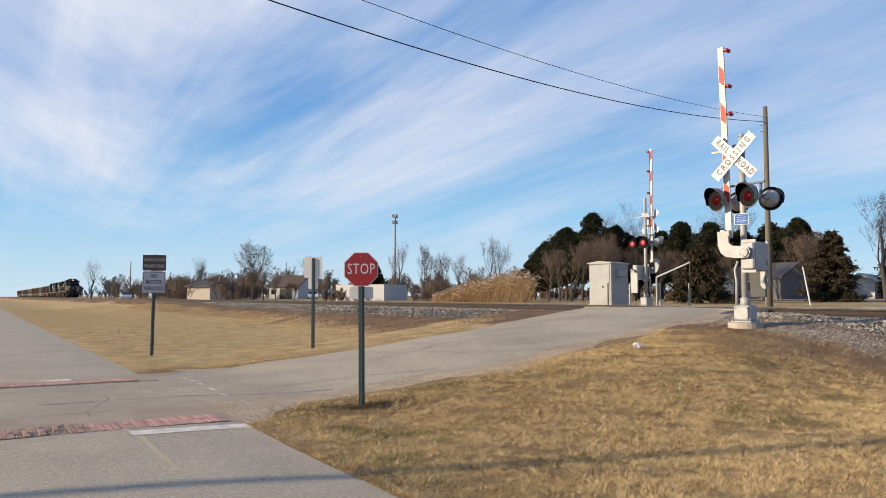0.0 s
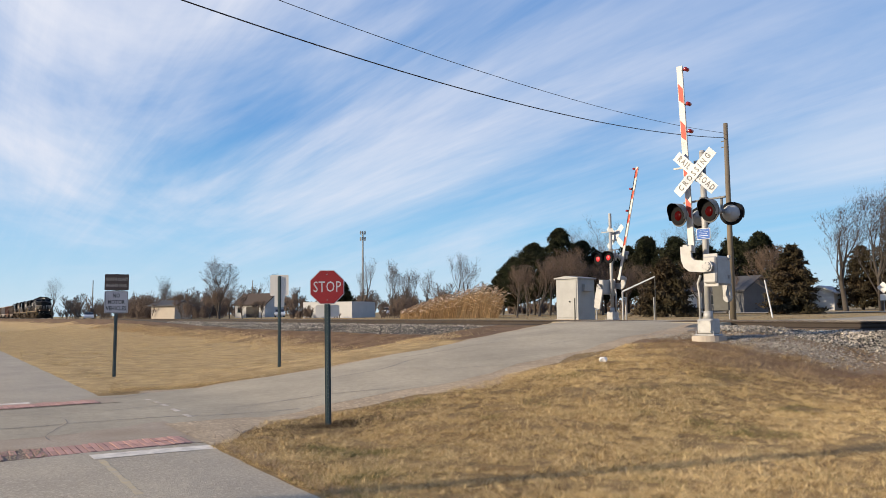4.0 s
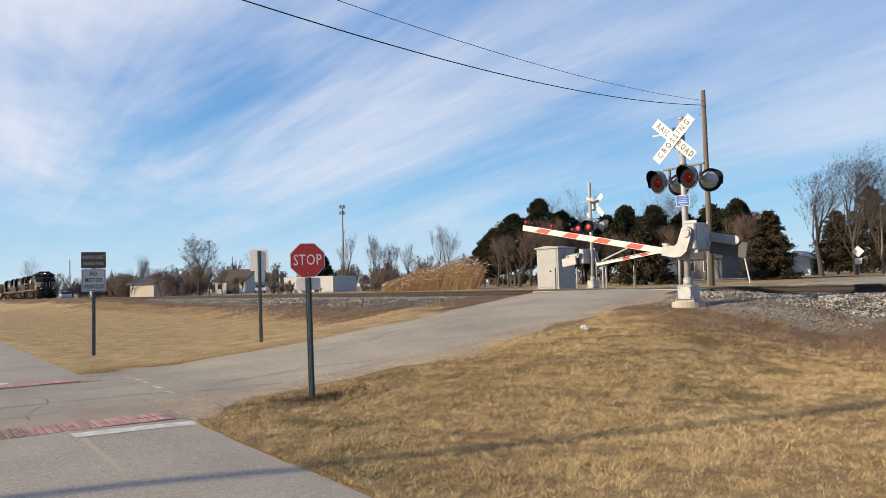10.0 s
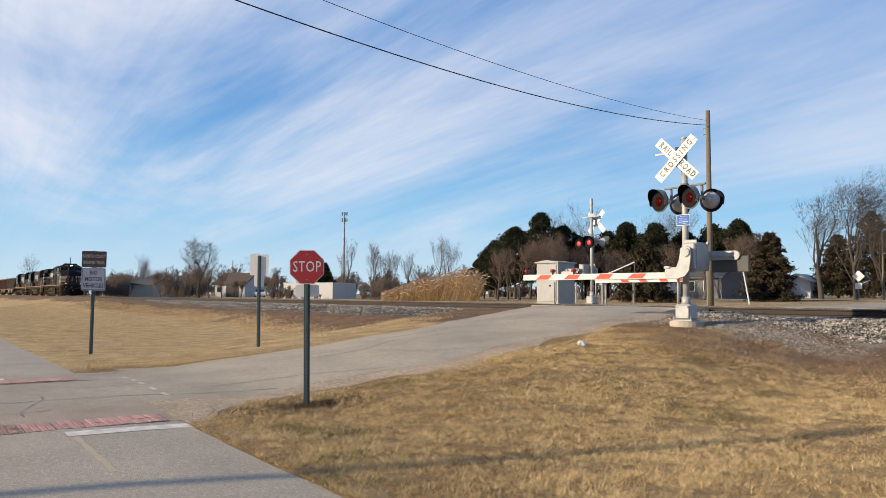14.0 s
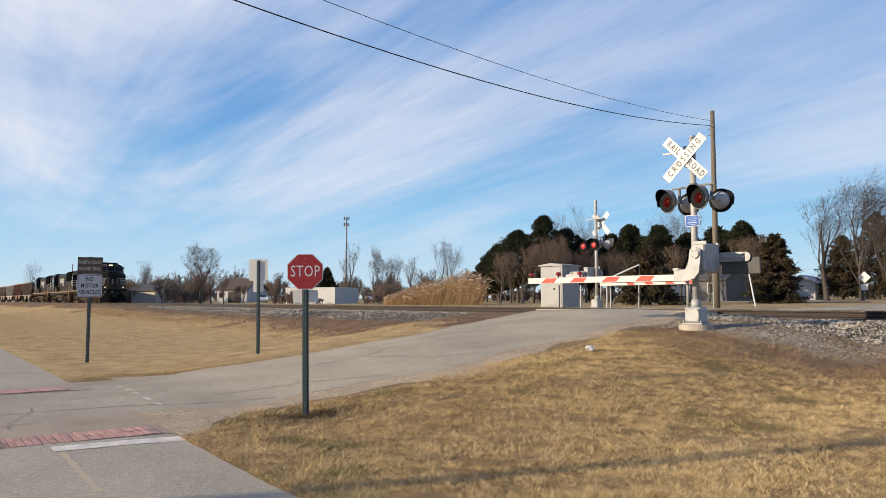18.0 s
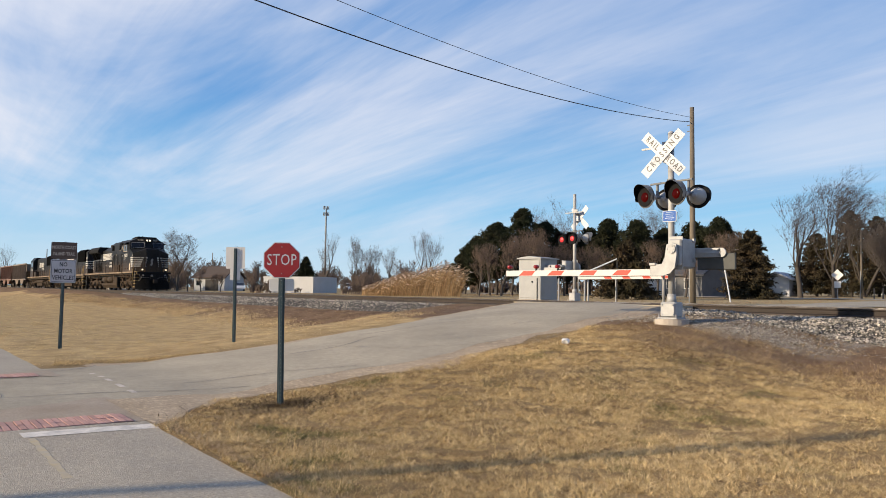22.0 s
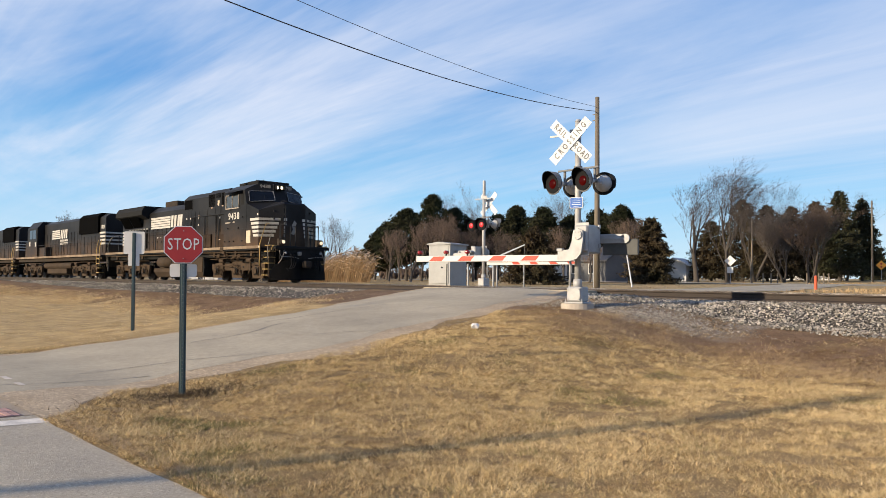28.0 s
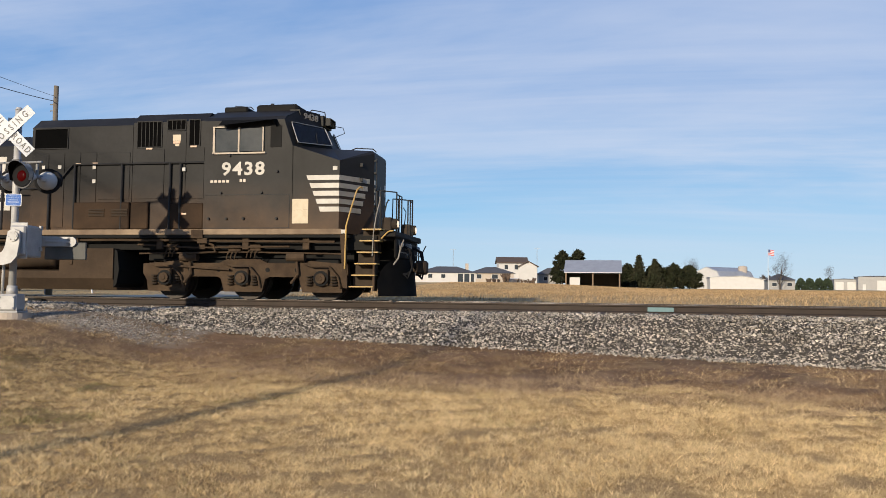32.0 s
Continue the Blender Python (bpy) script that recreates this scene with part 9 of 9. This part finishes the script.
def build_grass():
    rs = np.random.RandomState(21)
    # mown lawn: flat thatch over the soil, then standing tufts
    def lawn_points(n, d1):
        x, y = polar_points(n, -27, 80, 4.2, d1, rs)
        k = off_ways(x, y)
        edge = y - (12.1 + 0.4 * np.sin(x * 0.8) - np.clip(x + 7, 0, 9) * 0.18)
        k &= ~((edge + 2.2 * (patchy(x * 2.3, y * 3.1, 6) - 0.5) + rs.normal(0, 0.25, len(x)) > 0) & (rs.rand(len(x)) < 0.95))
        return x[k], y[k]

    x, y = lawn_points(400000, 17.5)
    mat_ = 0.6 * cells(x, y, 0.21, 63) + 0.4 * cells(x, y, 0.75, 64)
    k = rs.rand(len(x)) < np.clip(0.30 + 1.1 * mat_, 0.2, 1.0)
    x, y = x[k], y[k]
    d = np.hypot(x, y)
    blades("lawn_thatch", x, y, np.full(len(x), 0.022), 0.0012 + 0.00032 * d, "thatch", "matted brown thatch under the lawn", 30, lean=1.8, z_off=0.002)
    x, y = lawn_points(1500000, 17.5)
    tuft = 0.55 * cells(x + 0.3 * y, y, 0.085, 61) + 0.25 * cells(x, y - 0.2 * x, 0.30, 62) + 0.20 * cells(x, y, 1.1, 65)
    k = rs.rand(len(x)) < np.clip((tuft - 0.20) * 2.6, 0.30 + 0.14 * smooth01((x + 8) / 6), 1.0)
    x, y, tuft = x[k], y[k], tuft[k]
    d = np.hypot(x, y)
    green = 0.55 * cells(x, y, 0.9, 66) + 0.45 * cells(x, y, 0.35, 67) + rs.normal(0, 0.10, len(x)) > 0.77
    dry = smooth01((x + 7) / 6)
    green &= rs.rand(len(x)) > 0.7 * dry
    pale = rs.rand(len(x)) < 0.06 + 0.62 * tuft + 0.25 * (cells(x, y, 0.55, 68) - 0.5) + 0.30 * dry
    w = 0.0008 + 0.00026 * d
    clump = 0.42 + 1.5 * tuft ** 1.3
    for nm, sel, mt, lb, hh in (("lawn_grass", ~green & ~pale, "grass_blade", "short dry tan lawn grass", 0.046), ("lawn_straw", pale & ~green, "straw", "pale straw blades in the lawn", 0.050), ("lawn_green", green, "grass_green", "dull green patches in the dry lawn", 0.042)):
        blades(nm, x[sel], y[sel], hh * clump[sel], w[sel], mt, lb, 31, lean=0.75)
    # longer dead grass over the dirt strip and beside ballast
    x, y = polar_points(420000, -27, 50, 9.5, 20, rs)
    k = (y > 10.8) & (y < 15.3) & (np.abs(x - road_x(y)) > 3.6) & (rs.rand(len(x)) < patchy(x * 1.7, y * 1.7, 8) * 0.9)
    x, y = x[k], y[k]
    pale = rs.rand(len(x)) < (0.03 + 0.40 * cells(x, y, 0.7, 71) ** 1.8) * np.where(x < -2, 1.7, 1.0)
    for sel, mt, lb in ((pale, "litter_pale", "pale matted straw on bare dirt"), (~pale, "litter_grass", "matted dead grass on bare dirt")):
        blades("dead_grass", x[sel], y[sel], np.full(sel.sum(), 0.05), 0.003 + 0.0003 * np.hypot(x[sel], y[sel]), mt, lb, 32, lean=1.4)
    # clumps of long pale grass at the foot of the dirt strip
    cx, cy = rs.uniform(-9.5, 6, 150), rs.normal(12.4, 0.55, 150)
    cy -= np.clip(cx + 6, 0, 9) * 0.18
    x = np.repeat(cx, 110) + rs.normal(0, 0.20, 150 * 110)
    y = np.repeat(cy, 110) + rs.normal(0, 0.11, 150 * 110)
    blades("straw_clumps", x, y, np.full(len(x), 0.12), np.full(len(x), 0.0035), "litter_pale", "clumps of long pale grass beside bare dirt", 39, lean=1.1)
    # dead patch round the stop sign
    a, r = rs.uniform(0, math.tau, 2600), np.abs(rs.normal(0, 0.42, 2600))
    x, y = -9.4 + 0.75 * r * np.cos(a) * 1.2, 4.35 + r * np.sin(a) * 1.5
    k = np.abs(x - road_x(y)) > 3.3
    blades("dead_grass", x[k], y[k], np.full(k.sum(), 0.07), np.full(k.sum(), 0.005), "dead_dark", "dark dead grass round the sign post", 38, lean=1.2, z_off=0.0)
    x = rs.uniform(-9.0, 12.0, 9000)
    y = 2.66 + np.abs(rs.normal(0, 0.10, len(x)))
    blades("trail_edge_grass", x, y, np.full(len(x), 0.035), np.full(len(x), 0.003), "litter_pale", "pale straw litter along the edge of the trail", 47, lean=1.5, z_off=0.012)
    # western field across the road
    x, y = polar_points(420000, 55, 90, 15, 95, rs)
    k = off_ways(x, y) & (x < road_x(y)) & (y < 12.6 + 0.5 * np.sin(x * 0.4))
    x, y = x[k], y[k]
    d = np.hypot(x, y)
    sel = rs.rand(len(x)) < 0.30 + 0.4 * cells(x, y, 1.6, 72)
    blades("field_grass", x[sel], y[sel], np.full(sel.sum(), 0.034), 0.0009 + 0.00027 * d[sel], "grass_blade", "dry golden grass of the trackside field", 33, lean=1.3)
    blades("field_straw", x[~sel], y[~sel], np.full((~sel).sum(), 0.034), 0.0009 + 0.00027 * d[~sel], "straw", "pale straw in the trackside field", 34, lean=1.3)
    # rank grass along the ballast toe, west, thinning towards the stones
    x = rs.uniform(-80, -18.5, 60000)
    y = 12.3 + 1.4 * smooth01((-24 - x) / 22) + rs.normal(0, 0.6, len(x)) + 0.4 * np.sin(x * 0.5)
    k = (np.abs(x - road_x(y)) > 3.2) & (y < 14.9) & (rs.rand(len(x)) < 0.15 + 0.95 * cells(x, y, 1.1, 73))
    x, y = x[k], y[k]
    pale = rs.rand(len(x)) < 0.35 + 0.5 * cells(x, y, 0.9, 74)
    for sel, mt, lb in ((pale, "straw", "tall pale grass along the track bed"), (~pale, "litter_pale", "tall tan grass along the track bed")):
        blades("verge_grass", x[sel], y[sel], np.full(sel.sum(), 0.10), 0.002 + 0.00028 * np.abs(x[sel]), mt, lb, 35, lean=1.1)
    x = rs.uniform(-75, -18.5, 36000)
    y = rs.uniform(13.0, 15.2, len(x))
    k = (np.abs(x - road_x(y)) > 3.4) & (rs.rand(len(x)) < 0.15 + 0.7 * patchy(x * 0.9, y * 2.1, 12))
    x, y = x[k], y[k]
    pale = rs.rand(len(x)) < 0.6 * cells(x, y, 0.8, 75)
    for sel, mt, lb in ((pale, "litter_pale", "matted tan grass on the dirt beside the ballast"), (~pale, "litter_grass", "matted brown grass on the dirt beside the ballast")):
        blades("dead_grass", x[sel], y[sel], np.full(sel.sum(), 0.05), 0.003 + 0.00026 * np.abs(x[sel]), mt, lb, 40, lean=1.3)
    # stubble field to the east beyond the track
    x, y = polar_points(130000, -30, 26, 24, 150, rs, 0.62)
    k = (y > 23.2) & (np.abs(x - road_x(y)) > 3.4) & ((y < 62) | (y > 73)) & ((x > -8) | (y > 30) & (x > -14) | (y > 73) & (x > -30))
    x, y = x[k], y[k]
    blades("stubble", x, y, np.full(len(x), 0.18), 0.005 + 0.00032 * np.hypot(x, y), "field_stalk", "golden corn stubble and dry grass beyond the track", 36, lean=0.45)
    # dry grass beyond the track to the west
    x, y = polar_points(50000, 26, 80, 24, 110, rs, 0.62)
    k = (y > 23.4) & (np.abs(x - road_x(y)) > 3.4) & ((y < 63) | (y > 72)) & (rs.rand(len(x)) < 0.5)
    x, y = x[k], y[k]
    blades("far_grass", x, y, np.full(len(x), 0.05), 0.004 + 0.0003 * np.hypot(x, y), "litter_grass", "short dry lawn beyond the track", 37, lean=0.9)


M["field_stalk"] = mat("field_stalk", (0.40, 0.285, 0.155), 0.9, other=(0.24, 0.16, 0.085), amount=0.9, scale=0.25, island=0.45, spec=0.1)
M["dead_dark"] = mat("dark_dead_grass", (0.12, 0.085, 0.05), 0.9, other=(0.07, 0.05, 0.03), scale=1, island=0.5, spec=0.1)
M["grass_green"] = mat("dull_green_blade", (0.21, 0.19, 0.07), 0.85, other=(0.14, 0.14, 0.05), amount=0.9, scale=0.4, island=0.4, spec=0.2)
build_grass()


def stone_field(name, x, y, z, size, seed, label, material="stone"):
    """Angular crushed stones: squashed, jittered octahedra."""
    rs = np.random.RandomState(seed)
    n = len(x)
    base = np.array([(1, 0, 0), (-1, 0, 0), (0, 1, 0), (0, -1, 0), (0, 0, 1), (0, 0, -1), (0.7, 0.7, 0.5), (-0.7, -0.6, 0.55)])
    tri = np.array([(0, 6, 4), (6, 2, 4), (2, 1, 4), (1, 7, 4), (7, 3, 4), (3, 0, 4), (0, 2, 6), (1, 3, 7)])  # open below, where they lie in the bed
    v = base[None] + rs.normal(0, 0.30, (n, 8, 3))
    v *= (size * rs.uniform(0.6, 1.35, n))[:, None, None] * rs.uniform(0.65, 1.15, (n, 1, 3)) * np.array([1.0, 1.0, 0.9])
    a, b, c = rs.uniform(0, math.tau, n), rs.normal(0, 0.35, n), rs.normal(0, 0.35, n)
    one, nil = np.ones(n), np.zeros(n)
    turn = lambda rows: np.stack(rows, 1).reshape(n, 3, 3)
    R = turn([one, nil, nil, nil, np.cos(b), -np.sin(b), nil, np.sin(b), np.cos(b)]) @ turn([np.cos(c), nil, np.sin(c), nil, one, nil, -np.sin(c), nil, np.cos(c)]) @ turn([np.cos(a), -np.sin(a), nil, np.sin(a), np.cos(a), nil, nil, nil, one])
    v = np.einsum("nij,nkj->nki", R, v) + np.stack([x, y - math.tan(TRACK_TURN) * (x + 2), z], 1)[:, None]
    f = (np.arange(n)[:, None, None] * 8 + tri[None]).reshape(-1, 3)
    tagged(new(name, raw_mesh(name, v, f, M[material])), label, "ballast", kind="stuff")


def ballast_height(x, y):
    toe = np.clip(0.45 - (x + 3) * 0.03, 0.12, 0.62) + np.where(x < -80, 0.5, 0)
    ty = 14.9 + 0.25 * np.sin(x * 0.7)
    mid = toe + (0.96 - toe) * 0.5
    z = np.where(y < ty + 0.9, toe - 0.12 + (mid - toe + 0.12) * np.clip((y - ty) / 0.9, 0, 1), mid + (0.97 - mid) * np.clip((y - ty - 0.9) / (15.85 - ty), 0, 1))
    z = np.maximum(z, toe - 0.06)
    return np.where(y > 16.75, np.interp(y, [16.75, 17.45, 17.8, 20.0, 20.3, 21.1, 22.8], [0.97, 1.0, 0.955, 0.955, 1.0, 0.94, 0.7]), z)


def build_stones():
    rs = np.random.RandomState(41)
    x = rs.uniform(-14, 8.5, 58000)
    y = rs.uniform(14.75, 17.98, len(x))
    k = (x - road_x(y) > 3.1 + 0.7 * (17 - y) * (x < -8)) & (y > 14.75 + np.clip(-x - 6, 0, 4) * 0.10 + 0.2 * rs.rand(len(x))) & ~((np.abs(x + 10.55) < 0.5) & (np.abs(y - 13.66) < 0.5))
    x, y = x[k], y[k]
    stone_field("ballast_stones", x, y, np.maximum(ballast_height(x, y), land(x, y - math.tan(TRACK_TURN) * (x + 2))) + rs.uniform(-0.01, 0.03, len(x)), rs.choice([0.016, 0.022, 0.029], len(x)), 42, "grey crushed stones on the track bed slope")
    x = rs.uniform(-70, -19.5, 13500)
    y = rs.uniform(15.1, 17.95, len(x))
    k = (road_x(y) - x > 3.2)
    x, y = x[k], y[k]
    stone_field("ballast_stones", x, y, ballast_height(x, y) + rs.uniform(-0.01, 0.035, len(x)), rs.choice([0.022, 0.030, 0.038], len(x)), 43, "grey crushed stones on the track bed slope")
    x = rs.uniform(-40, 14, 5000)
    y = rs.uniform(18.4, 21.4, len(x))
    k = np.abs(x - road_x(y)) > 3.4
    x, y = x[k], y[k]
    stone_field("ballast_stones", x, y, np.full(len(x), 1.0) - np.clip(y - 20.3, 0, 2) * 0.09, np.full(len(x), 0.05), 44, "grey crushed stones between the rails")
    # gravel spill round the mast and crossing corner
    x = rs.normal(-9.9, 1.3, 9000)
    y = rs.normal(14.25, 0.36, 9000)
    k = (x - road_x(y) > 2.7) & (x + 0.5 * rs.normal(0, 1, len(x)) < -7.2) & (y < 16.6) & ~((np.abs(x + 10.55) < 0.42) & (np.abs(y - 13.66) < 0.42))
    x, y = x[k], y[k]
    stone_field("gravel", x, y, land(x, y - math.tan(TRACK_TURN) * (x + 2)) + 0.005, rs.choice([0.010, 0.014, 0.020], len(x)), 45, "fine gravel round the signal foot", "gravel")
    x = rs.uniform(-12, -9.0, 2600)
    y = rs.uniform(2.6, 16, 2600)
    k = (np.abs((x - road_x(y)) - 2.95) < 0.4)
    x, y = x[k], y[k]
    stone_field("gravel", x, y, road_z(y) - 0.005, np.full(len(x), 0.012), 46, "loose gravel on the road shoulder", "gravel")


build_stones()


def build_pavers():
    """Bands of red pavers where the trail meets the road, laid end-on."""
    bm = bmesh.new()
    box(bm, -0.150, 0.150, -0.0335, 0.0335, -0.04, 0.0, 0.004)
    me = finish("brick", bm, M["brick"])
    for x0, x1, y0, y1, worn in ((-9.86, -9.24, -0.35, 2.52, 0.95), (-14.84, -14.22, -0.3, 2.33, -1)):
        count = int((y1 - y0) / 0.075)
        y1 = y0 + count * 0.075
        bm = bmesh.new()
        prev = None
        for k in range(14):
            y = y0 - 0.01 + (y1 - y0 + 0.02) * k / 13
            row = [bm.verts.new((x, y, road_surface(x, y) + 0.011)) for x in (x0 - 0.005, (x0 + x1) / 2, x1 + 0.005)]
            if prev:
                for j in range(2):
                    bm.faces.new((prev[j], prev[j + 1], row[j + 1], row[j]))
            prev = row
        band = solid("paver_band", bm, M["mortar"], "band of worn red brick pavers across the trail", "paving", kind="structure")
        for i in range(2):
            for j in range(count):
                r = random.Random(i * 77 + j)
                x, y = x0 + 0.156 + i * 0.308, y0 + (j + 0.5) * 0.075
                if y < worn and r.random() < 0.22:
                    continue
                ob = new("brick", me)
                ob.parent = band
                ob.location = (x + r.uniform(-0.006, 0.006), y, road_surface(x, y) + 0.020 + r.uniform(-0.004, 0.003))
                ob.rotation_euler = (r.gauss(0, 0.012), r.gauss(0, 0.012), r.gauss(0, 0.012))
    rs = np.random.RandomState(51)
    x, y = rs.uniform(-9.9, -9.2, 500), 0.9 - np.abs(rs.normal(0, 0.6, 500))
    stone_field("gravel", x, y, np.full(500, 0.022), np.full(500, 0.009), 52, "crumbled brick and gravel on the worn paver band", "apron")


build_pavers()
# ------------------------------------------------------------------ what moves


def train_front(t):
    """Place of the front coupler along the track: the train runs at about 5 to 7 m a second."""
    return -211.567375 + 5.70189444 * t + 0.093695339 * t ** 2 - 0.00358820776 * t ** 3 + 4.51230166e-05 * t ** 4


def motions():
    times = [0, 2, 4, 6, 8, 10, 12, 14, 16, 18, 20, 22, 24, 26, 28, 30, 32]
    for ob, back in TRAIN:
        walk(ob, [(t, TRACK @ pose(train_front(t) - back, TRACK_Y, RAIL_TOP)) for t in times])
    angles = [(0, 91), (3.4, 91), (3.9, 89), (4.5, 80), (5.0, 72.3), (5.5, 64.4), (6.0, 56.1), (6.5, 47.8), (7.0, 40.0), (7.5, 33.7), (8.0, 28.1), (8.5, 23.1), (9.0, 19.0), (9.5, 15.2), (10.0, 11.6),
              (10.5, 8.1), (11.0, 5.3), (11.5, 2.7), (12.0, 1.0), (12.5, 0.4), (13.0, 0.0), (32, 0)]
    for arm, top, lead in ((near_arm, 88.5, 0.0), (far_arm, 89.5, 0.8)):
        walk(arm, [(max(t - lead, 0) if t < 32 else t, pose(0.19, 0, 1.55, 0, min(a, top), 0)) for t, a in angles])


motions()
